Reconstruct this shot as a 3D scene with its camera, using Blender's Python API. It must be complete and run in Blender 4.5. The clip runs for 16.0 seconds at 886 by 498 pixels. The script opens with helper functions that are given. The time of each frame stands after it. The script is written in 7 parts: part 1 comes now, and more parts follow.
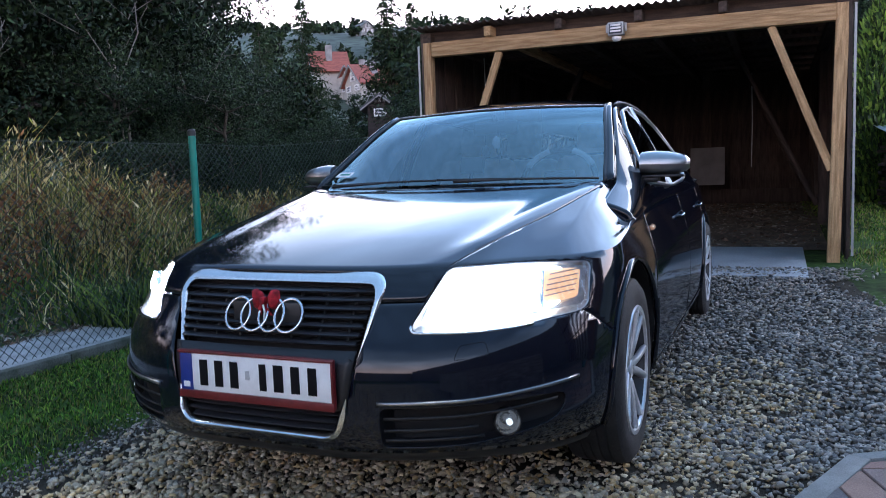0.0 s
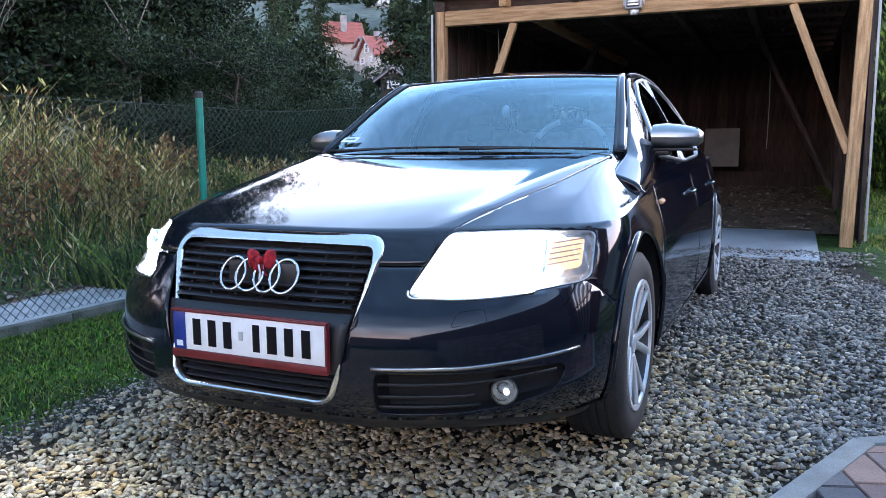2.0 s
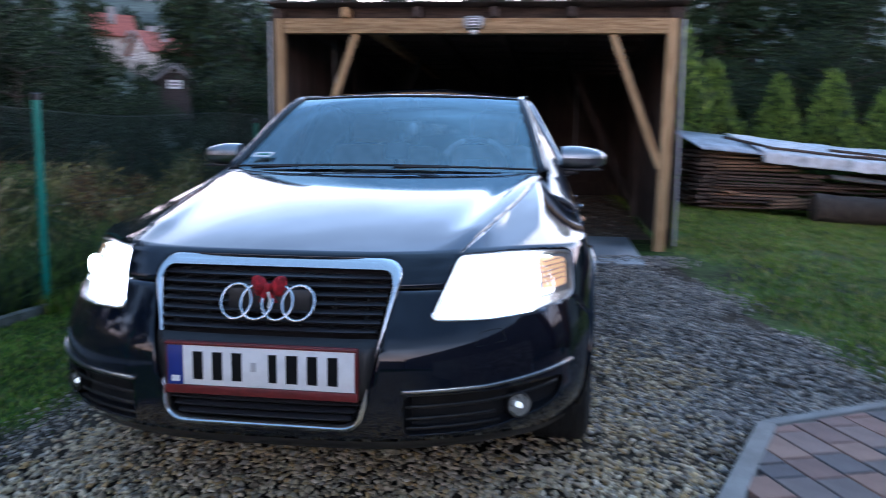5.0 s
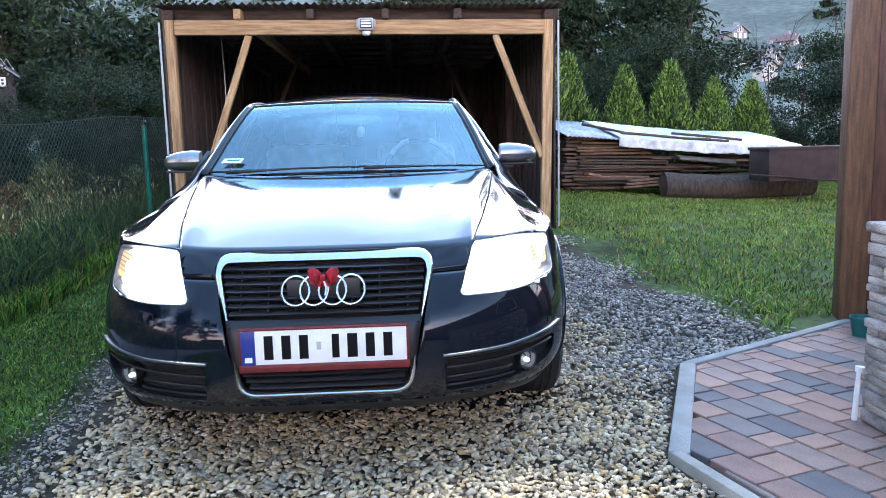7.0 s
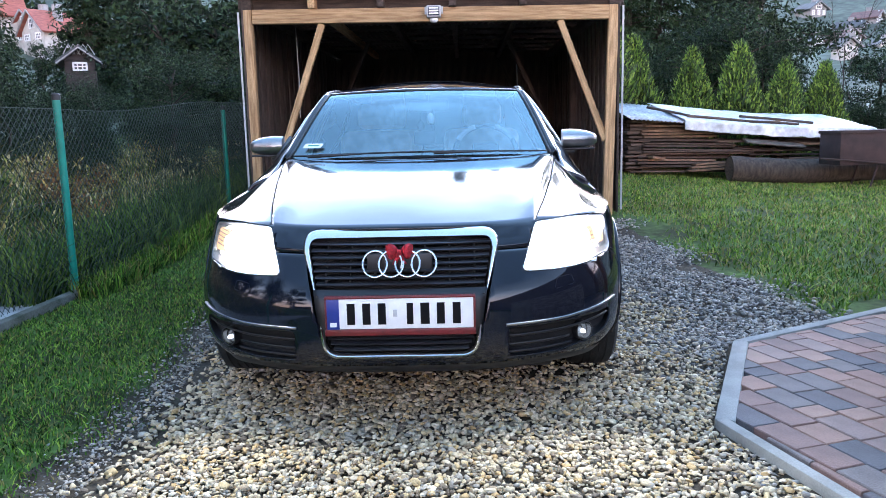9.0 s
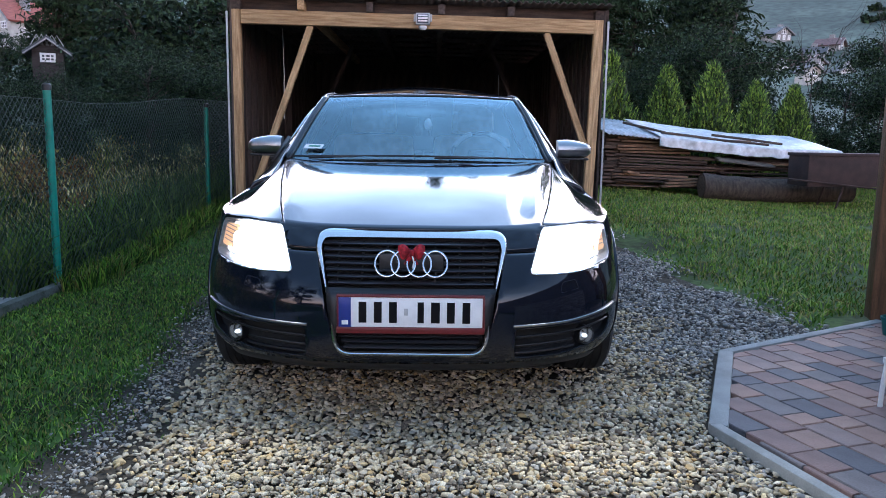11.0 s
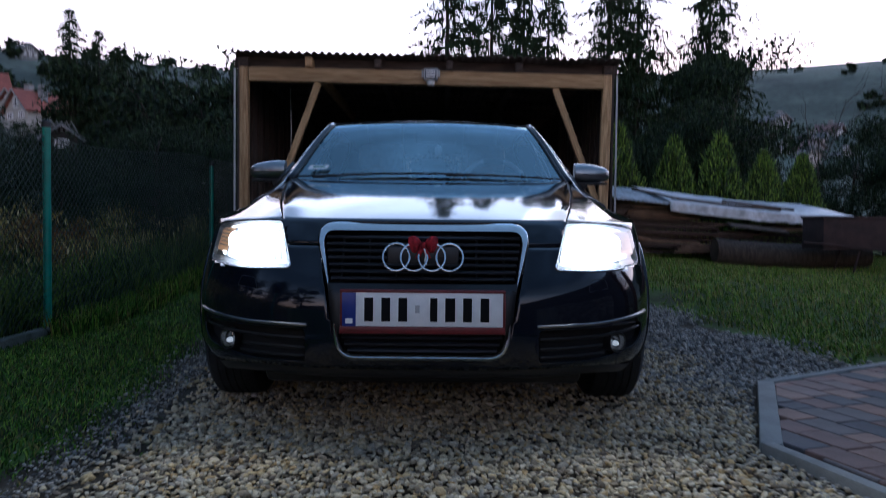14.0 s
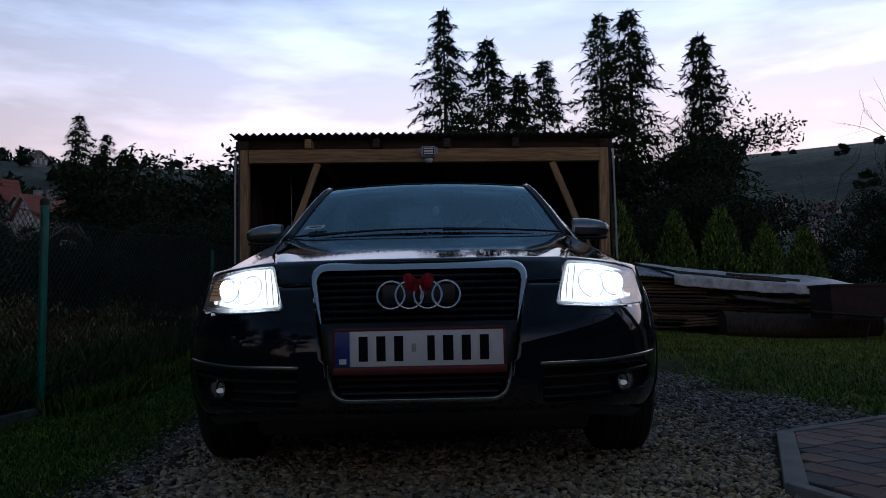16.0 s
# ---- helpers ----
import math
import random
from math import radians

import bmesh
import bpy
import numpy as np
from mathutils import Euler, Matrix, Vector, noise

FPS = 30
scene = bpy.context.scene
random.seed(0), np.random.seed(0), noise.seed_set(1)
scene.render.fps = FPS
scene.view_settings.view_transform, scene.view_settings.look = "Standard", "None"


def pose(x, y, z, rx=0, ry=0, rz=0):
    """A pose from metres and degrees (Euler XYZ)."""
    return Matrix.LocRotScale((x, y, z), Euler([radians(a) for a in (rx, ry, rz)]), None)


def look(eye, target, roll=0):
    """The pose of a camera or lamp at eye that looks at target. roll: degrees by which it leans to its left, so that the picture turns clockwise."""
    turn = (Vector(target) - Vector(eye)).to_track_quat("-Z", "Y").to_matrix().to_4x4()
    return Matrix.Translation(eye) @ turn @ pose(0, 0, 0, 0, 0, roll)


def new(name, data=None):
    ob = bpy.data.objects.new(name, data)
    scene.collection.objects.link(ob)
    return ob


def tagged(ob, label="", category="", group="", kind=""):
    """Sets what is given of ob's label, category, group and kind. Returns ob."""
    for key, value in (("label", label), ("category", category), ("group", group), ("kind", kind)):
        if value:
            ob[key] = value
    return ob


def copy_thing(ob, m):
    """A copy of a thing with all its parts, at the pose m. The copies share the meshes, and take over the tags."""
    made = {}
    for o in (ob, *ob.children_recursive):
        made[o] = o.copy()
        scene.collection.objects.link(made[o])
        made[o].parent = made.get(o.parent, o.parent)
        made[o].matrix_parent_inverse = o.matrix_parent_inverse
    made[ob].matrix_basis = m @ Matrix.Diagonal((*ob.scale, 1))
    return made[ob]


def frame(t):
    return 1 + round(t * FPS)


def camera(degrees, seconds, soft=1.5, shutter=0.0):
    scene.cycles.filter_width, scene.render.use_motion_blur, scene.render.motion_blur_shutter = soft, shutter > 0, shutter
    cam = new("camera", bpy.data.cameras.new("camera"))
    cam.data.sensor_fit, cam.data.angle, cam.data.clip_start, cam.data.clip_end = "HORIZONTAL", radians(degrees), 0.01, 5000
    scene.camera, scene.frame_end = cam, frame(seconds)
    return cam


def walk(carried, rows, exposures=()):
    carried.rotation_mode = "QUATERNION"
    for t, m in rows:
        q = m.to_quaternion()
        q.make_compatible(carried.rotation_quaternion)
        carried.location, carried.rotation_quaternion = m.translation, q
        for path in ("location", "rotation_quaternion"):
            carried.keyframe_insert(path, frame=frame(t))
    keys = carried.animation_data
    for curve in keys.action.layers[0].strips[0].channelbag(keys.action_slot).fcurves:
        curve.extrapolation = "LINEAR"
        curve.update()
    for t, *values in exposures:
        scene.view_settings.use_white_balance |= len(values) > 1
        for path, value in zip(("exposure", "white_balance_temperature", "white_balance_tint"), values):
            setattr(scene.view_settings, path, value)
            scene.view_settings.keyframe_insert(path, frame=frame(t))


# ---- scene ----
cam = camera(60.6, 16.0, soft=0.4, shutter=0.55)
PATH = [
    (0, (1.359, -1.709, 1.048), (0.553, 0.111, 0.852), -2.1),
    (0.5, (1.351, -1.693, 1.005), (0.533, 0.119, 0.791), -1.3),
    (1, (1.345, -1.66, 1.005), (0.529, 0.152, 0.776), -0.9),
    (1.5, (1.348, -1.651, 1.012), (0.526, 0.155, 0.763), -0.5),
    (2, (1.359, -1.65, 1.01), (0.532, 0.153, 0.751), -0.4),
    (2.5, (1.393, -1.627, 1.021), (0.499, 0.143, 0.762), -0.5),
    (3, (1.431, -1.609, 1.045), (0.29, 0.014, 0.791), 1.4),
    (3.5, (1.346, -1.721, 1.06), (0.223, -0.084, 0.815), 2.3),
    (4, (1.166, -1.858, 1.052), (0.28, -0.082, 0.8), 2.4),
    (4.5, (0.987, -1.8, 1.058), (0.375, 0.088, 0.811), 1.2),
    (5, (0.762, -1.887, 1.066), (0.48, 0.078, 0.821), 0.6),
    (5.2, (0.686, -1.965, 1.081), (0.564, 0.015, 0.827), -0.5),
    (7.3, (0.25, -2.412, 1.124), (0.355, -0.435, 0.841), -1.4),
    (7.5, (0.269, -2.453, 1.128), (0.356, -0.476, 0.833), -1.3),
    (8, (0.328, -2.527, 1.133), (0.328, -0.553, 0.807), -1.5),
    (8.5, (0.294, -2.578, 1.144), (0.224, -0.605, 0.823), -1.7),
    (11, (0.073, -2.684, 1.133), (0.104, -0.706, 0.836), 0.9),
    (11.5, (0.068, -2.69, 1.131), (0.101, -0.712, 0.842), 0.7),
    (12, (0.063, -2.685, 1.134), (0.095, -0.705, 0.85), 0.5),
    (12.5, (0.059, -2.684, 1.133), (0.091, -0.704, 0.857), 0.6),
    (13, (0.061, -2.679, 1.122), (0.094, -0.697, 0.853), 0.6),
    (13.5, (0.064, -2.575, 1.001), (0.087, -0.592, 0.741), 0.6),
    (14, (0.051, -2.449, 0.779), (0.063, -0.45, 0.71), 0.6),
    (14.5, (0.075, -2.372, 0.643), (0.065, -0.376, 0.758), 0.3),
    (15, (0.078, -2.358, 0.596), (0.066, -0.363, 0.73), -0.3),
    (15.5, (0.074, -2.366, 0.598), (0.069, -0.373, 0.762), -1.0),
    (16, (0.08, -2.372, 0.597), (0.081, -0.38, 0.771), -1.2),
]
# the phone's own exposure: it closes down once the evening sky comes into view
EXPOSURES = [
    (0, 0.34, 5850, 10), (0.6, 0.34, 5850, 10), (0.9, 1.2, 6120, 10), (1.1, 1.2, 6120, 10), (1.5, 1.05, 5950, 10), (2.0, 1.02, 5930, 10), (2.5, 0.95, 5850, 10), (3.1, 0.62, 5830, 10), (3.4, 0.25, 5700, 10), (3.6, 0.25, 5700, 10),
    (3.9, 0.97, 5900, 10), (4.6, 0.97, 5900, 10), (5.0, 0.28, 5650, 10), (5.2, 0.34, 5650, 10), (7.3, 1.42, 5990, 10), (8.7, 1.38, 5990, 10), (11, 0.56, 5860, 10), (13.1, 0.54, 5860, 10), (13.5, 0.30, 5800, 10),
    (13.8, -0.25, 5550, 10), (14.2, -1.85, 5550, 10), (14.5, -2.4, 5800, 10), (15.2, -2.5, 5850, 10), (16, -2.55, 5850, 10)]
walk(cam, [(t, look(eye, target, roll)) for t, eye, target, roll in PATH], EXPOSURES)

# ---- sky and light ----
world = bpy.data.worlds.new("evening_sky")
scene.world = world
world.use_nodes = True
wn, wl = world.node_tree.nodes, world.node_tree.links
wn.clear()


def wnode(kind, **values):
    n = wn.new(kind)
    for k, v in values.items():
        n.inputs[k].default_value = v
    return n


sky = wn.new("ShaderNodeTexSky")
sky.sky_type, sky.sun_disc = "NISHITA", False
sky.sun_elevation, sky.sun_rotation = radians(3.0), radians(20)
sky.air_density, sky.dust_density = 1.0, 1.5
tc = wn.new("ShaderNodeTexCoord")
sep = wn.new("ShaderNodeSeparateXYZ")
wl.new(tc.outputs["Generated"], sep.inputs[0])
# high thin cloud veil: pink low down, lavender above, brightest towards the set sun
ramp = wn.new("ShaderNodeValToRGB")
stops = ((0.0, (1.0, 0.60, 0.46)), (0.16, (0.94, 0.71, 0.69)), (0.35, (0.60, 0.66, 0.84)), (0.43, (0.22, 0.29, 0.42)), (0.60, (0.07, 0.115, 0.20)), (0.95, (0.10, 0.165, 0.26)))
while len(ramp.color_ramp.elements) < len(stops):
    ramp.color_ramp.elements.new(0.5)
for el, (at, col) in zip(ramp.color_ramp.elements, stops):
    el.position, el.color = at, (*col, 1)
wl.new(sep.outputs["Z"], ramp.inputs[0])
glow = wn.new("ShaderNodeVectorMath")
glow.operation = "DOT_PRODUCT"
glow.inputs[1].default_value = (0.36, 0.92, 0.16)
wl.new(tc.outputs["Generated"], glow.inputs[0])
gmap = wn.new("ShaderNodeMapRange")
gmap.interpolation_type = "SMOOTHSTEP"
for k, v in (("From Min", 0.25), ("From Max", 1.0), ("To Min", 0.60), ("To Max", 1.6)):
    gmap.inputs[k].default_value = v
wl.new(glow.outputs["Value"], gmap.inputs["Value"])
stretch = wn.new("ShaderNodeMapping")
stretch.inputs["Scale"].default_value = (1.6, 1.6, 7.0)
stretch.inputs["Rotation"].default_value = (0.0, 0.25, 0.5)
wl.new(tc.outputs["Generated"], stretch.inputs[0])
cloud = wnode("ShaderNodeTexNoise", Scale=2.2, Detail=5.0, Roughness=0.55)
wl.new(stretch.outputs[0], cloud.inputs["Vector"])
cmap = wn.new("ShaderNodeMapRange")
for k, v in (("From Min", 0.46), ("From Max", 0.74), ("To Min", 0.95), ("To Max", 1.5)):
    cmap.inputs[k].default_value = v
wl.new(cloud.outputs["Fac"], cmap.inputs["Value"])
m1 = wn.new("ShaderNodeMath")
m1.operation = "MULTIPLY"
wl.new(gmap.outputs[0], m1.inputs[0])
wl.new(cmap.outputs[0], m1.inputs[1])
veil = wn.new("ShaderNodeBackground")
wl.new(ramp.outputs[0], veil.inputs["Color"])
SKY = 4.6
m2 = wn.new("ShaderNodeMath")
m2.operation = "MULTIPLY"
m2.inputs[1].default_value = SKY
wl.new(m1.outputs[0], m2.inputs[0])
wl.new(m2.outputs[0], veil.inputs["Strength"])
clear = wn.new("ShaderNodeBackground")
clear.inputs["Strength"].default_value = 0.06
wl.new(sky.outputs[0], clear.inputs["Color"])
add = wn.new("ShaderNodeAddShader")
wl.new(veil.outputs[0], add.inputs[0])
wl.new(clear.outputs[0], add.inputs[1])
wout = wn.new("ShaderNodeOutputWorld")
wl.new(add.outputs[0], wout.inputs["Surface"])

sun = new("sun", bpy.data.lights.new("sun", "SUN"))
sun.data.energy, sun.data.angle, sun.data.color = 0.5, radians(25), (1.0, 0.86, 0.74)
sun.matrix_world = look((6, 15, 7), (0, 0, 0))

# ---- materials ----
def material(name, color, rough=0.5, metal=0.0, vary=0.25, scale=8.0, fine=90.0, bump=0.0, coat=0.0, second=None, obvary=0.0, stretch=(1, 1, 1), spec=0.5, island=0.0, wear=0.0):
    """A surface with colour variation at two scales, wear in the roughness and a fine relief."""
    m = bpy.data.materials.new(name)
    m.use_nodes = True
    n, l = m.node_tree.nodes, m.node_tree.links
    b = n["Principled BSDF"]
    b.inputs["Roughness"].default_value, b.inputs["Metallic"].default_value = rough, metal
    b.inputs["Coat Weight"].default_value = coat
    b.inputs["Coat Roughness"].default_value = 0.06
    b.inputs["Specular IOR Level"].default_value = spec
    tcn = n.new("ShaderNodeTexCoord")
    mp = n.new("ShaderNodeMapping")
    mp.inputs["Scale"].default_value = stretch
    l.new(tcn.outputs["Object"], mp.inputs[0])
    big = n.new("ShaderNodeTexNoise")
    big.inputs["Scale"].default_value, big.inputs["Detail"].default_value = scale, 4
    small = n.new("ShaderNodeTexNoise")
    small.inputs["Scale"].default_value, small.inputs["Detail"].default_value = fine, 3
    for t in (big, small):
        l.new(mp.outputs[0], t.inputs["Vector"])
    mix = n.new("ShaderNodeMix")
    mix.data_type = "RGBA"
    second = second or tuple(c * (1 - vary) for c in color)
    first = tuple(min(1, c * (1 + vary * 0.5)) for c in color)
    mix.inputs["A"].default_value, mix.inputs["B"].default_value = (*second, 1), (*first, 1)
    ramp_ = n.new("ShaderNodeMapRange")
    ramp_.inputs["From Min"].default_value, ramp_.inputs["From Max"].default_value = 0.35, 0.65
    l.new(big.outputs["Fac"], ramp_.inputs["Value"])
    l.new(ramp_.outputs[0], mix.inputs["Factor"])
    last = mix.outputs["Result"]
    hsv = n.new("ShaderNodeHueSaturation")
    vmap = n.new("ShaderNodeMapRange")
    for k, v in (("From Min", 0.3), ("From Max", 0.7), ("To Min", 1 - vary * 0.6), ("To Max", 1 + vary * 0.6)):
        vmap.inputs[k].default_value = v
    l.new(small.outputs["Fac"], vmap.inputs["Value"])
    value = vmap.outputs[0]
    if obvary or island:
        rnd = n.new("ShaderNodeObjectInfo").outputs["Random"] if obvary else n.new("ShaderNodeNewGeometry").outputs["Random Per Island"]
        amount = obvary or island
        om = n.new("ShaderNodeMapRange")
        om.inputs["To Min"].default_value, om.inputs["To Max"].default_value = 1 - amount, 1 + amount
        l.new(rnd, om.inputs["Value"])
        mul = n.new("ShaderNodeMath")
        mul.operation = "MULTIPLY"
        l.new(value, mul.inputs[0])
        l.new(om.outputs[0], mul.inputs[1])
        value = mul.outputs[0]
    l.new(value, hsv.inputs["Value"])
    l.new(last, hsv.inputs["Color"])
    l.new(hsv.outputs[0], b.inputs["Base Color"])
    if wear:
        rm = n.new("ShaderNodeMapRange")
        for k, v in (("From Min", 0.35), ("From Max", 0.65), ("To Min", rough), ("To Max", min(1, rough + wear))):
            rm.inputs[k].default_value = v
        l.new(big.outputs["Fac"], rm.inputs["Value"])
        l.new(rm.outputs[0], b.inputs["Roughness"])
    if bump:
        bp = n.new("ShaderNodeBump")
        bp.inputs["Strength"].default_value, bp.inputs["Distance"].default_value = min(1, bump), 0.01
        l.new(small.outputs["Fac"], bp.inputs["Height"])
        l.new(bp.outputs[0], b.inputs["Normal"])
    return m


def island_mix(m, colors):
    """Gives the loose pieces of one mesh one of several colours each."""
    n, l = m.node_tree.nodes, m.node_tree.links
    mix = next(x for x in n if x.bl_idname == "ShaderNodeMix")
    geo = n.new("ShaderNodeNewGeometry")
    rp = n.new("ShaderNodeValToRGB")
    rp.color_ramp.interpolation = "CONSTANT"
    while len(rp.color_ramp.elements) < len(colors):
        rp.color_ramp.elements.new(0.5)
    for i, (el, c) in enumerate(zip(rp.color_ramp.elements, colors)):
        el.position, el.color = i / len(colors), (*c, 1)
    l.new(geo.outputs["Random Per Island"], rp.inputs[0])
    l.new(rp.outputs[0], mix.inputs["B"])
    dark = n.new("ShaderNodeHueSaturation")
    dark.inputs["Value"].default_value = 0.75
    l.new(rp.outputs[0], dark.inputs["Color"])
    l.new(dark.outputs[0], mix.inputs["A"])
    return m


def glow(name, color, strength):
    m = bpy.data.materials.new(name)
    m.use_nodes = True
    b = m.node_tree.nodes["Principled BSDF"]
    b.inputs["Base Color"].default_value = (*color, 1)
    b.inputs["Emission Color"].default_value = (*color, 1)
    b.inputs["Emission Strength"].default_value = strength
    return m


def glass(name, tint, rough=0.0, alpha=0.25, shade=(1, 1, 1)):
    """Thin glazing: part clear, part tinted, with a real mirror gloss."""
    m = bpy.data.materials.new(name)
    m.use_nodes = True
    n, l = m.node_tree.nodes, m.node_tree.links
    n.clear()
    clear_ = n.new("ShaderNodeBsdfTransparent")
    clear_.inputs[0].default_value = (*tint, 1)
    shine = n.new("ShaderNodeBsdfGlossy")
    shine.inputs["Roughness"].default_value = rough
    shine.inputs["Color"].default_value = (*shade, 1)
    fres = n.new("ShaderNodeFresnel")
    fres.inputs["IOR"].default_value = 1.52
    gain = n.new("ShaderNodeMath")
    gain.operation = "MULTIPLY_ADD"
    gain.use_clamp = True
    gain.inputs[1].default_value, gain.inputs[2].default_value = 1.2, alpha
    l.new(fres.outputs[0], gain.inputs[0])
    mx = n.new("ShaderNodeMixShader")
    l.new(gain.outputs[0], mx.inputs[0])
    l.new(clear_.outputs[0], mx.inputs[1])
    l.new(shine.outputs[0], mx.inputs[2])
    out = n.new("ShaderNodeOutputMaterial")
    l.new(mx.outputs[0], out.inputs[0])
    return m


PAINT = material("car_paint", (0.0035, 0.0055, 0.012), 0.5, 0.0, 0.12, 3, 400, coat=1.0, spec=0.0)
CHROME = material("chrome", (0.75, 0.76, 0.78), 0.13, 1.0, 0.05, 20, 200)
SATIN = material("satin_aluminium", (0.62, 0.63, 0.65), 0.28, 1.0, 0.06, 20, 300)
PLASTIC = material("black_plastic", (0.012, 0.012, 0.014), 0.45, 0, 0.2, 20, 400, bump=0.05)
DARK = material("dark_void", (0.006, 0.006, 0.007), 0.8, 0, 0.2)
TYRE = material("tyre_rubber", (0.018, 0.018, 0.019), 0.75, 0, 0.4, 15, 120, bump=0.2)
ALLOY = material("alloy", (0.70, 0.71, 0.73), 0.28, 0.6, 0.15, 12, 200, wear=0.15)
WINDSHIELD = glass("windscreen_glass", (0.78, 0.88, 0.92), 0.0, 0.085, (0.72, 0.94, 1.0))
SIDEGLASS = glass("side_glass", (0.18, 0.20, 0.22), 0.0, 0.0)
LENS = glass("lamp_glass", (0.95, 0.97, 0.98), 0.0, 0.0)
LIT = glow("lit_reflector", (0.93, 0.97, 1.0), 8.0)
BEAM = glow("xenon_lamp", (0.93, 0.97, 1.0), 80.0)
PARKING = glow("fog_bulb", (0.93, 0.97, 1.0), 0.9)
FOGBOWL = material("dark_chrome", (0.09, 0.092, 0.10), 0.25, 1.0, 0.05, 20, 200)
BEZEL = material("lamp_bezel", (0.05, 0.052, 0.056), 0.4, 0.4, 0.1, 20, 200)
LAMPBACK = material("lamp_reflector", (0.42, 0.43, 0.45), 0.4, 0.6, 0.2, 40, 300)
REPEATER = material("repeater_lens", (0.80, 0.42, 0.22), 0.15, 0, 0.1, 30, 200)
AMBER = glow("amber_lamp", (1.0, 0.62, 0.34), 0.5)
PLATE_WHITE = material("plate_white", (0.78, 0.79, 0.80), 0.35, 0, 0.06, 30, 300)
PLATE_BLUE = material("plate_blue", (0.01, 0.03, 0.22), 0.35, 0, 0.1, 30, 300)
INK = material("black_ink", (0.008, 0.008, 0.009), 0.8, 0, 0.1, spec=0.1)
SLAT = material("gloss_black", (0.028, 0.028, 0.032), 0.30, 0, 0.15, 20, 200)
SURROUND = material("polished_surround", (0.80, 0.80, 0.80), 0.20, 1.0, 0.04, 20, 200)
RED_PLASTIC = material("red_plastic", (0.13, 0.007, 0.011), 0.4, 0, 0.25, 30, 300)
RED_FABRIC = material("red_fabric", (0.42, 0.01, 0.02), 0.8, 0, 0.5, 60, 500, bump=0.5)
LEATHER = material("beige_leather", (0.66, 0.58, 0.49), 0.55, 0, 0.2, 20, 200, bump=0.1)
CABIN = material("cabin_trim", (0.045, 0.045, 0.05), 0.7, 0, 0.25, 15, 250)

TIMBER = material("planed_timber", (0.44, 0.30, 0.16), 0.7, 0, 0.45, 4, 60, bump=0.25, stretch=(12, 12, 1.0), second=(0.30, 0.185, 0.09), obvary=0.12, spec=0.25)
WEED = island_mix(material("weed_leaf", (0.06, 0.11, 0.025), 0.7, 0, 0.3, 2, 60, spec=0.15), [(0.05, 0.10, 0.022), (0.11, 0.19, 0.035), (0.025, 0.05, 0.012), (0.17, 0.23, 0.05), (0.02, 0.04, 0.012)])
RUSTLEAF = island_mix(material("withered_leaf", (0.2, 0.1, 0.05), 0.8, 0, 0.3, 4, 60, spec=0.12), [(0.20, 0.095, 0.04), (0.12, 0.06, 0.028), (0.30, 0.17, 0.07), (0.07, 0.05, 0.022), (0.24, 0.19, 0.08)])
LITTER = island_mix(material("dead_leaf", (0.2, 0.15, 0.1), 0.85, 0, 0.3, 4, 60), [(0.22, 0.17, 0.12), (0.13, 0.08, 0.05), (0.33, 0.29, 0.24), (0.17, 0.10, 0.06), (0.10, 0.08, 0.06)])
# weathered boards and inner timbers, darkened for the gloom inside the carport
SHADED_OLDWOOD = material("shaded_weathered_board", (0.060, 0.042, 0.034), 0.8, 0, 0.5, 4, 50, bump=0.3, stretch=(8, 8, 1), obvary=0.3)
DARKWOOD = material("stained_post", (0.13, 0.065, 0.03), 0.55, 0, 0.45, 5, 60, bump=0.25, stretch=(9, 9, 1))
SHEET = material("corrugated_sheet", (0.10, 0.075, 0.065), 0.45, 0.3, 0.3, 4, 90, wear=0.2)
SLAB = material("smooth_slab", (0.40, 0.43, 0.45), 0.42, 0, 0.25, 3, 60, bump=0.1, wear=0.25)
# moss over concrete, with the shade on the boards put into the tone
PLINTH = material("shaded_mossy_concrete", (0.12, 0.12, 0.105), 0.9, 0, 0.5, 5, 120, bump=0.35, second=(0.055, 0.065, 0.045), spec=0.15)
PANEL_GREY = material("grey_board", (0.20, 0.20, 0.205), 0.7, 0, 0.2, 4, 80)
CONCRETE = material("concrete", (0.33, 0.33, 0.32), 0.85, 0, 0.3, 5, 120, bump=0.3)
KERB = material("kerb_concrete", (0.26, 0.26, 0.245), 0.85, 0, 0.22, 7, 150, bump=0.3, obvary=0.06)
def object_mix(m, colors):
    """Gives each object that wears the material one of several colours."""
    n, l = m.node_tree.nodes, m.node_tree.links
    info = n.new("ShaderNodeObjectInfo")
    island_mix(m, colors)
    rp = next(x for x in n if x.bl_idname == "ShaderNodeValToRGB")
    l.new(info.outputs["Random"], rp.inputs[0])
    return m


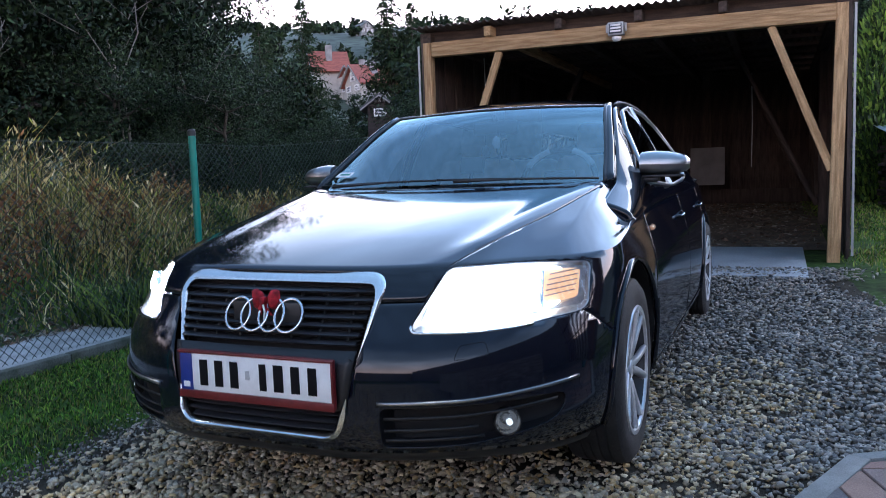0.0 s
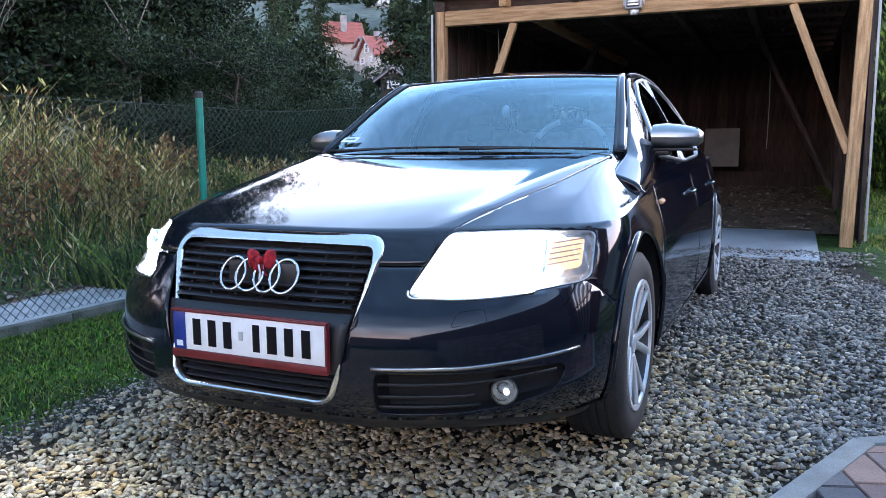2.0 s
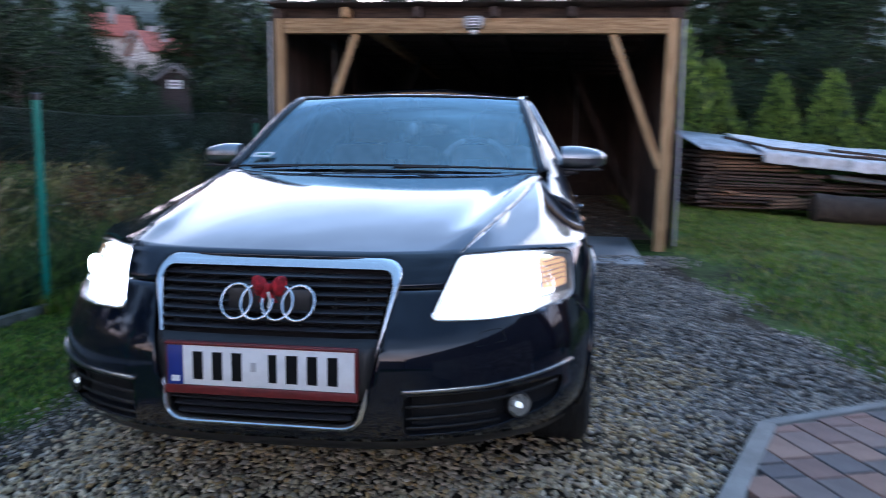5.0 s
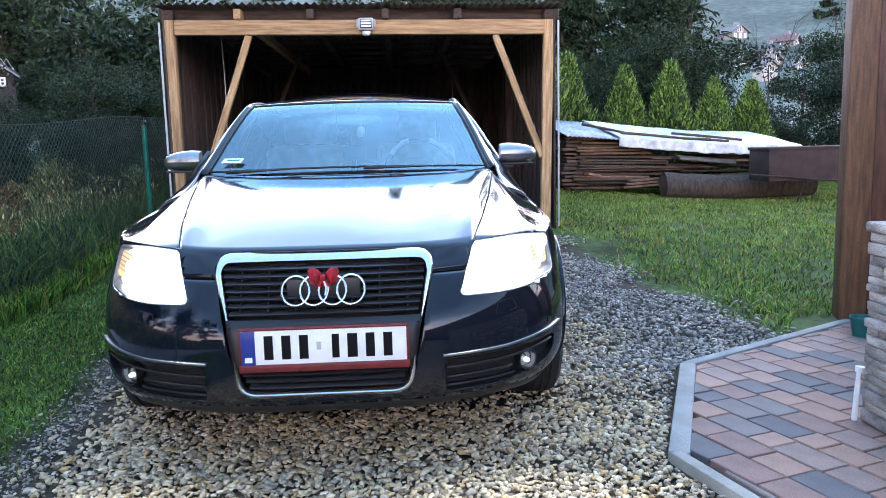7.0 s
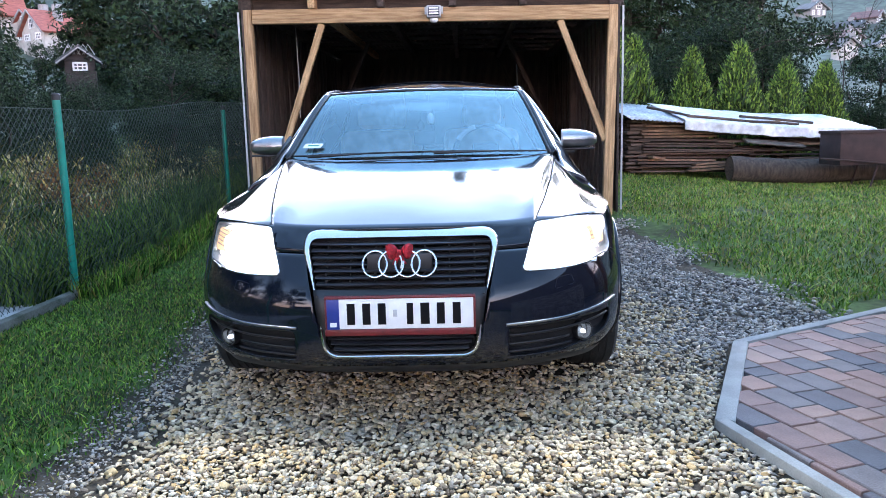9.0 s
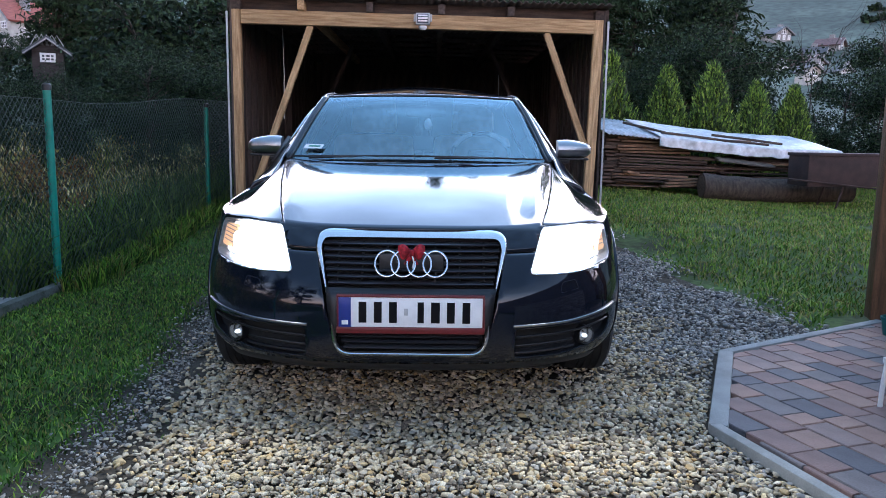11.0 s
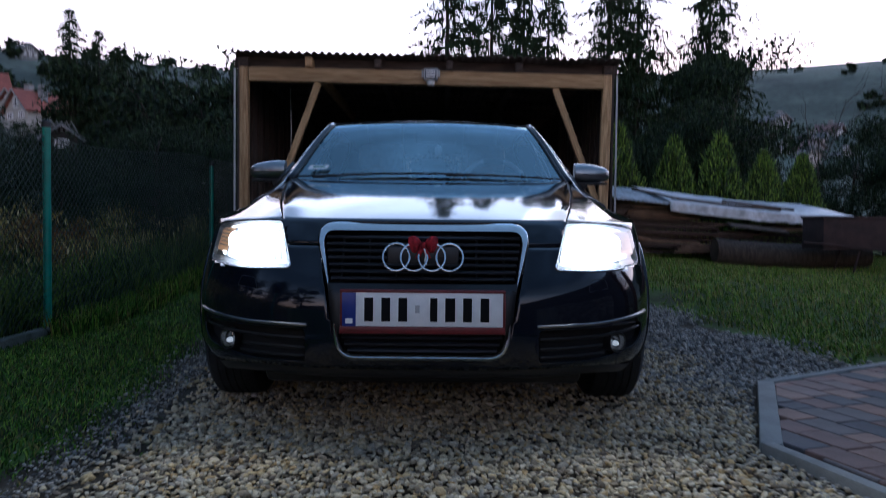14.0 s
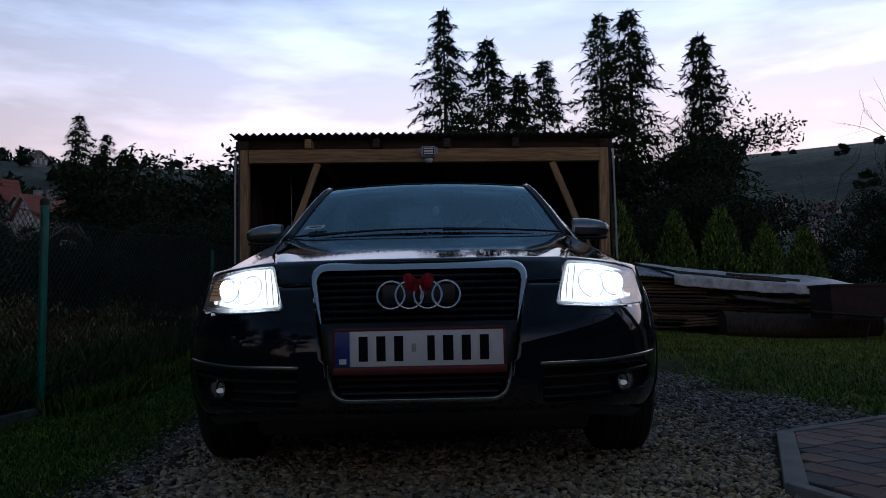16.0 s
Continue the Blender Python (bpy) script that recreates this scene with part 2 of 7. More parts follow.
PAVER = object_mix(material("clay_paver", (0.27, 0.15, 0.115), 0.8, 0, 0.35, 6, 160, bump=0.3, second=(0.17, 0.13, 0.125)), [(0.29, 0.165, 0.13), (0.22, 0.135, 0.115), (0.13, 0.12, 0.125), (0.34, 0.21, 0.16), (0.105, 0.102, 0.112), (0.26, 0.18, 0.155), (0.17, 0.145, 0.14), (0.31, 0.185, 0.14)])
SAND = material("joint_sand", (0.035, 0.032, 0.03), 0.95, 0, 0.4, 20, 200, bump=0.4)
STONES = island_mix(material("gravel_stone", (0.4, 0.38, 0.33), 0.8, 0, 0.3, 40, 260, bump=0.25, spec=0.3), [(0.60, 0.49, 0.31), (0.47, 0.39, 0.26), (0.66, 0.56, 0.38), (0.33, 0.26, 0.17), (0.52, 0.36, 0.17), (0.40, 0.36, 0.29), (0.25, 0.20, 0.14), (0.62, 0.47, 0.25), (0.55, 0.46, 0.33), (0.74, 0.65, 0.48), (0.17, 0.135, 0.10), (0.70, 0.58, 0.39), (0.44, 0.38, 0.28)])
STONES_GREY = island_mix(material("grey_gravel_stone", (0.3, 0.3, 0.3), 0.8, 0, 0.3, 40, 260, bump=0.25, spec=0.25), [(0.34, 0.32, 0.29), (0.24, 0.23, 0.215), (0.43, 0.41, 0.37), (0.15, 0.145, 0.135), (0.31, 0.275, 0.23), (0.095, 0.092, 0.09), (0.40, 0.35, 0.28), (0.21, 0.205, 0.20), (0.53, 0.49, 0.43)])
SOIL = material("gravel_bed", (0.060, 0.050, 0.038), 0.95, 0, 0.5, 4, 60, bump=0.8, spec=0.08)
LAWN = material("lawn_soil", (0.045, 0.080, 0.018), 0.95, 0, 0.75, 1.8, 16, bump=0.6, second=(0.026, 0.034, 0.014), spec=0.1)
BLADE = island_mix(material("grass_blade", (0.07, 0.14, 0.03), 0.7, 0, 0.3, 2, 60, spec=0.12), [(0.06, 0.15, 0.016), (0.12, 0.26, 0.026), (0.018, 0.05, 0.007), (0.26, 0.38, 0.05), (0.19, 0.17, 0.05), (0.035, 0.09, 0.010), (0.016, 0.035, 0.006)])
# right lawn: yellower dry blades, with its brighter light put into the colour
BLADE_DRY_LIT = island_mix(material("lit_dry_grass_blade", (0.1, 0.17, 0.03), 0.7, 0, 0.3, 2, 60, spec=0.12), [(0.12, 0.22, 0.03), (0.20, 0.34, 0.04), (0.05, 0.10, 0.014), (0.30, 0.40, 0.07), (0.36, 0.32, 0.11), (0.08, 0.16, 0.02), (0.26, 0.24, 0.09)])
REED = island_mix(material("dry_grass", (0.2, 0.18, 0.08), 0.75, 0, 0.3, 2, 60, spec=0.12), [(0.40, 0.30, 0.09), (0.18, 0.21, 0.045), (0.62, 0.50, 0.22), (0.04, 0.045, 0.015), (0.24, 0.13, 0.05), (0.30, 0.31, 0.07), (0.72, 0.62, 0.34), (0.03, 0.03, 0.012), (0.50, 0.44, 0.18)])
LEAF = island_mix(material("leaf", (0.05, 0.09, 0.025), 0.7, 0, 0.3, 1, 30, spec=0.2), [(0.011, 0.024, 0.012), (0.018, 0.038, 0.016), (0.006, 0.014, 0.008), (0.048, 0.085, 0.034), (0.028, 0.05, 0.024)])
NEEDLE = island_mix(material("spruce_needle", (0.03, 0.055, 0.025), 0.75, 0, 0.3, 1, 30, spec=0.15), [(0.025, 0.05, 0.022), (0.035, 0.062, 0.026), (0.045, 0.07, 0.03)])
THUJA = island_mix(material("thuja_frond", (0.07, 0.13, 0.03), 0.6, 0, 0.3, 1.5, 40), [(0.085, 0.17, 0.028), (0.16, 0.28, 0.04), (0.27, 0.40, 0.06), (0.022, 0.05, 0.014), (0.045, 0.10, 0.02), (0.015, 0.035, 0.010)])
BARK = material("bark", (0.055, 0.043, 0.033), 0.9, 0, 0.5, 6, 60, bump=0.8, stretch=(4, 4, 1))
FENCE_GREEN = material("green_coated_steel", (0.01, 0.22, 0.16), 0.35, 0, 0.2, 8, 200)
WIRE = material("green_wire", (0.015, 0.03, 0.026), 0.5, 0.2, 0.2)
TARP = material("silver_tarp", (0.56, 0.59, 0.63), 0.4, 0.0, 0.3, 5, 14, bump=0.12, wear=0.25)
RUST = material("rusty_steel", (0.05, 0.032, 0.031), 0.75, 0.2, 0.5, 6, 90, bump=0.3, wear=0.2)
PLASTER = material("house_plaster", (0.46, 0.45, 0.42), 0.9, 0, 0.15, 2, 40)
ROOF_RED = material("roof_tile", (0.33, 0.10, 0.07), 0.7, 0, 0.3, 2, 30, stretch=(1, 1, 6))
ROOF_DARK = material("dark_roof", (0.07, 0.075, 0.08), 0.7, 0, 0.3, 2, 30)
PANE = material("window_pane", (0.05, 0.06, 0.08), 0.08, 0, 0.1)
SLATE = material("split_stone", (0.36, 0.33, 0.31), 0.85, 0, 0.45, 9, 90, bump=0.8, second=(0.16, 0.13, 0.12), obvary=0.35, stretch=(1, 1, 3))
GREYPLASTIC = material("grey_plastic", (0.42, 0.43, 0.44), 0.5, 0, 0.1)
# far houses have haze mixed into both colours; the plaster also tones down trims
PLASTER_DULLED = material("dulled_plaster", (0.30, 0.30, 0.30), 0.9, 0, 0.25, 2, 40)
ROOF_HAZED = material("hazed_roof_tile", (0.15, 0.095, 0.09), 0.8, 0, 0.3, 2, 30, stretch=(1, 1, 6))
# meadow green shifted to blue-grey, standing in for distance haze
HAZY_HILL = material("hazy_hill_meadow", (0.075, 0.10, 0.075), 0.95, 0, 0.7, 0.06, 0.9, second=(0.03, 0.048, 0.036))
# for the added out-of-view walls only
UNSEEN_WALL = material("unseen_wall_brown", (0.13, 0.115, 0.105), 0.9, 0, 0.25, 2, 60, bump=0.3)
SAPLING = material("sapling_bark", (0.05, 0.042, 0.036), 0.85, 0, 0.35, 6, 60, bump=0.3)
DEADWOOD = material("dead_wood", (0.16, 0.145, 0.13), 0.85, 0, 0.35, 6, 60, bump=0.3)
EARTH = material("dug_earth", (0.12, 0.09, 0.06), 0.95, 0, 0.4, 4, 40, bump=0.5)
CUTWOOD = material("cut_wood", (0.20, 0.12, 0.07), 0.8, 0, 0.4, 6, 70, bump=0.2, obvary=0.35)
WHITE_PLASTIC = material("white_plastic", (0.75, 0.75, 0.74), 0.4, 0, 0.06)
OLDBOARD = material("old_board", (0.082, 0.056, 0.042), 0.85, 0, 0.5, 5, 60, bump=0.3, stretch=(1, 8, 8), obvary=0.5)
BROWNWOOD = material("brown_stain", (0.085, 0.033, 0.018), 0.5, 0, 0.35, 5, 70, bump=0.15, stretch=(8, 8, 1))
DARKHOUSE = material("dark_log_wall", (0.04, 0.03, 0.028), 0.8, 0, 0.4, 3, 40, stretch=(1, 1, 8))
MIRROR_CAP = material("mirror_cap", (0.38, 0.38, 0.39), 0.3, 1.0, 0.08, 20, 300)
TEAL = material("teal_plastic", (0.01, 0.12, 0.11), 0.4, 0, 0.1)

# ---- small tools ----
def mesh_ob(name, bm, mat, parent=None, label="", smooth=None):
    me = bpy.data.meshes.new(name)
    bm.to_mesh(me)
    bm.free()
    ob = new(name, me)
    for mm in (mat if isinstance(mat, (list, tuple)) else [mat]):
        me.materials.append(mm)
    if smooth is not None:
        me.polygons.foreach_set("use_smooth", [True] * len(me.polygons))
        if smooth < 180:
            me.set_sharp_from_angle(angle=radians(smooth))
    if parent:
        ob.parent = parent
    if label:
        ob["label"] = label
    return ob


def part(name, bm, mat, parent, label="", smooth=35):
    """One mesh object under a thing or under a part."""
    return mesh_ob(name, bm, mat, parent, label, smooth)


def thing(name, label, category, m=None, group="", kind=""):
    ob = tagged(new(name), label, category, group, kind)
    if m is not None:
        ob.matrix_world = m
    return ob


def arrays_ob(name, verts, faces, mat, smooth=False):
    """One mesh from numpy arrays: verts (n, 3), faces (m, 3 or 4)."""
    me = bpy.data.meshes.new(name)
    k = faces.shape[1]
    me.vertices.add(len(verts))
    me.vertices.foreach_set("co", np.ascontiguousarray(verts, dtype=np.float32).ravel())
    me.loops.add(faces.size)
    me.loops.foreach_set("vertex_index", np.ascontiguousarray(faces, dtype=np.int32).ravel())
    me.polygons.add(len(faces))
    me.polygons.foreach_set("loop_start", np.arange(0, faces.size, k, dtype=np.int32))
    if smooth:
        me.polygons.foreach_set("use_smooth", np.ones(len(faces), dtype=bool))
    me.update(calc_edges=True)
    me.materials.append(mat)
    return new(name, me)


def add_box(bm, x0, y0, z0, x1, y1, z1, bevel=0.0, m=None):
    made = bmesh.ops.create_cube(bm, size=1, matrix=Matrix.Translation(((x0 + x1) / 2, (y0 + y1) / 2, (z0 + z1) / 2)) @ Matrix.Diagonal((abs(x1 - x0), abs(y1 - y0), abs(z1 - z0), 1)))
    verts = made["verts"]
    if bevel:
        edges = list({e for v in verts for e in v.link_edges})
        r = bmesh.ops.bevel(bm, geom=edges, offset=bevel, segments=2, affect="EDGES", profile=0.5)
        verts = list({v for f in r["faces"] for v in f.verts} | {v for v in verts if v.is_valid})
    if m is not None:
        bmesh.ops.transform(bm, matrix=m, verts=[v for v in verts if v.is_valid])
    return bm


def box(x0, y0, z0, x1, y1, z1, bevel=0.0, m=None):
    return add_box(bmesh.new(), x0, y0, z0, x1, y1, z1, bevel, m)


def add_tube(bm, points, radius, sides=8, closed=False, cap=True, flat=1.0):
    """A round bar along points; radius is one number or one for each point; flat squeezes it in its own up direction."""
    pts = [Vector(p) for p in points]
    n = len(pts)
    rad = radius if isinstance(radius, (list, tuple)) else [radius] * n
    rings, up = [], None
    for i, p in enumerate(pts):
        a = pts[(i - 1) % n] if closed or i else pts[0]
        b = pts[(i + 1) % n] if closed or i < n - 1 else pts[-1]
        d = (b - a).normalized()
        if up is None:
            up = d.orthogonal().normalized()
        up = (up - d * up.dot(d)).normalized()
        side = d.cross(up)
        rings.append([bm.verts.new(p + (up * math.cos(q) * flat + side * math.sin(q)) * rad[i]) for q in (2 * math.pi * k / sides for k in range(sides))])
    pairs = list(zip(rings, rings[1:])) + ([(rings[-1], rings[0])] if closed else [])
    for r0, r1 in pairs:
        for k in range(sides):
            bm.faces.new((r0[k], r0[(k + 1) % sides], r1[(k + 1) % sides], r1[k]))
    if cap and not closed:
        bm.faces.new(rings[0][::-1])
        bm.faces.new(rings[-1])
    return bm


def tube(points, radius, sides=8, closed=False, cap=True, flat=1.0):
    return add_tube(bmesh.new(), points, radius, sides, closed, cap, flat)


def add_lathe(bm, profile, segments=24, m=None):
    """A turned shape round z from (radius, z) pairs."""
    rings = []
    for r, z in profile:
        rings.append([bm.verts.new((r * math.cos(a), r * math.sin(a), z)) for a in (2 * math.pi * k / segments for k in range(segments))])
    for r0, r1 in zip(rings, rings[1:]):
        for k in range(segments):
            bm.faces.new((r0[k], r0[(k + 1) % segments], r1[(k + 1) % segments], r1[k]))
    if m is not None:
        bmesh.ops.transform(bm, matrix=m, verts=[v for r in rings for v in r])
    return bm


def add_grid(bm, points, flip=False):
    """A sheet over points[i][j]."""
    vs = [[bm.verts.new(p) for p in row] for row in points]
    for r0, r1 in zip(vs, vs[1:]):
        for k in range(len(r0) - 1):
            q = (r0[k], r0[k + 1], r1[k + 1], r1[k])
            bm.faces.new(q[::-1] if flip else q)
    return bm


def mirrored(bm):
    """A copy of bm on the other side of x = 0."""
    other = bm.copy()
    bmesh.ops.scale(other, vec=(-1, 1, 1), verts=other.verts)
    bmesh.ops.reverse_faces(other, faces=other.faces)
    return other


def joined(a, b):
    me = bpy.data.meshes.new("join")
    b.to_mesh(me)
    b.free()
    a.from_mesh(me)
    bpy.data.meshes.remove(me)
    return a


def spline(xs, ys):
    """A natural cubic through the pairs, as a function of numpy arrays."""
    xs, ys = np.asarray(xs, float), np.asarray(ys, float)
    n, h = len(xs), np.diff(xs)
    a = np.zeros((n, n))
    r = np.zeros(n)
    a[0, 0] = a[-1, -1] = 1
    for i in range(1, n - 1):
        a[i, i - 1:i + 2] = h[i - 1], 2 * (h[i - 1] + h[i]), h[i]
        r[i] = 6 * ((ys[i + 1] - ys[i]) / h[i] - (ys[i] - ys[i - 1]) / h[i - 1])
    m = np.linalg.solve(a, r)

    def f(x):
        x = np.asarray(x, float)
        i = np.clip(np.searchsorted(xs, x) - 1, 0, n - 2)
        d0, d1 = x - xs[i], xs[i + 1] - x
        return (m[i] * d1 ** 3 + m[i + 1] * d0 ** 3) / (6 * h[i]) + (ys[i] / h[i] - m[i] * h[i] / 6) * d1 + (ys[i + 1] / h[i] - m[i + 1] * h[i] / 6) * d0
    return f


def smooth01(v):
    v = np.clip(v, 0, 1)
    return v * v * (3 - 2 * v)


def rounded(corners, radii, steps=5):
    """A polygon with rounded corners."""
    out = []
    n = len(corners)
    for i, c in enumerate(corners):
        c, a, b = Vector(c), Vector(corners[i - 1]), Vector(corners[(i + 1) % n])
        r = radii[i] if isinstance(radii, (list, tuple)) else radii
        p, q = c + (a - c).normalized() * r, c + (b - c).normalized() * r
        for k in range(steps + 1):
            t = k / steps
            out.append((p * (1 - t) ** 2 + c * 2 * t * (1 - t) + q * t * t)[:])
    return out


def inside(poly, x, y):
    hit = False
    for (x0, y0), (x1, y1) in zip(poly, poly[1:] + poly[:1]):
        if (y0 > y) != (y1 > y) and x < (x1 - x0) * (y - y0) / (y1 - y0) + x0:
            hit = not hit
    return hit


def grown(poly, d):
    """The polygon moved outwards by d."""
    area = sum(a[0] * b[1] - b[0] * a[1] for a, b in zip(poly, poly[1:] + poly[:1]))
    s = 1 if area > 0 else -1
    out = []
    for i, p in enumerate(poly):
        a, b = Vector(poly[i - 1]), Vector(poly[(i + 1) % len(poly)])
        t = (b - a).normalized()
        out.append((p[0] + t.y * d * s, p[1] - t.x * d * s))
    return out


def cut(bm, poly, ax, ay, test=None):
    """Cuts the outline poly, seen along the third axis, into the sheet bm and returns the faces inside it."""
    lo = [min(p[i] for p in poly) - 0.03 for i in (0, 1)]
    hi = [max(p[i] for p in poly) + 0.03 for i in (0, 1)]

    def near(f):
        c = [(min(v.co[a] for v in f.verts), max(v.co[a] for v in f.verts)) for a in (ax, ay)]
        return all(c[i][1] > lo[i] and c[i][0] < hi[i] for i in (0, 1)) and (test is None or test(f.calc_center_median()))
    for p, q in zip(poly, poly[1:] + poly[:1]):
        d = (q[0] - p[0], q[1] - p[1])
        if math.hypot(*d) < 1e-6:
            continue
        no = [0.0, 0.0, 0.0]
        co = [0.0, 0.0, 0.0]
        no[ax], no[ay], co[ax], co[ay] = d[1], -d[0], p[0], p[1]
        b0 = [min(p[i], q[i]) - 0.004 for i in (0, 1)]
        b1 = [max(p[i], q[i]) + 0.004 for i in (0, 1)]
        faces = []
        for f in bm.faces:
            if near(f):
                c = [(min(v.co[a] for v in f.verts), max(v.co[a] for v in f.verts)) for a in (ax, ay)]
                if all(c[i][1] > b0[i] and c[i][0] < b1[i] for i in (0, 1)):
                    faces.append(f)
        geom = faces + list({e for f in faces for e in f.edges}) + list({v for f in faces for v in f.verts})
        bmesh.ops.bisect_plane(bm, geom=geom, dist=1e-5, plane_co=co, plane_no=Vector(no).normalized())
    return [f for f in bm.faces if near(f) and inside(poly, f.calc_center_median()[ax], f.calc_center_median()[ay])]


def split(bm, faces):
    """Takes the faces out of bm into a mesh of their own."""
    made = bmesh.new()
    index = {}
    for f in faces:
        for v in f.verts:
            if v not in index:
                index[v] = made.verts.new(v.co)
        made.faces.new([index[v] for v in f.verts])
    bmesh.ops.delete(bm, geom=faces, context="FACES")
    return made


def thick(ob, t, offset=-1.0):
    md = ob.modifiers.new("thickness", "SOLIDIFY")
    md.thickness, md.offset, md.use_even_offset = t, offset, False
    return ob

# ---- ground ----
def ground_z(x, y):
    """Height of the ground: level yard, a gentle rise towards the carport, hills round about."""
    x, y = np.asarray(x, float), np.asarray(y, float)
    yard = 0.16 * smooth01((y - 3.2) / 3.0) + 0.22 * smooth01((y - 6.0) / 6.0)
    z = yard * (1 - 0.75 * smooth01((x - 1.9) / 4.5))
    bank = 0.95 * smooth01((-3.55 - x) / 2.6) * (1 - 0.74 * smooth01((y - 2.2) / 5.0))
    r = np.hypot(x, y)
    span = 110 + 45 * smooth01((x / np.maximum(r, 1) - 0.05) / 0.3)
    hill = r * np.tan(np.radians(10.8) * smooth01((r - 18) / span)) * smooth01((y + 60) / 120)
    return z + bank + hill


def ground_sheet():
    radii = [0.0] + list(np.linspace(0.4, 16, 40)) + list(np.geomspace(17, 1500, 34))
    n = 120
    verts = [(0, 0, 0)]
    faces = []
    for r in radii[1:]:
        a = np.linspace(0, 2 * np.pi, n, endpoint=False)
        verts += list(zip(r * np.cos(a), r * np.sin(a), ground_z(r * np.cos(a), r * np.sin(a)) - 0.012))
    bm = bmesh.new()
    vs = [bm.verts.new(v) for v in verts]
    for k in range(n):
        bm.faces.new((vs[0], vs[1 + k], vs[1 + (k + 1) % n]))
    for i in range(len(radii) - 2):
        a, b = 1 + i * n, 1 + (i + 1) * n
        for k in range(n):
            bm.faces.new((vs[a + k], vs[b + k], vs[b + (k + 1) % n], vs[a + (k + 1) % n]))
    ob = mesh_ob("ground", bm, [LAWN, HAZY_HILL], smooth=180)
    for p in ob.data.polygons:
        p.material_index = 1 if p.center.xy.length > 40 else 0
    return tagged(ob, "short green lawn and rising meadow hills, the far ones tinted with haze", "ground", kind="structure")


ground_sheet()

LEFT_EDGE = spline([-6, -2.5, -0.5, 0.7, 1.6, 3.0, 5.2, 7.5], [-0.75, -0.88, -1.0, -1.04, -1.15, -1.28, -1.5, -1.7])
RIGHT_EDGE = spline([-6, -2.5, 0.0, 1.2, 1.9, 2.6, 3.4, 4.3, 5.6, 7.5], [3.0, 3.0, 2.6, 2.5, 2.35, 2.3, 2.15, 2.0, 1.8, 1.7])


def gravel_bed():
    rows = []
    for y in np.linspace(-5.5, 5.3, 90):
        a, b = float(LEFT_EDGE(y)) - 0.28 + 0.12 * noise.noise((0, y * 2, 0)), float(RIGHT_EDGE(y)) + 0.09 * noise.noise((7, y * 3, 0))
        row = []
        for k in range(33):
            x = a + (b - a) * k / 32
            edge = min(1, min(k, 32 - k) / 2)
            row.append((x, y, float(ground_z(x, y)) - 0.012 + edge * (0.012 + 0.012 * noise.noise((x * 2, y * 2, 3)))))
        rows.append(row)
    ob = mesh_ob("gravel_bed", add_grid(bmesh.new(), rows, True), SOIL, smooth=180)
    return tagged(ob, "earthy bed of the gravel driveway", "driveway", kind="structure")


gravel_bed()


def pave_inside(x, y):
    """Whether a place lies on the paved terrace or its kerb."""
    return x > 1.12 and inside([(1.14, 0.10), (1.57, 1.17), (2.9, 1.95), (6, 2.2), (6, -4), (1.64, -1.62)], x, y)


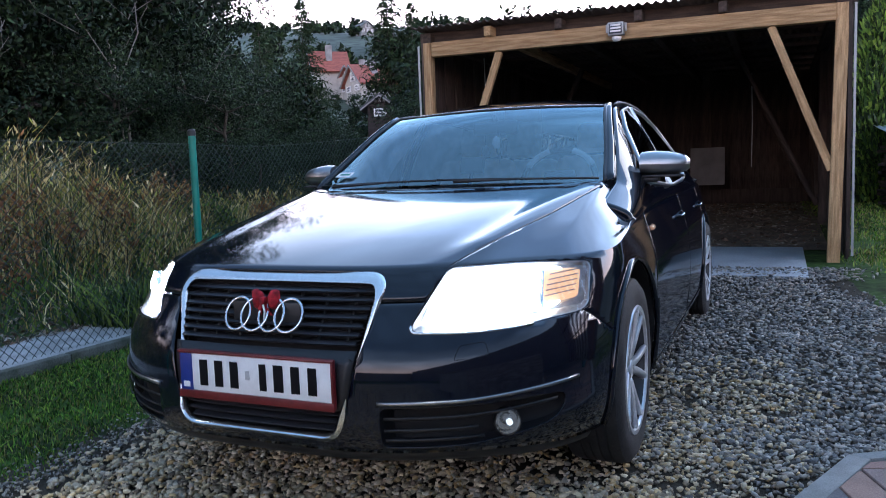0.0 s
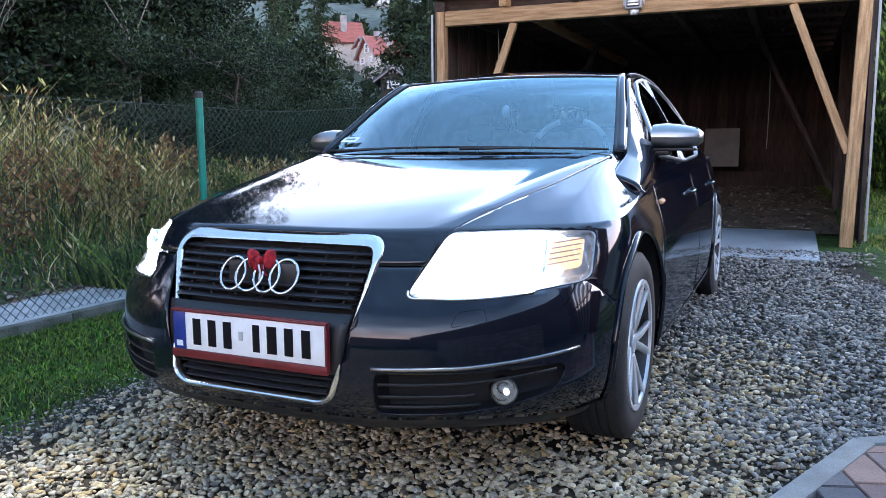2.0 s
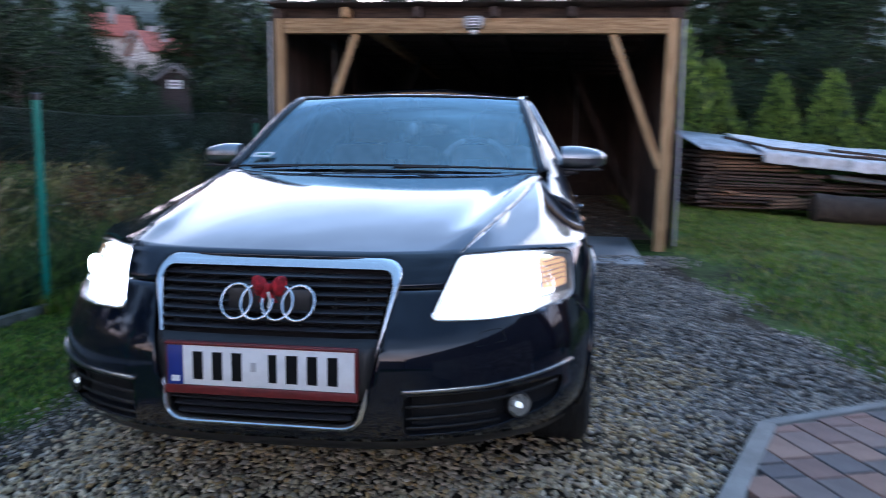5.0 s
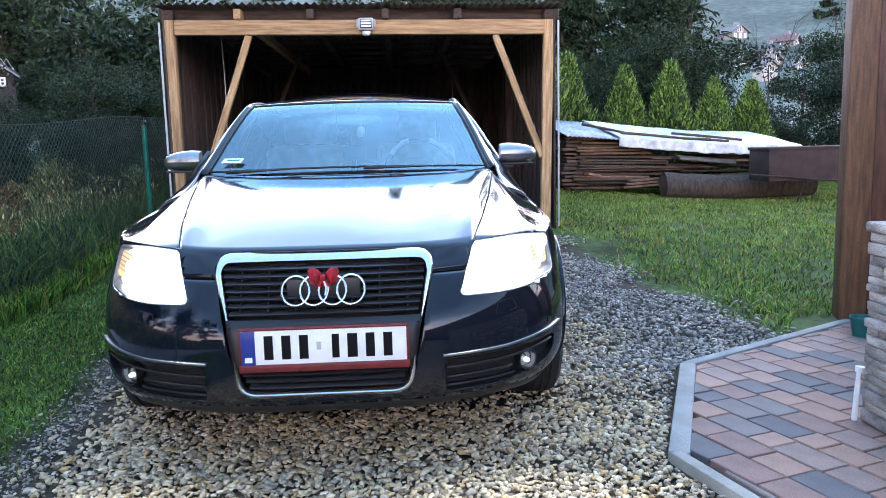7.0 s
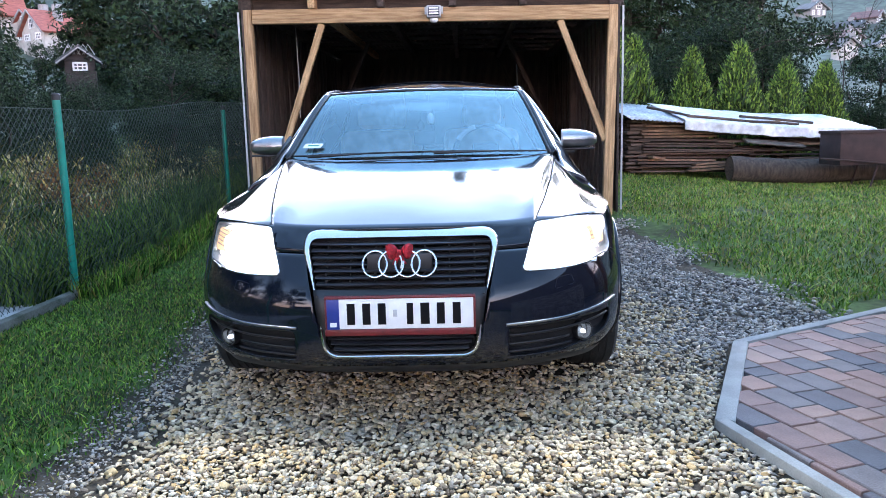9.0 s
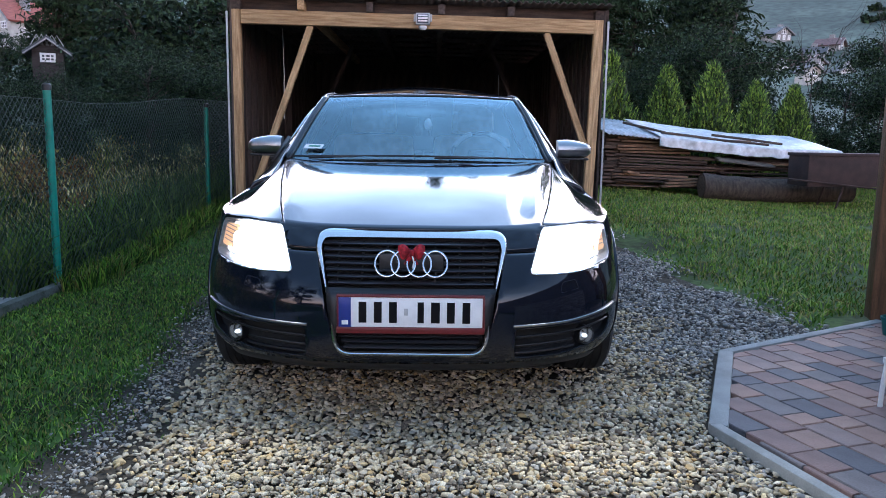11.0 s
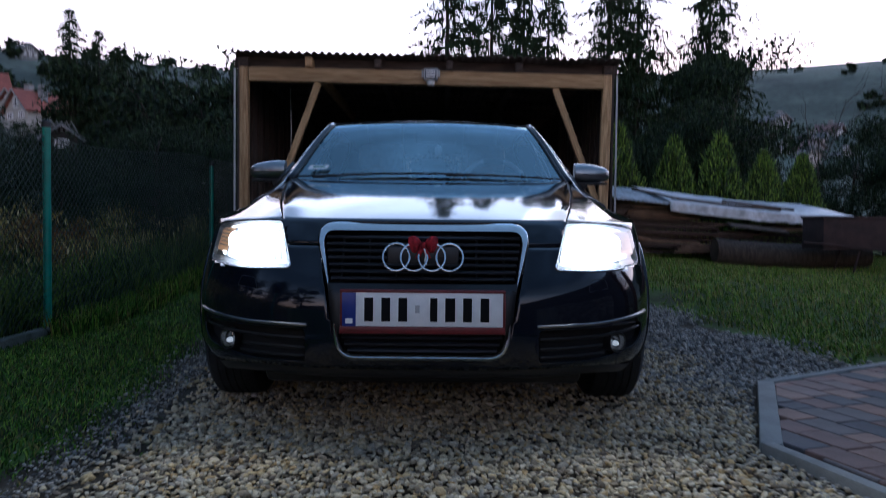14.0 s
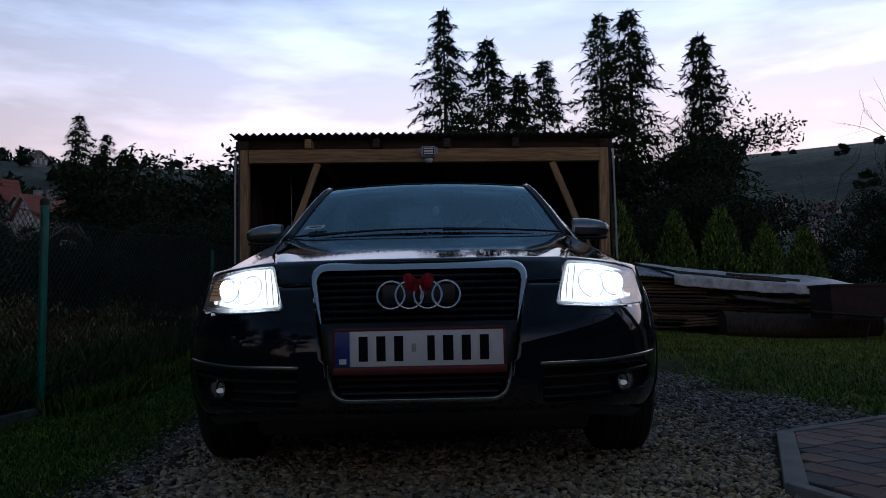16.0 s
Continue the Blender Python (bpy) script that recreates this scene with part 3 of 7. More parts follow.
def pebbles():
    """Loose rounded stones, heaped over the whole drive."""
    rng = np.random.default_rng(4)
    shapes = []
    for _ in range(14):
        bm = bmesh.new()
        bmesh.ops.create_icosphere(bm, subdivisions=2 if _ < 3 else 1, radius=1)
        cuts = [(rng.normal(size=3), rng.uniform(0.38, 0.70)) for _k in range(9)]
        off = rng.uniform(0, 50, 3)
        for v in bm.verts:
            v.co *= (1 + 0.5 * noise.noise(v.co * 1.1 + Vector(off))) * (1 if _ < 3 else rng.uniform(0.78, 1.3))
            for n_, d_ in cuts:
                n_ = Vector(n_).normalized()
                over = v.co.dot(n_) - d_
                if over > 0:
                    v.co -= n_ * over
        v = np.array([x.co[:] for x in bm.verts]) * np.array([1.0, rng.uniform(0.55, 0.9), rng.uniform(0.35, 0.62)])
        f = np.array([[q.index for q in p.verts] for p in bm.faces])
        bm.free()
        shapes.append((v, f))
    heaps = {False: ([], []), True: ([], [])}
    base = {False: 0, True: 0}

    def drop(count, y0, y1, size0, size1, kinds, verge=False):
        for _ in range(count):
            y = rng.uniform(y0, y1)
            a, b = float(LEFT_EDGE(y)), float(RIGHT_EDGE(y)) + 0.45 * noise.noise((3, y * 1.4, 0)) * min(1, max(0, y - 1.6))
            x = rng.uniform(a - 0.12, b + 0.15) if not verge else a - 0.02 - 0.11 * abs(rng.normal())
            soft = min(x - a, b - x)
            if not verge and soft < 0.15 and rng.uniform() > 0.12 + 5.0 * max(0, soft + 0.02):
                continue
            if pave_inside(x, y):
                continue
            v, f = shapes[rng.integers(*kinds)]
            s = rng.uniform(size0, size1) * rng.choice([0.75, 1, 1, 1.25])
            rz = rng.uniform(0, 2 * np.pi)
            rx = rng.normal(0, 0.5)
            c, d, ct, dt = np.cos(rz), np.sin(rz), np.cos(rx), np.sin(rx)
            w = v * s
            w = np.stack([w[:, 0], w[:, 1] * ct - w[:, 2] * dt, w[:, 1] * dt + w[:, 2] * ct], 1)
            w = np.stack([w[:, 0] * c - w[:, 1] * d, w[:, 0] * d + w[:, 1] * c, w[:, 2]], 1)
            w += np.array([x, y, float(ground_z(x, y)) + 0.002 + rng.uniform(0, 0.016)])
            grey = rng.uniform(-0.45, 0.45) + 0.5 * noise.noise((x * 1.3, y * 1.3, 11)) < max(x - 1.45 + 0.2 * min(y, 1.0), 0.45 * (y - 1.6))
            grey = grey or verge
            heaps[grey][0].append(w)
            heaps[grey][1].append(f + base[grey])
            base[grey] += len(v)
    drop(15000, -1.45, 0.7, 0.012, 0.022, (0, 9))
    drop(32000, -1.5, 1.6, 0.011, 0.020, (3, 14))
    drop(27000, -5.4, -1.4, 0.013, 0.025, (7, 14))
    drop(36000, 1.0, 5.4, 0.012, 0.024, (7, 14))
    drop(5500, -2.2, 4.5, 0.004, 0.012, (7, 14), True)
    for grey, (V, F) in heaps.items():
        ob = arrays_ob("gravel", np.concatenate(V), np.concatenate(F), STONES_GREY if grey else STONES)
        tagged(ob, "grey crushed stones along the driveway's edge" if grey else "pale cream gravel stones covering the driveway", "gravel", kind="stuff")


pebbles()


def blades(name, places, height, width, lean, mat, label, category, seed, bend=0.5):
    """Grass: each blade a bent strip of two quads."""
    rng = np.random.default_rng(seed)
    n = len(places)
    h = height * rng.uniform(0.45, 1.15, n)
    if places.shape[1] > 3:
        h = h * places[:, 3]
    a = rng.uniform(0, 2 * np.pi, n)
    w = width * rng.uniform(0.6, 1.3, n)
    side = np.stack([np.cos(a), np.sin(a), np.zeros(n)], 1) * w[:, None] / 2
    b = rng.uniform(0, 2 * np.pi, n)
    le = np.abs(rng.normal(0, lean, n))
    way = np.stack([np.cos(b) * le, np.sin(b) * le, np.ones(n)], 1)
    p = places[:, :3]
    mid = p + way * (h * 0.55)[:, None]
    way2 = way * np.array([1 + 2 * bend, 1 + 2 * bend, 0.8])
    tip = mid + way2 * (h * 0.45)[:, None]
    v = np.stack([p - side, p + side, mid + side * 0.8, mid - side * 0.8, tip + side * 0.15, tip - side * 0.15], 1).reshape(-1, 3)
    i = np.arange(n)[:, None] * 6
    f = np.concatenate([i + np.array([0, 1, 2, 3]), i + np.array([3, 2, 4, 5])])
    return tagged(arrays_ob(name, v, f, mat), label, category, kind="stuff")


def lawn():
    rng = np.random.default_rng(8)
    n = 90000
    x, y = rng.uniform(-2.7, -0.85, n), rng.uniform(-2.2, 6.5, n)
    keep = rng.uniform(size=n) < np.clip((LEFT_EDGE(y) - 0.08 + 0.06 * np.sin(7 * y) - x) * 4.0, 0.02, 1) * np.where(y > 3.0, 0.6, 1.0)
    keep &= (y > 1.7) | (x > -2.6 + 0.05 * np.sin(9 * y))
    x, y = x[keep], y[keep]
    blades("lawn_grass", np.stack([x, y, ground_z(x, y) - 0.01], 1), 0.028, 0.0055, 0.75, BLADE, "short mown green grass beside the gravel", "grass", 1)
    n = 125000
    x, y = rng.uniform(1.7, 11, n), 1.6 + 14.5 * rng.uniform(0, 1, n) ** 1.35
    worn = np.array([noise.noise((a * 0.9, b * 0.9, 5)) for a, b in zip(x, y)])
    keep = rng.uniform(size=n) < np.clip((x - RIGHT_EDGE(y) + 0.05 + 0.5 * worn) * 1.8, 0, 1) * np.clip(0.65 + 1.5 * worn + 0.12 * (y - 3), 0.06, 1)
    keep &= (y > 7) | (x < 5.5)
    keep &= ~((y < 2.15) & (x > 2.35 + 0.6 * (y - 1.6)))
    x, y = x[keep], y[keep]
    blades("lawn_grass", np.stack([x, y, ground_z(x, y) - 0.01], 1), 0.046, 0.011, 0.6, BLADE_DRY_LIT, "patchy green lawn with worn spots", "grass", 2)


lawn()


def plinth_grass():
    rng = np.random.default_rng(33)
    n = 5000
    x, y = -2.57 + 0.22 * rng.uniform(0, 1, n) ** 1.6, 2.6 + 7.5 * rng.uniform(0, 1, n)
    blades("verge_grass", np.stack([x, y, ground_z(x, y) - 0.01], 1), 0.17, 0.009, 0.5, BLADE, "longer unmown grass along the fence plinth", "grass", 3)


plinth_grass()

# ---- fence with its concrete plinth ----
FENCE_X = -2.63


def fence():
    f = thing("chain_link_fence", "green chain-link fence with steel posts on a concrete plinth", "fence")
    for y, lean in ((-1.0, 0), (2.76, 0.0), (6.52, 0.0), (10.3, 0.0)):
        z = float(ground_z(FENCE_X, y))
        bm = tube([(FENCE_X, y, z - 0.1), (FENCE_X, y, z + 1.43 - (0.15 if y > 5 else 0))], 0.027, 14)
        post = part("post", bm, FENCE_GREEN, f)
        t = z + 1.43 - (0.15 if y > 5 else 0)
        part("post_cap", add_lathe(bmesh.new(), [(0.0, 0.022), (0.02, 0.02), (0.031, 0.008), (0.031, -0.03), (0.028, -0.03)], 14, Matrix.Translation((FENCE_X, y, t))), PLASTIC, post)
    # woven mesh: two families of slanting wires
    bm = bmesh.new()
    y0, y1, h, pitch, r = -1.0, 10.3, 1.28, 0.062, 0.0026
    k = int((y1 - y0) / pitch) + int(h / pitch)
    for i in range(-int(h / pitch), k):
        for s in (1, -1):
            a, b = y0 + i * pitch, y0 + i * pitch + h
            za, zb = 0.06, h + 0.06
            lo, hi = max(a, y0), min(b, y1)
            if hi - lo < 0.05:
                continue
            zl, zh = za + (lo - a), za + (hi - a)
            if s < 0:
                zl, zh = h + 0.12 - zl, h + 0.12 - zh
            gl, gh = float(ground_z(FENCE_X, lo)), float(ground_z(FENCE_X, hi))
            add_tube(bm, [(FENCE_X + 0.003 * s, lo, zl + gl), (FENCE_X + 0.003 * s, hi, zh + gh)], r, 3, cap=False)
    part("wire_mesh", bm, WIRE, f, smooth=180)
    for h_ in (1.34, 0.7):
        ys = np.linspace(-1, 10.3, 50)
        part("tension_wire", tube([(FENCE_X, float(y), float(ground_z(FENCE_X, y)) + h_ - 0.012 * math.sin(math.pi * ((y + 1) % 3.76) / 3.76)) for y in ys], 0.002, 5, cap=False), WIRE, f)
    y = -1.0
    while y < 10:
        y1_ = y + 1.25
        bm = box(-0.035, 0.004, -0.2, 0.035, y1_ - y - 0.004, 0.05, 0.008)
        ob = part("plinth_board", bm, PLINTH, f, "mossy concrete plinth board with shade in its colour")
        z0, z1 = float(ground_z(FENCE_X, y)), float(ground_z(FENCE_X, y1_))
        ob.matrix_world = pose(FENCE_X + 0.05, y, z0, math.degrees(math.atan2(z1 - z0, 1.25)), 0, 0)
        y = y1_
    return f


fence()


def path_strip():
    rows = []
    for y in np.linspace(-4, 2.55, 60):
        wob = 0.05 * noise.noise((1, y * 1.5, 0))
        rows.append([(x + wob * k / 8, y, float(ground_z(x, y)) + 0.006 + 0.006 * noise.noise((x * 6, y * 4, 2))) for k, x in enumerate(np.linspace(-2.70, -3.42, 9))])
    ob = mesh_ob("path", add_grid(bmesh.new(), rows), CONCRETE, smooth=180)
    return tagged(ob, "pale worn concrete footpath behind the fence", "path", kind="structure")


path_strip()


def litter():
    """Dead leaves and stones on the foot of the bank."""
    rng = np.random.default_rng(77)
    n = 5200
    x, y = -3.35 - 1.0 * rng.uniform(0, 1, n) ** 1.3, rng.uniform(-2.5, 6, n)
    z = ground_z(x, y) - 0.008
    d = rng.normal(size=(n, 3)) * np.array([1, 1, 0.35])
    d /= np.linalg.norm(d, axis=1)[:, None]
    e = np.cross(d, rng.normal(size=(n, 3)) + np.array([0, 0, 2.0]))
    e /= np.linalg.norm(e, axis=1)[:, None]
    sz = rng.uniform(0.012, 0.04, n)[:, None]
    p = np.stack([x, y, z + 0.012], 1)
    v = np.stack([p - d * sz, p - e * sz * 0.6, p + d * sz, p + e * sz * 0.6], 1).reshape(-1, 3)
    ob = arrays_ob("leaf_litter", v, np.arange(n * 4).reshape(-1, 4), LITTER)
    tagged(ob, "pale dead leaves and chips at the foot of the bank", "leaf litter", kind="stuff")


litter()


def wild_grass():
    rng = np.random.default_rng(21)
    n = 40000
    x, y = -3.5 - 6.5 * rng.uniform(0, 1, n) ** 1.25, rng.uniform(-3, 13, n)
    near = np.clip((-3.45 - x) / 0.9, 0, 1)
    patch = np.array([noise.noise((a * 0.8, b * 0.8, 9)) for a, b in zip(x, y)])
    keep = (rng.uniform(size=n) < 0.12 + near) | (y > 3.6)
    x, y, near, patch = x[keep], y[keep], near[keep], patch[keep]
    fine = np.array([noise.noise((a * 2.6, b * 2.6, 3)) for a, b in zip(x, y)])
    tall = (0.25 + 0.75 * near) * np.clip(0.74 + 1.0 * patch + 0.7 * fine, 0.18, 1.35)
    tall = tall * (1 - 0.5 * smooth01((y - 3.6) / 2.6))
    place = np.stack([x, y, ground_z(x, y) - 0.02, tall], 1)
    dry = rng.uniform(size=len(x)) < 0.5 + 1.1 * patch
    blades("tall_grass", place[dry] * np.array([1, 1, 1, 1.0]), 0.86, 0.010, 0.42, REED, "tall dry straw-coloured grass behind the fence", "grass", 5, 0.9)
    blades("weeds", place[~dry] * np.array([1, 1, 1, 0.8]), 0.85, 0.02, 0.35, WEED, "rank green weeds between the dry grass", "weeds", 6, 0.9)
    # seed heads
    m = 5000
    k = rng.choice(np.flatnonzero(dry), m)
    p = place[k, :3] + np.stack([rng.normal(0, 0.12, m), rng.normal(0, 0.12, m), 0.86 * place[k, 3] * rng.uniform(0.75, 1.0, m)], 1)
    d = np.stack([rng.normal(0, 0.5, m), rng.normal(0, 0.5, m), np.ones(m)], 1) * rng.uniform(0.04, 0.10, m)[:, None]
    w = np.cross(d, rng.normal(size=(m, 3)))
    w = w / np.linalg.norm(w, axis=1)[:, None] * 0.012
    v = np.stack([p, p + d * 0.4 + w, p + d, p + d * 0.4 - w], 1).reshape(-1, 3)
    tagged(arrays_ob("seed_heads", v, np.arange(m * 4).reshape(-1, 4), REED), "pale feathery grass seed heads", "grass", kind="stuff")
    # low weeds against the fence where the path ends, and along the plinth
    n = 5000
    x, y = rng.uniform(-3.6, -2.68, n), 2.35 + 8 * rng.uniform(0, 1, n) ** 1.3
    blades("weeds", np.stack([x, y, ground_z(x, y) - 0.02, 0.5 + 0.5 * rng.uniform(0, 1, n)], 1), 0.48, 0.02, 0.4, WEED, "leafy weeds along the fence", "weeds", 7, 0.9)


wild_grass()


def bank_plants():
    """Leafy weeds and small bushes standing in clumps between the dry grass."""
    rng = np.random.default_rng(58)
    for mat, count, label, lo, hi in ((WEED, 34, "leafy green weeds standing in clumps on the bank", 0.35, 0.95), (RUSTLEAF, 26, "rust-brown withered weeds in clumps on the bank", 0.4, 1.05)):
        centres, radii = [], []
        for _ in range(count):
            x, y = -3.9 - 4.2 * rng.uniform(0, 1), rng.uniform(-2.5, 7.5)
            h = rng.uniform(lo, hi) * (0.55 + 0.45 * min(1, (-3.6 - x) / 1.2)) * (0.6 if y > 4.5 else 1.0)
            z = float(ground_z(x, y))
            for k in range(7):
                f = (k + 0.5) / 7
                centres.append((x + rng.normal(0, 0.10 + 0.06 * f), y + rng.normal(0, 0.12 + 0.08 * f), z + h * f))
                radii.append((0.10 + 0.12 * math.sin(math.pi * min(0.9, f + 0.15))) * (0.6 + 0.5 * h))
        n = 16000
        k = rng.integers(0, len(centres), n)
        d = rng.normal(size=(n, 3))
        d /= np.linalg.norm(d, axis=1)[:, None]
        c = np.array(centres)[k] + d * (np.array(radii)[k] * rng.uniform(0.2, 1.0, n) ** 0.5)[:, None]
        a = rng.normal(size=(n, 3)) + np.array([0, 0, 0.6])
        a /= np.linalg.norm(a, axis=1)[:, None]
        b = np.cross(a, rng.normal(size=(n, 3)))
        b /= np.linalg.norm(b, axis=1)[:, None]
        sz = rng.uniform(0.016, 0.042, n)[:, None]
        v = np.stack([c - a * sz, c + b * sz * 0.4, c + a * sz, c - b * sz * 0.4], 1).reshape(-1, 3)
        tagged(arrays_ob("weed_clumps", v, np.arange(n * 4).reshape(-1, 4), mat), label, "weeds", kind="stuff")


bank_plants()


# ---- carport ----
CX0, CX1, CY0, CY1 = -2.07, 1.87, 5.85, 11.9


def carport():
    c = thing("carport", "open timber carport with planed posts, board walls and a corrugated roof", "carport")

    def top(x):
        """Upper edge of the front beam, which sags a little to one side."""
        return 2.445 - 0.0125 * (x - CX0)

    def bar(name, a, b, w, d, mat, label="", bevel=0.006):
        """A squared timber from a to b, w wide and d deep."""
        a, b = Vector(a), Vector(b)
        ln = (b - a).length
        ob = part(name, box(-w / 2, -d / 2, 0, w / 2, d / 2, ln, bevel), mat, c, label)
        ob.matrix_world = Matrix.Translation(a) @ (b - a).to_track_quat("Z", "Y").to_matrix().to_4x4()
        return ob
    mid = (CY0 + CY1) / 2
    for x in (CX0, CX1):
        for y in (CY0, mid, CY1):
            lean = -0.05 if x > 0 and y == CY0 else 0.0
            # inner posts carry the carport's shade in their colour, front ones stay pale
            bar("post", (x + lean, y, float(ground_z(x, y)) - 0.05), (x, y, top(x) - (0.0 if y == CY0 else 0.02)), 0.088, 0.105, TIMBER if y == CY0 else SHADED_OLDWOOD)
    bar("beam", (CX0 + 0.054, CY0 - 0.005, top(CX0) - 0.075), (CX1 - 0.054, CY0 - 0.005, top(CX1) - 0.075), 0.10, 0.148, TIMBER)
    bar("brace", (CX0 + 0.06, CY0 + 0.0, 0.24), (-1.27, CY0, top(-1.27) - 0.150), 0.062, 0.07, TIMBER)
    bar("brace", (CX1 - 0.075, CY0 + 0.0, 0.96), (1.30, CY0, top(1.3) - 0.150), 0.062, 0.07, TIMBER)
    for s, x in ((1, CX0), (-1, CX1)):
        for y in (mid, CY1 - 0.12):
            bar("brace", (x + s * 0.06, y, 0.5), (x + s * 0.95, y, top(x) - 0.02), 0.08, 0.06, SHADED_OLDWOOD)
        bar("side_brace", (x, mid + 1.3, 0.5), (x, mid + 2.2, 2.3), 0.06, 0.08, SHADED_OLDWOOD)
        bar("purlin", (x, CY0 - 0.05, top(x) + 0.05), (x, CY1 + 0.1, top(x) + 0.05), 0.10, 0.10, SHADED_OLDWOOD)
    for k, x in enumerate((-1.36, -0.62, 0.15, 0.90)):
        # only the first rafter end is lit, the rest wear the shaded wood
        bar("rafter", (x, CY0 - 0.11, top(x) + 0.052), (x, CY1 + 0.1, top(x) + 0.052), 0.075, 0.10, TIMBER if k == 0 else SHADED_OLDWOOD)
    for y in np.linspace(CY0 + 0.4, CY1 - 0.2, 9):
        bar("batten", (CX0 - 0.05, y, top(CX0) + 0.116), (CX1 + 0.05, y, top(CX1) + 0.116), 0.03, 0.06, SHADED_OLDWOOD, bevel=0.002)
    bar("fascia_board", (CX0 - 0.12, CY0 + 0.065, top(CX0) + 0.06), (CX1 + 0.12, CY0 + 0.065, top(CX1) + 0.06), 0.025, 0.125, SHADED_OLDWOOD, "dark fascia board above the beam")
    n = 52 * 6
    rows = []
    for y in (CY0 - 0.16, CY1 + 0.3):
        rows.append([(x, y, top(x) + 0.147 + 0.014 * math.sin(2 * math.pi * k / 6)) for k, x in ((k, CX0 - 0.13 + (CX1 - CX0 + 0.26) * k / n) for k in range(n + 1))])
    thick(part("roof_sheet", add_grid(bmesh.new(), rows), SHEET, c, "dark corrugated roof sheet", 180), 0.006)
    for x in (CX0 - 0.066, CX1 + 0.066):
        y = CY0 - 0.05
        k = 0
        while y < CY1 - 0.05:
            z = float(ground_z(x, y))
            ob = part("wall_board", box(-0.011, 0.0, 0, 0.011, 0.165, top(x) - z + 0.08, 0.003), SHADED_OLDWOOD, c)
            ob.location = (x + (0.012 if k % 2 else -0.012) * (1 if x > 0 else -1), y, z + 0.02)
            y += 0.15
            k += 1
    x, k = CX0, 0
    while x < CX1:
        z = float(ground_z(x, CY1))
        ob = part("wall_board", box(0.0, -0.011, 0, 0.165, 0.011, top(x) - z + 0.12, 0.003), SHADED_OLDWOOD, c)
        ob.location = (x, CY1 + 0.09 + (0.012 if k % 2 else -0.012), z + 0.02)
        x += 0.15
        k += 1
    # added board that plugs the light leak under the back wall
    part("foot_board", box(CX0, CY1 + 0.055, 0.2, CX1, CY1 + 0.075, 0.62, 0.003), SHADED_OLDWOOD, c)
    part("edge_strip", box(CX0 - 0.105, CY0 - 0.06, 0.2, CX0 - 0.085, CY0 - 0.045, 2.42, 0.002), GREYPLASTIC, c, "pale edge strip")
    part("edge_strip", box(CX1 + 0.085, CY0 - 0.06, 0.2, CX1 + 0.105, CY0 - 0.045, 2.38, 0.002), GREYPLASTIC, c, "pale edge strip")
    for x, y, a, b in ((-1.72, 6.6, 1.3, 2.35), (-0.72, 9.4, 1.2, 1.75), (-0.66, 9.4, 1.2, 1.8), (1.05, 9.0, 1.0, 2.2)):
        part("hanging_cord", tube([(x, y, a), (x + 0.01, y, (a + b) / 2), (x, y, b)], 0.006, 5), GREYPLASTIC, c, "thin pale cord")
    return c


carport()


def floodlight():
    f = thing("floodlight", "small grey floodlight with motion sensor on the carport beam", "lamp", pose(-0.05, CY0 - 0.056, 2.355))
    part("bracket", box(-0.02, -0.03, -0.03, 0.02, 0.0, 0.06, 0.004), GREYPLASTIC, f)
    head = part("lamp_head", box(-0.075, -0.115, -0.055, 0.075, -0.03, 0.065, 0.008), GREYPLASTIC, f)
    part("glass_front", box(-0.06, -0.121, -0.04, 0.06, -0.1155, 0.05, 0.002), PANE, head)
    for k in range(3):
        part("led_bar", box(-0.05, -0.124, -0.028 + k * 0.028, 0.05, -0.1215, -0.012 + k * 0.028, 0.001), PLATE_WHITE, head)
    for s in (-1, 1):
        part("side_arm", box(s * 0.078, -0.08, -0.02, s * 0.098, -0.05, 0.055, 0.003), GREYPLASTIC, f)
    part("sensor", add_lathe(bmesh.new(), [(0.0, -0.025), (0.03, -0.02), (0.045, 0.0), (0.045, 0.02), (0.0, 0.02)], 16, Matrix.Translation((0, -0.06, -0.085))), PLATE_WHITE, f, "white motion sensor dome")


floodlight()


def slab():
    z = float(ground_z(0.5, 5.6))
    bm = box(CX0 + 0.2, 5.0, -0.12, 1.6, 6.7, 0.02, 0.012)
    for v in bm.verts:
        v.co.z += float(ground_z(0.5, v.co.y))
    ob = mesh_ob("concrete_slab", bm, SLAB, smooth=35)
    tagged(ob, "pale worn concrete slab at the carport entrance", "slab", kind="structure")


slab()


def carport_floor():
    rows = [[(x, y, float(ground_z(x, y)) + 0.005 + 0.01 * noise.noise((x * 3, y * 3, 1))) for x in np.linspace(CX0 + 0.03, CX1 - 0.03, 17)] for y in np.linspace(6.6, CY1 + 0.05, 25)]
    ob = mesh_ob("carport_floor", add_grid(bmesh.new(), rows, True), EARTH, smooth=180)
    tagged(ob, "trodden brown earth floor under the carport", "floor", kind="structure")


carport_floor()


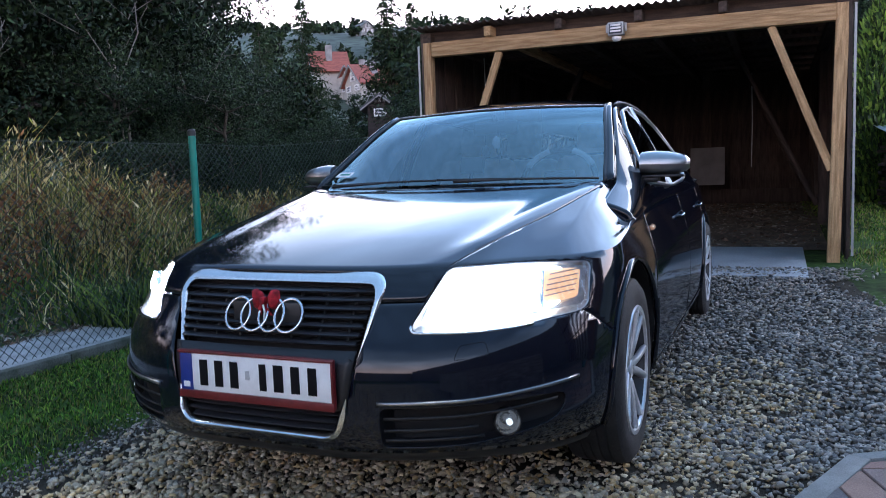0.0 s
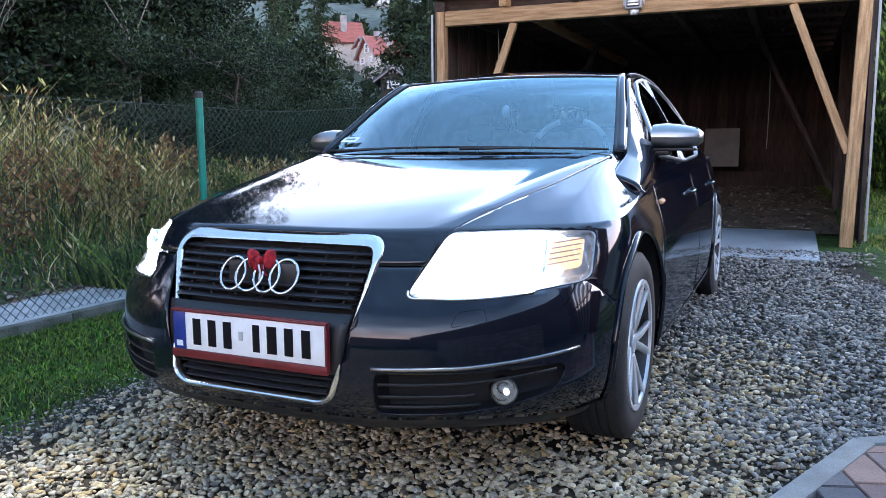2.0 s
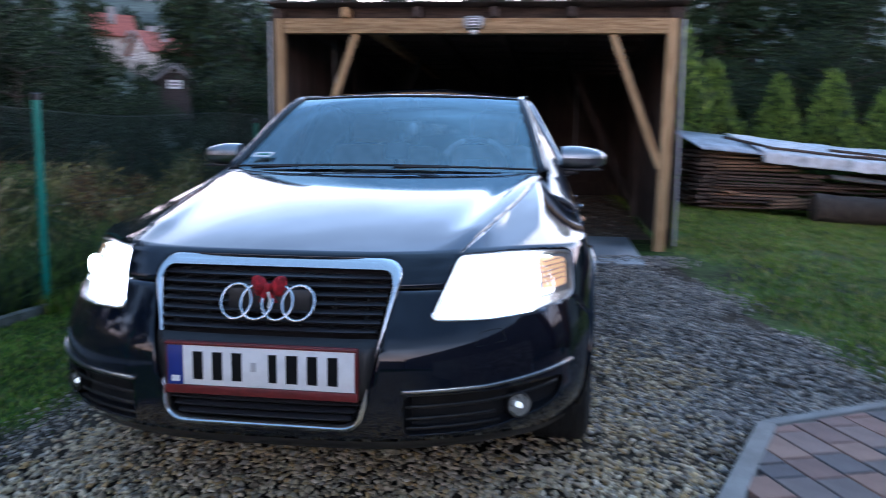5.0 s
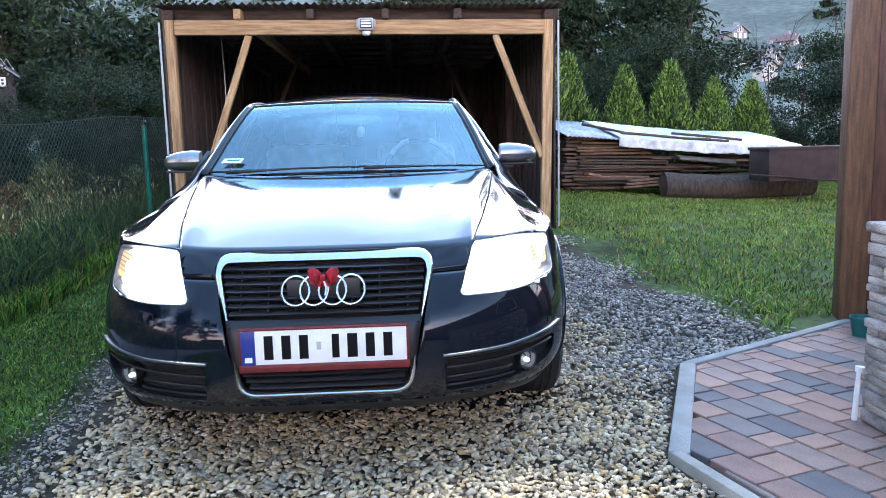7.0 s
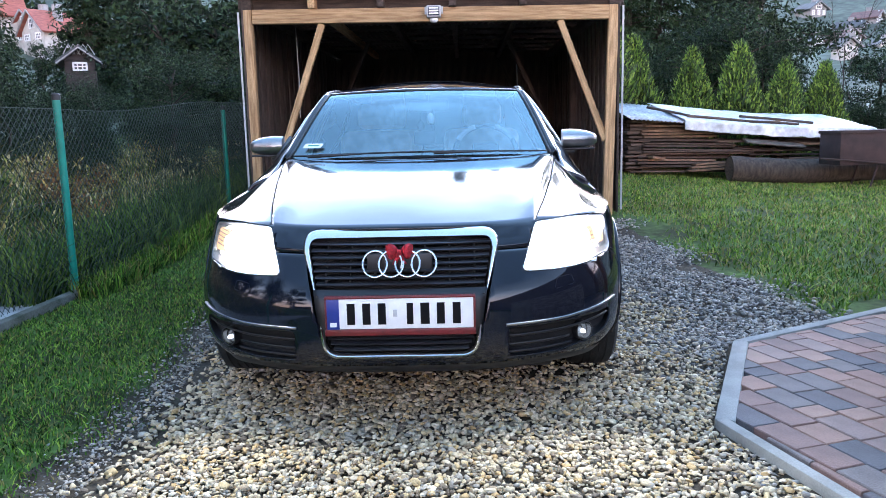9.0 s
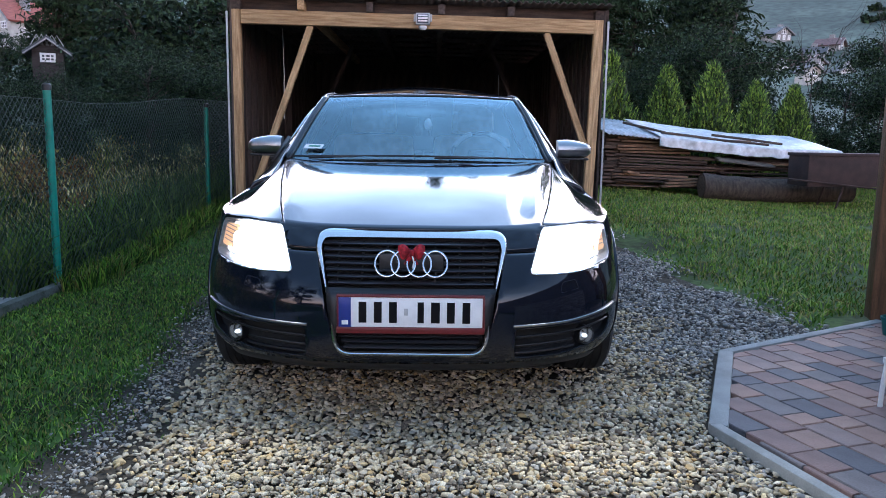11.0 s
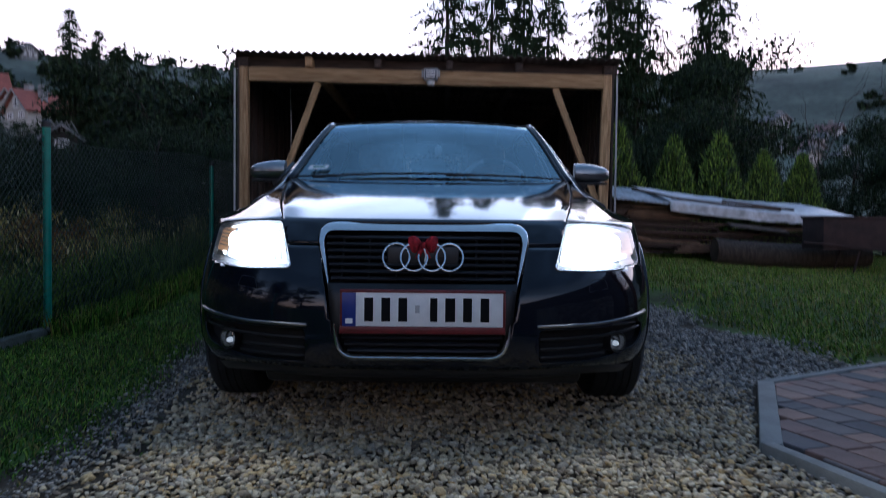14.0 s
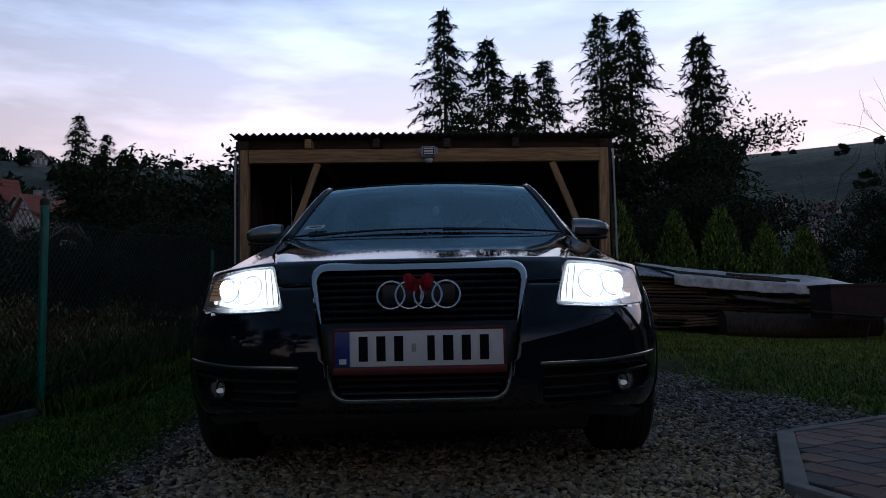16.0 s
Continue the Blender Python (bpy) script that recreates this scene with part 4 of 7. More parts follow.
def heap():
    """Loose chippings and earth on the carport's floor."""
    rng = np.random.default_rng(6)
    n = 4200
    x, y = rng.uniform(CX0 + 0.1, CX1 - 0.1, n), rng.uniform(6.6, 11.7, n)
    z = ground_z(x, y) - 0.01
    d = rng.normal(size=(n, 3)) * np.array([1, 1, 0.4])
    d /= np.linalg.norm(d, axis=1)[:, None]
    e = np.cross(d, rng.normal(size=(n, 3)) + np.array([0, 0, 2.0]))
    e /= np.linalg.norm(e, axis=1)[:, None]
    sz = rng.uniform(0.015, 0.05, n)[:, None]
    p = np.stack([x, y, z + 0.016], 1)
    v = np.stack([p - d * sz, p - e * sz * 0.5, p + d * sz, p + e * sz * 0.5], 1).reshape(-1, 3)
    tagged(arrays_ob("wood_chips", v, np.arange(n * 4).reshape(-1, 4), LITTER), "brown wood chips strewn on the carport floor", "wood chips", kind="stuff")


heap()


def grey_panel():
    ob = mesh_ob("panel", box(-0.26, -0.012, 0, 0.26, 0.012, 0.60, 0.004), PANEL_GREY, smooth=35)
    ob.matrix_world = pose(0.33, 11.2, 0.72, -6, 0, 0)
    tagged(ob, "plain grey board leaning in the carport", "board")


# ---- paved terrace ----
def terrace():
    t = thing("terrace", "paved terrace of mixed brown and grey clay pavers with a concrete kerb", "pavement", kind="structure")
    A, B, C, D = Vector((1.16, 0.12)), Vector((1.59, 1.16)), Vector((2.86, 1.90)), Vector((1.66, -1.62))
    base = bmesh.new()
    vs = [base.verts.new((p[0], p[1], 0.012)) for p in ((1.2, 0.12), (1.6, 1.1), (2.86, 1.85), (6, 2.1), (6, -4), (1.72, -1.62))]
    base.faces.new(vs[::-1])
    part("bed", base, SAND, t, smooth=180)

    def kerb(a, b, w=0.085):
        d = (b - a)
        n = max(1, round(d.length / 1.0))
        for k in range(n):
            p = a + d * (k / n)
            ln = d.length / n - 0.006
            ob = part("kerb_stone", box(0.003, -w, -0.15, ln, 0.0, 0.041, 0.008), KERB, t)
            ob.matrix_world = Matrix.Translation((p.x, p.y, 0)) @ Matrix.Rotation(math.atan2(d.y, d.x), 4, "Z")
    kerb(A, B, 0.075)
    kerb(B, C, 0.06)
    kerb(D, A, 0.05)
    outline = [(1.232, 0.125), (1.648, 1.10), (2.86, 1.815), (4.6, 2.0), (4.6, -3.2), (1.733, -1.60)]
    ang = math.radians(-71)
    u, v = Vector((math.cos(ang), math.sin(ang))), Vector((-math.sin(ang), math.cos(ang)))
    L, W, g = 0.19, 0.129, 0.007
    o = Vector((1.25, 0.1))
    rng = random.Random(5)
    for row in range(-14, 34):
        shift = (row % 2) * L * 0.5 + rng.uniform(-0.01, 0.01)
        lens = [0.11, 0.165, 0.165, 0.215, 0.215, 0.215]
        pos = -4.0 + shift
        while pos < 3.2:
            ln = rng.choice(lens)
            a0, a1, b0, b1 = pos + g / 2, pos + ln - g / 2, row * W + g / 2, (row + 1) * W - g / 2
            pos += ln
            quad = [o + u * a + v * b for a, b in ((a0, b0), (a1, b0), (a1, b1), (a0, b1))]
            c = o + u * (a0 + a1) / 2 + v * (b0 + b1) / 2
            if c.x > 3.3 or c.y < -1.2 or not any(inside(outline, q.x, q.y) for q in quad):
                continue
            poly = clip_poly([(q.x, q.y) for q in quad], outline)
            if len(poly) < 3 or abs(sum(p[0] * q[1] - q[0] * p[1] for p, q in zip(poly, poly[1:] + poly[:1]))) < 0.004:
                continue
            bm = bmesh.new()
            zt = 0.04 + rng.uniform(-0.0015, 0.0015)
            cx, cy = c.x, c.y
            lo = [bm.verts.new((p[0] - cx, p[1] - cy, -0.04)) for p in poly]
            mi = [bm.verts.new((p[0] - cx, p[1] - cy, -0.004)) for p in poly]
            inn = grown([(p[0] - cx, p[1] - cy) for p in poly], -0.004)
            hi = [bm.verts.new((p[0], p[1], 0.0)) for p in inn]
            m = len(poly)
            for k in range(m):
                bm.faces.new((lo[k], lo[(k + 1) % m], mi[(k + 1) % m], mi[k]))
                bm.faces.new((mi[k], mi[(k + 1) % m], hi[(k + 1) % m], hi[k]))
            bm.faces.new(hi)
            bmesh.ops.recalc_face_normals(bm, faces=bm.faces)
            ob = part("paver", bm, PAVER, t, smooth=None)
            ob.location = (cx, cy, zt)
    return t


def clip_poly(poly, outline):
    """The part of a convex polygon inside a convex outline."""
    area = sum(a[0] * b[1] - b[0] * a[1] for a, b in zip(outline, outline[1:] + outline[:1]))
    s = 1 if area > 0 else -1
    for p, q in zip(outline, outline[1:] + outline[:1]):
        out = []
        side = [s * ((q[0] - p[0]) * (c[1] - p[1]) - (q[1] - p[1]) * (c[0] - p[0])) for c in poly]
        for i, c in enumerate(poly):
            d, e = side[i], side[(i + 1) % len(poly)]
            if d >= 0:
                out.append(c)
            if d * e < 0:
                n = poly[(i + 1) % len(poly)]
                k = d / (d - e)
                out.append((c[0] + (n[0] - c[0]) * k, c[1] + (n[1] - c[1]) * k))
        poly = out
        if len(poly) < 3:
            return []
    return poly


grey_panel()


def closing_walls():
    """Plain unseen walls, added behind the camera and beside the terrace to block sky and darken reflections."""
    a = mesh_ob("unseen_wall_south", box(-14, -13.2, 0, 5.3, -12.9, 2.4), UNSEEN_WALL, smooth=None)
    tagged(a, "plain brown wall added out of view", "wall", kind="structure")
    b = mesh_ob("unseen_wall_east", box(5.0, -12.88, 0, 5.3, 2.2, 2.9), UNSEEN_WALL, smooth=None)
    tagged(b, "plain brown wall added out of view", "wall", kind="structure")


closing_walls()

# ---- the car ----
# outline of half the body seen from above, at bumper height, from the front middle to the back middle
OUT_X = [0, 0.20, 0.38, 0.55, 0.68, 0.79, 0.865, 0.905, 0.922, 0.928, 0.93, 0.925, 0.90, 0.85, 0.72, 0.40, 0]
OUT_Y = [0, 0.004, 0.03, 0.100, 0.195, 0.33, 0.49, 0.65, 0.93, 1.4, 2.4, 3.4, 4.1, 4.5, 4.77, 4.895, 4.91]
OUT_T = np.concatenate([[0], np.cumsum(np.hypot(np.diff(OUT_X), np.diff(OUT_Y)))])
out_x, out_y = spline(OUT_T, OUT_X), spline(OUT_T, OUT_Y)
IN_Z = [0.16, 0.20, 0.25, 0.29, 0.335, 0.45, 0.52, 0.58, 0.64, 0.70, 0.75, 0.79, 0.84, 0.95]
IN_FRONT = [0.16, 0.115, 0.062, 0.026, 0.004, 0.0, 0.006, 0.026, 0.058, 0.092, 0.128, 0.165, 0.21, 0.3]
IN_SIDE = [0.060, 0.035, 0.020, 0.015, 0.010, 0.0, 0.0, 0.002, 0.006, 0.013, 0.024, 0.036, 0.052, 0.085]
in_front, in_side = spline(IN_Z, IN_FRONT), spline(IN_Z, IN_SIDE)
rim_z = spline([0, 0.3, 0.65, 1.0, 1.5, 2.5, 3.5, 4.3, 4.92], [0.785, 0.788, 0.785, 0.825, 0.872, 0.895, 0.915, 0.925, 0.92])


def skin(t, z):
    """A point of the body's outer skin: t metres round the outline, z up."""
    t, z = np.asarray(t, float), np.asarray(z, float)
    x, y = out_x(t), out_y(t)
    e = 0.01
    tx, ty = out_x(np.minimum(t + e, OUT_T[-1])) - out_x(np.maximum(t - e, 0)), out_y(np.minimum(t + e, OUT_T[-1])) - out_y(np.maximum(t - e, 0))
    ln = np.hypot(tx, ty)
    nx, ny = ty / ln, -tx / ln
    w = smooth01((y - 0.28) / 0.55)
    d = in_front(z) * (1 - w) + in_side(z) * w
    nx = np.where(t < 0.02, 0, nx)
    return x - nx * d, y - ny * d, z + 0 * x


def t_of_y(y):
    ts = np.linspace(0, OUT_T[-1], 900)
    return float(np.interp(y, out_y(ts), ts))


def front_y(x, z):
    """How far back the front skin lies at (x, z)."""
    ts = np.linspace(0, 1.5, 300)
    X, Y, _ = skin(ts, np.full(300, z))
    return float(np.interp(abs(x), X, Y))


def side_x(y, z):
    ts = np.linspace(0.5, OUT_T[-1] - 0.6, 900)
    X, Y, _ = skin(ts, np.full(900, z))
    return float(np.interp(y, Y, X))


def on_front(x, z, out=0.0):
    return (x, front_y(x, z) - out, z)


T_DOOR = t_of_y(1.5)
# lower edge of the windscreen and the side windows
belt_z = spline([1.3, 1.55, 2.2, 3.2, 4.35], [0.985, 0.995, 0.955, 0.965, 0.985])


def body_top(t, v):
    """Bonnet and wing tops: v 0 at the rim, 1 at the foot of the windscreen."""
    x0, y0, _ = skin(t, rim_z(out_y(t)))
    z0 = float(rim_z(out_y(t)))
    u = t / T_DOOR
    x1 = 0.84 * min(1.0, x0 / 0.895)
    y1 = 1.315 + 0.195 * (x1 / 0.84) ** 2
    z1 = 0.993 if x1 < 0.7 else 0.993 - 0.12 * ((x1 - 0.7) / 0.14)
    y1 = max(y1, y0 + 0.01)
    g = 1.22 * v - 0.22 * v * v
    x = x0 + (x1 - x0) * v
    y = y0 + (y1 - y0) * v
    z = z0 + (z1 - z0) * g
    # the bonnet's raised edge and the hollow beside it
    crest = 0.012 * math.exp(-((x - 0.50 - 0.17 * v) / 0.06) ** 2) * min(1, v * 6) * (1 - 0.4 * v)
    return x, y, z + crest


def hem_z(y):
    """Lower edge of the painted skin: it drops towards the corners of the bumper and again at the sills."""
    return 0.296 - 0.055 * float(smooth01((y - 0.06) / 0.45)) - 0.033 * float(smooth01((y - 0.75) / 0.3))


def car():
    c = thing("car", "dark blue-black executive saloon, headlamps on, parked on the gravel", "car")
    # lower skin, half
    ts = sorted(set(list(np.linspace(0, 1.45, 64)) + list(np.linspace(1.45, OUT_T[-1] - 1.2, 90)) + list(np.linspace(OUT_T[-1] - 1.2, OUT_T[-1], 30))))
    grid = []
    for t in ts:
        y = float(out_y(t))
        z0, z1 = hem_z(y), float(rim_z(y))
        zs = z0 + (z1 - z0) * np.linspace(0, 1, 30)
        X, Y, Z = skin(np.full(30, t), zs)
        grid.append(list(zip(X, Y, Z)))
    low = add_grid(bmesh.new(), grid, True)
    tops = [t for t in ts if t <= T_DOOR + 0.02]
    grid = [[body_top(t, v) for v in np.linspace(0, 1, 34)] for t in tops]
    top = add_grid(bmesh.new(), grid, True)
    for b in (low, top):
        bmesh.ops.remove_doubles(b, verts=b.verts, dist=1e-5)
    # the two halves of the bonnet meet at x = 0
    front = lambda p: p.y < 0.8
    flank = lambda p: p.x > 0.6 and 0.3 < p.y < 4.6

    # wheel arches
    for yc in (FRONT_AXLE, REAR_AXLE):
        arch = [(yc + ARCH * math.cos(a), ARCH_Z + ARCH * math.sin(a)) for a in np.linspace(-0.6, math.pi + 0.6, 30)]
        arch = arch + [(yc - 0.31, 0.0), (yc + 0.31, 0.0)]
        faces = cut(low, arch, 1, 2, flank)
        bmesh.ops.delete(low, geom=faces, context="FACES")
    # grille opening
    gr = [(p[0], p[1]) for p in GRILLE]
    faces = cut(low, grown(gr, 0.007), 0, 2, front)
    bmesh.ops.delete(low, geom=faces, context="FACES")
    # headlamps
    lamp_faces = cut(low, grown(LAMP, 0.006), 0, 2, front)
    bmesh.ops.delete(low, geom=lamp_faces, context="FACES")
    # air intake with fog lamp
    intake = cut(low, INTAKE, 0, 2, front)
    bmesh.ops.delete(low, geom=intake, context="FACES")
    # joint between bonnet nose and bumper
    nose = cut(low, [(-0.02, 0.702), (0.47, 0.702), (0.56, 0.86), (-0.02, 0.86)], 0, 2, front)
    nose_bm = split(low, nose)
    bmesh.ops.delete(low, geom=cut(low, [(-0.02, 0.697), (0.6, 0.697), (0.6, 0.702), (-0.02, 0.702)], 0, 2, front), context="FACES")
    # doors
    doors = []
    for poly in (DOOR_FRONT, DOOR_REAR):
        doors.append(split(low, cut(low, poly, 1, 2, flank)))
        ring = cut(low, grown(poly, 0.005), 1, 2, flank)
        bmesh.ops.delete(low, geom=ring, context="FACES")
    # bumper against wing: joint along a line in the side view
    bump = cut(low, [(-0.1, 0.1), (0.80, 0.1), (0.80, 0.548), (0.62, 0.548), (0.50, 0.63), (0.40, 0.72), (-0.1, 0.72)], 1, 2, lambda p: p.y < 0.9)
    bumper = split(low, bump)
    gap = cut(low, [(-0.1, 0.1), (0.83, 0.1), (0.83, 0.552), (0.62, 0.552), (0.50, 0.634), (0.40, 0.724), (-0.1, 0.724)], 1, 2, lambda p: p.y < 0.9)
    bmesh.ops.delete(low, geom=gap, context="FACES")
    # bonnet against wing
    hood_poly = [(-0.05, 0.0), (0.47, 0.12), (0.505, 0.27), (0.56, 0.50), (0.635, 0.90), (0.708, 1.375), (0.55, 1.31), (0.30, 1.262), (-0.05, 1.245)]
    hood = split(top, cut(top, hood_poly, 0, 1))
    bmesh.ops.delete(top, geom=cut(top, grown(hood_poly, 0.004), 0, 1), context="FACES")
    hood = joined(hood, nose_bm)

    def both(bm):
        return joined(bm, mirrored(bm))

    def weld(bm):
        bmesh.ops.remove_doubles(bm, verts=bm.verts, dist=2e-4)
        return bm
    bumper_ob = thick(part("bumper_front", weld(both(bumper)), PAINT, c, smooth=50), 0.004)
    hood_ob = thick(part("bonnet", weld(both(hood)), PAINT, c, smooth=50), 0.004)
    wings = weld(joined(low, top))
    for bm in (wings, mirrored(wings)):
        thick(part("body_side", bm, PAINT, c, smooth=50), 0.004)
    for d, poly in zip(doors, (DOOR_FRONT, DOOR_REAR)):
        for s, bm in ((1, d), (-1, mirrored(d))):
            ob = thick(part("door", bm, PAINT, c, smooth=50), 0.004)
            y = max(p[0] for p in poly) - 0.16
            x = side_x(y, 0.80) * s
            pts = [(x - s * 0.012, y - 0.10, 0.79), (x + s * 0.018, y - 0.085, 0.792), (x + s * 0.022, y, 0.796), (x + s * 0.018, y + 0.085, 0.800), (x - s * 0.012, y + 0.10, 0.802)]
            handle = part("door_handle", tube(pts, 0.010, 8), PAINT, ob, "body-coloured door handle", 180)
            part("handle_strip", tube([(px + s * 0.008, py, pz + 0.006) for px, py, pz in pts[1:4]], 0.004, 6), CHROME, handle, "thin chrome strip", 180)
    # side repeaters on the wings
    for s in (1, -1):
        x = side_x(1.47, 0.80)
        lens = part("side_repeater", tube([(s * (x - 0.004), 1.44, 0.80), (s * (x + 0.004), 1.455, 0.80), (s * (x + 0.004), 1.495, 0.803), (s * (x - 0.004), 1.51, 0.804)], 0.011, 8, flat=0.8), REPEATER, c, "small amber side repeater", 180)
    # sills
    for s in (1, -1):
        pts = [(s * 0.865, q, 0.222) for q in np.linspace(FRONT_AXLE + 0.42, REAR_AXLE - 0.42, 10)]
        part("sill", tube(pts, 0.036, 8), PAINT, c)
    greenhouse(c)
    grille(c)
    for s in (1, -1):
        headlamp(c, s)
        fog_intake(c, s)
        door_mirror(c, s)
        arch_liner(c, s)
    plate(c)
    wheels(c)
    cabin(c)
    # belly pan and cross panel
    part("underbody", box(-0.58, 0.30, 0.19, 0.58, 4.6, 0.30, 0.03), PLASTIC, c)
    part("engine_bay", box(-0.62, 0.32, 0.30, 0.62, 1.3, 0.70, 0.02), DARK, c)
    chin = []
    for t in np.linspace(0.0, t_of_y(0.56), 20):
        row = []
        zb = hem_z(float(out_y(t)))
        x, y, _ = skin(t, zb)
        n_ = Vector((x * 0.55, y - 0.9)).normalized()
        for up, d in ((0.016, 0.022), (0.002, 0.012), (-0.012, 0.016), (-0.034, 0.034), (-0.042, 0.12)):
            row.append((float(x) - n_.x * d, float(y) - n_.y * d, zb + up))
        chin.append(row)
    bm = add_grid(bmesh.new(), chin)
    part("chin_spoiler", joined(bm, mirrored(bm)), PLASTIC, c, "black plastic chin below the bumper", 50)
    return c


FRONT_AXLE, REAR_AXLE, AXLE_Z, ARCH, ARCH_Z = 0.968, 3.80, 0.335, 0.372, 0.358
GRILLE = rounded([(-0.266, 0.338), (0.266, 0.338), (0.362, 0.771), (-0.362, 0.771)], [0.05, 0.05, 0.065, 0.065], 7)
LAMP = rounded([(0.450, 0.629), (0.64, 0.620), (0.836, 0.636), (0.826, 0.762), (0.66, 0.780), (0.508, 0.779)], [0.018, 0.09, 0.022, 0.02, 0.08, 0.016], 5)
INTAKE = rounded([(0.385, 0.316), (0.60, 0.313), (0.80, 0.345), (0.815, 0.425), (0.70, 0.425), (0.385, 0.428)], [0.02, 0.05, 0.05, 0.03, 0.06, 0.02], 4)
DOOR_FRONT = [(1.42, 0.26), (2.52, 0.26), (2.56, 0.55), (2.56, 0.93), (1.40, 0.93), (1.36, 0.55)]
DOOR_REAR = [(2.58, 0.26), (3.38, 0.26), (3.46, 0.50), (3.62, 0.66), (3.62, 0.93), (2.58, 0.93)]


def arc(q):
    """The roof's side line: q 0 at the windscreen's foot, 1 at its top, 2 over the rear window, 3 at its foot."""
    y = float(np.interp(q, [0, 1, 2, 3], [1.50, 2.14, 3.42, 4.30]))
    x = float(ARC_X(q))
    z = float(ARC_Z(q))
    return x, y, z


ARC_X = spline([0, 0.5, 1, 1.5, 2, 2.5, 3], [0.742, 0.677, 0.610, 0.588, 0.580, 0.605, 0.66])
ARC_Z = spline([-0.2, 0, 0.5, 1, 1.5, 2, 2.5, 3], [0.93, 0.998, 1.192, 1.358, 1.396, 1.356, 1.20, 0.99])


def shell(q, u):
    """Windscreen, roof and rear window: u -1 to 1 across."""
    x, y, z = arc(q)
    dy = float(np.interp(q, [0, 1, 2, 3], [-0.26, -0.11, 0.10, 0.2]))
    dz = float(np.interp(q, [0, 1, 1.12, 1.3, 1.5, 2, 3], [-0.035, 0.012, 0.024, 0.046, 0.060, 0.045, 0.0]))
    k = 1 - u * u
    return x * u, y + dy * k, z + dz * k


def greenhouse(c):
    def sheet(q0, q1, u0, u1, nq, nu):
        return add_grid(bmesh.new(), [[shell(q, u) for u in np.linspace(u0, u1, nu)] for q in np.linspace(q0, q1, nq)], False)
    screen = part("windscreen", add_grid(bmesh.new(), [[shell(0.112 * (1 - u * u) * (1 - f) + f, u) for u in np.linspace(-0.945, 0.945, 25)] for f in np.linspace(-0.02, 1, 18)], False), WINDSHIELD, c, "tinted windscreen mirroring the sky", 180)
    screen.visible_shadow = False
    thick(part("roof", sheet(1.0, 2.0, -1, 1, 24, 25), PAINT, c, smooth=180), 0.01)
    rear = part("rear_window", sheet(2.0, 3.0, -0.97, 0.97, 12, 17), SIDEGLASS, c, smooth=180)
    # ceramic border of the windscreen
    for pts in ([shell(0.985, u) for u in np.linspace(-0.945, 0.945, 24)],):
        part("screen_seal", tube([(x, y - 0.002, z + 0.001) for x, y, z in pts], 0.004, 6), PLASTIC, c, smooth=180)
    for s in (1, -1):
        pts = [shell(q, s * 0.945) for q in np.linspace(0.0, 1.0, 14)]
        part("screen_seal", tube([(x, y - 0.004, z + 0.003) for x, y, z in pts], 0.008, 6), PLASTIC, c, smooth=180)
        rows = []
        for q in np.linspace(-0.02, 1.0, 14):
            row = []
            for k, u in enumerate((0.945, 0.955, 0.97, 0.985, 1.0)):
                x, y, z = shell(q, s * u)
                lift = (0.0, 0.010, 0.014, 0.012, 0.002)[k]
                row.append((x, y - lift * 0.6, z + lift))
            rows.append(row)
        thick(part("windscreen_pillar", add_grid(bmesh.new(), rows, s > 0), PAINT, c, "body-coloured windscreen pillar", 180), 0.003, 0)
    for s in (1, -1):
        part("roof_rail", tube([(s * arc(q)[0], arc(q)[1], arc(q)[2] + 0.004) for q in np.linspace(1.0, 2.4, 16)], 0.007, 6), PLASTIC, c, smooth=180)
    # sliding roof panel
    part("sunroof", add_grid(bmesh.new(), [[tuple(a + b for a, b in zip(shell(q, u), (0, 0, 0.005))) for u in np.linspace(-0.68, 0.68, 9)] for q in np.linspace(1.28, 1.62, 9)], False), PANE, c, "dark glass sliding roof", 180)
    # side of the cabin, with the windows cut into it
    n = 60
    grid = []
    for q in np.linspace(-0.6, 3.0, n):
        x1, y1, z1 = arc(max(q, 0))
        if q < 0:
            y1 = 1.5 + q * 0.5
            z1 = 0.998 + 0.14 * q
        zb = min(float(rim_z(y1)), z1)
        xb = side_x(y1, zb)
        row = []
        for v in np.linspace(0, 1, 16):
            bulge = 0.035 * math.sin(math.pi * v)
            sh = min(1, v / 0.12)
            x = xb + (x1 - xb) * (0.10 * sh + 0.90 * v if v > 0 else 0) + bulge
            row.append((x, y1, zb + (z1 - zb) * v))
        grid.append(row)
    side = add_grid(bmesh.new(), grid, True)
    lo = lambda y: float(belt_z(y))
    w1 = rounded([(1.80, lo(1.8) - 0.002), (2.57, lo(2.57)), (2.53, 1.372), (2.24, 1.335), (2.02, 1.235)], [0.03, 0.01, 0.02, 0.04, 0.05], 4)
    w2 = rounded([(2.64, lo(2.6)), (3.36, lo(3.3)), (3.56, 1.07), (3.34, 1.30), (3.10, 1.362), (2.60, 1.374)], [0.01, 0.04, 0.05, 0.05, 0.05, 0.02], 4)
    panes = []
    for w in (w1, w2):
        panes.append(split(side, cut(side, w, 1, 2)))
    for s in (1, -1):
        body = side.copy() if s > 0 else mirrored(side)
        thick(part("cabin_side", body, PAINT, c, smooth=50), 0.02)
        for p, w in zip(panes, (w1, w2)):
            bm = p.copy() if s > 0 else mirrored(p)
            ob = part("side_window", bm, SIDEGLASS, c, smooth=180)
            loop = []
            for y, z in w:
                q = float(np.interp(y, [1.50, 2.14, 3.42, 4.30], [0, 1, 2, 3]))
                x1, y1, z1 = arc(q)
                zb = float(rim_z(y))
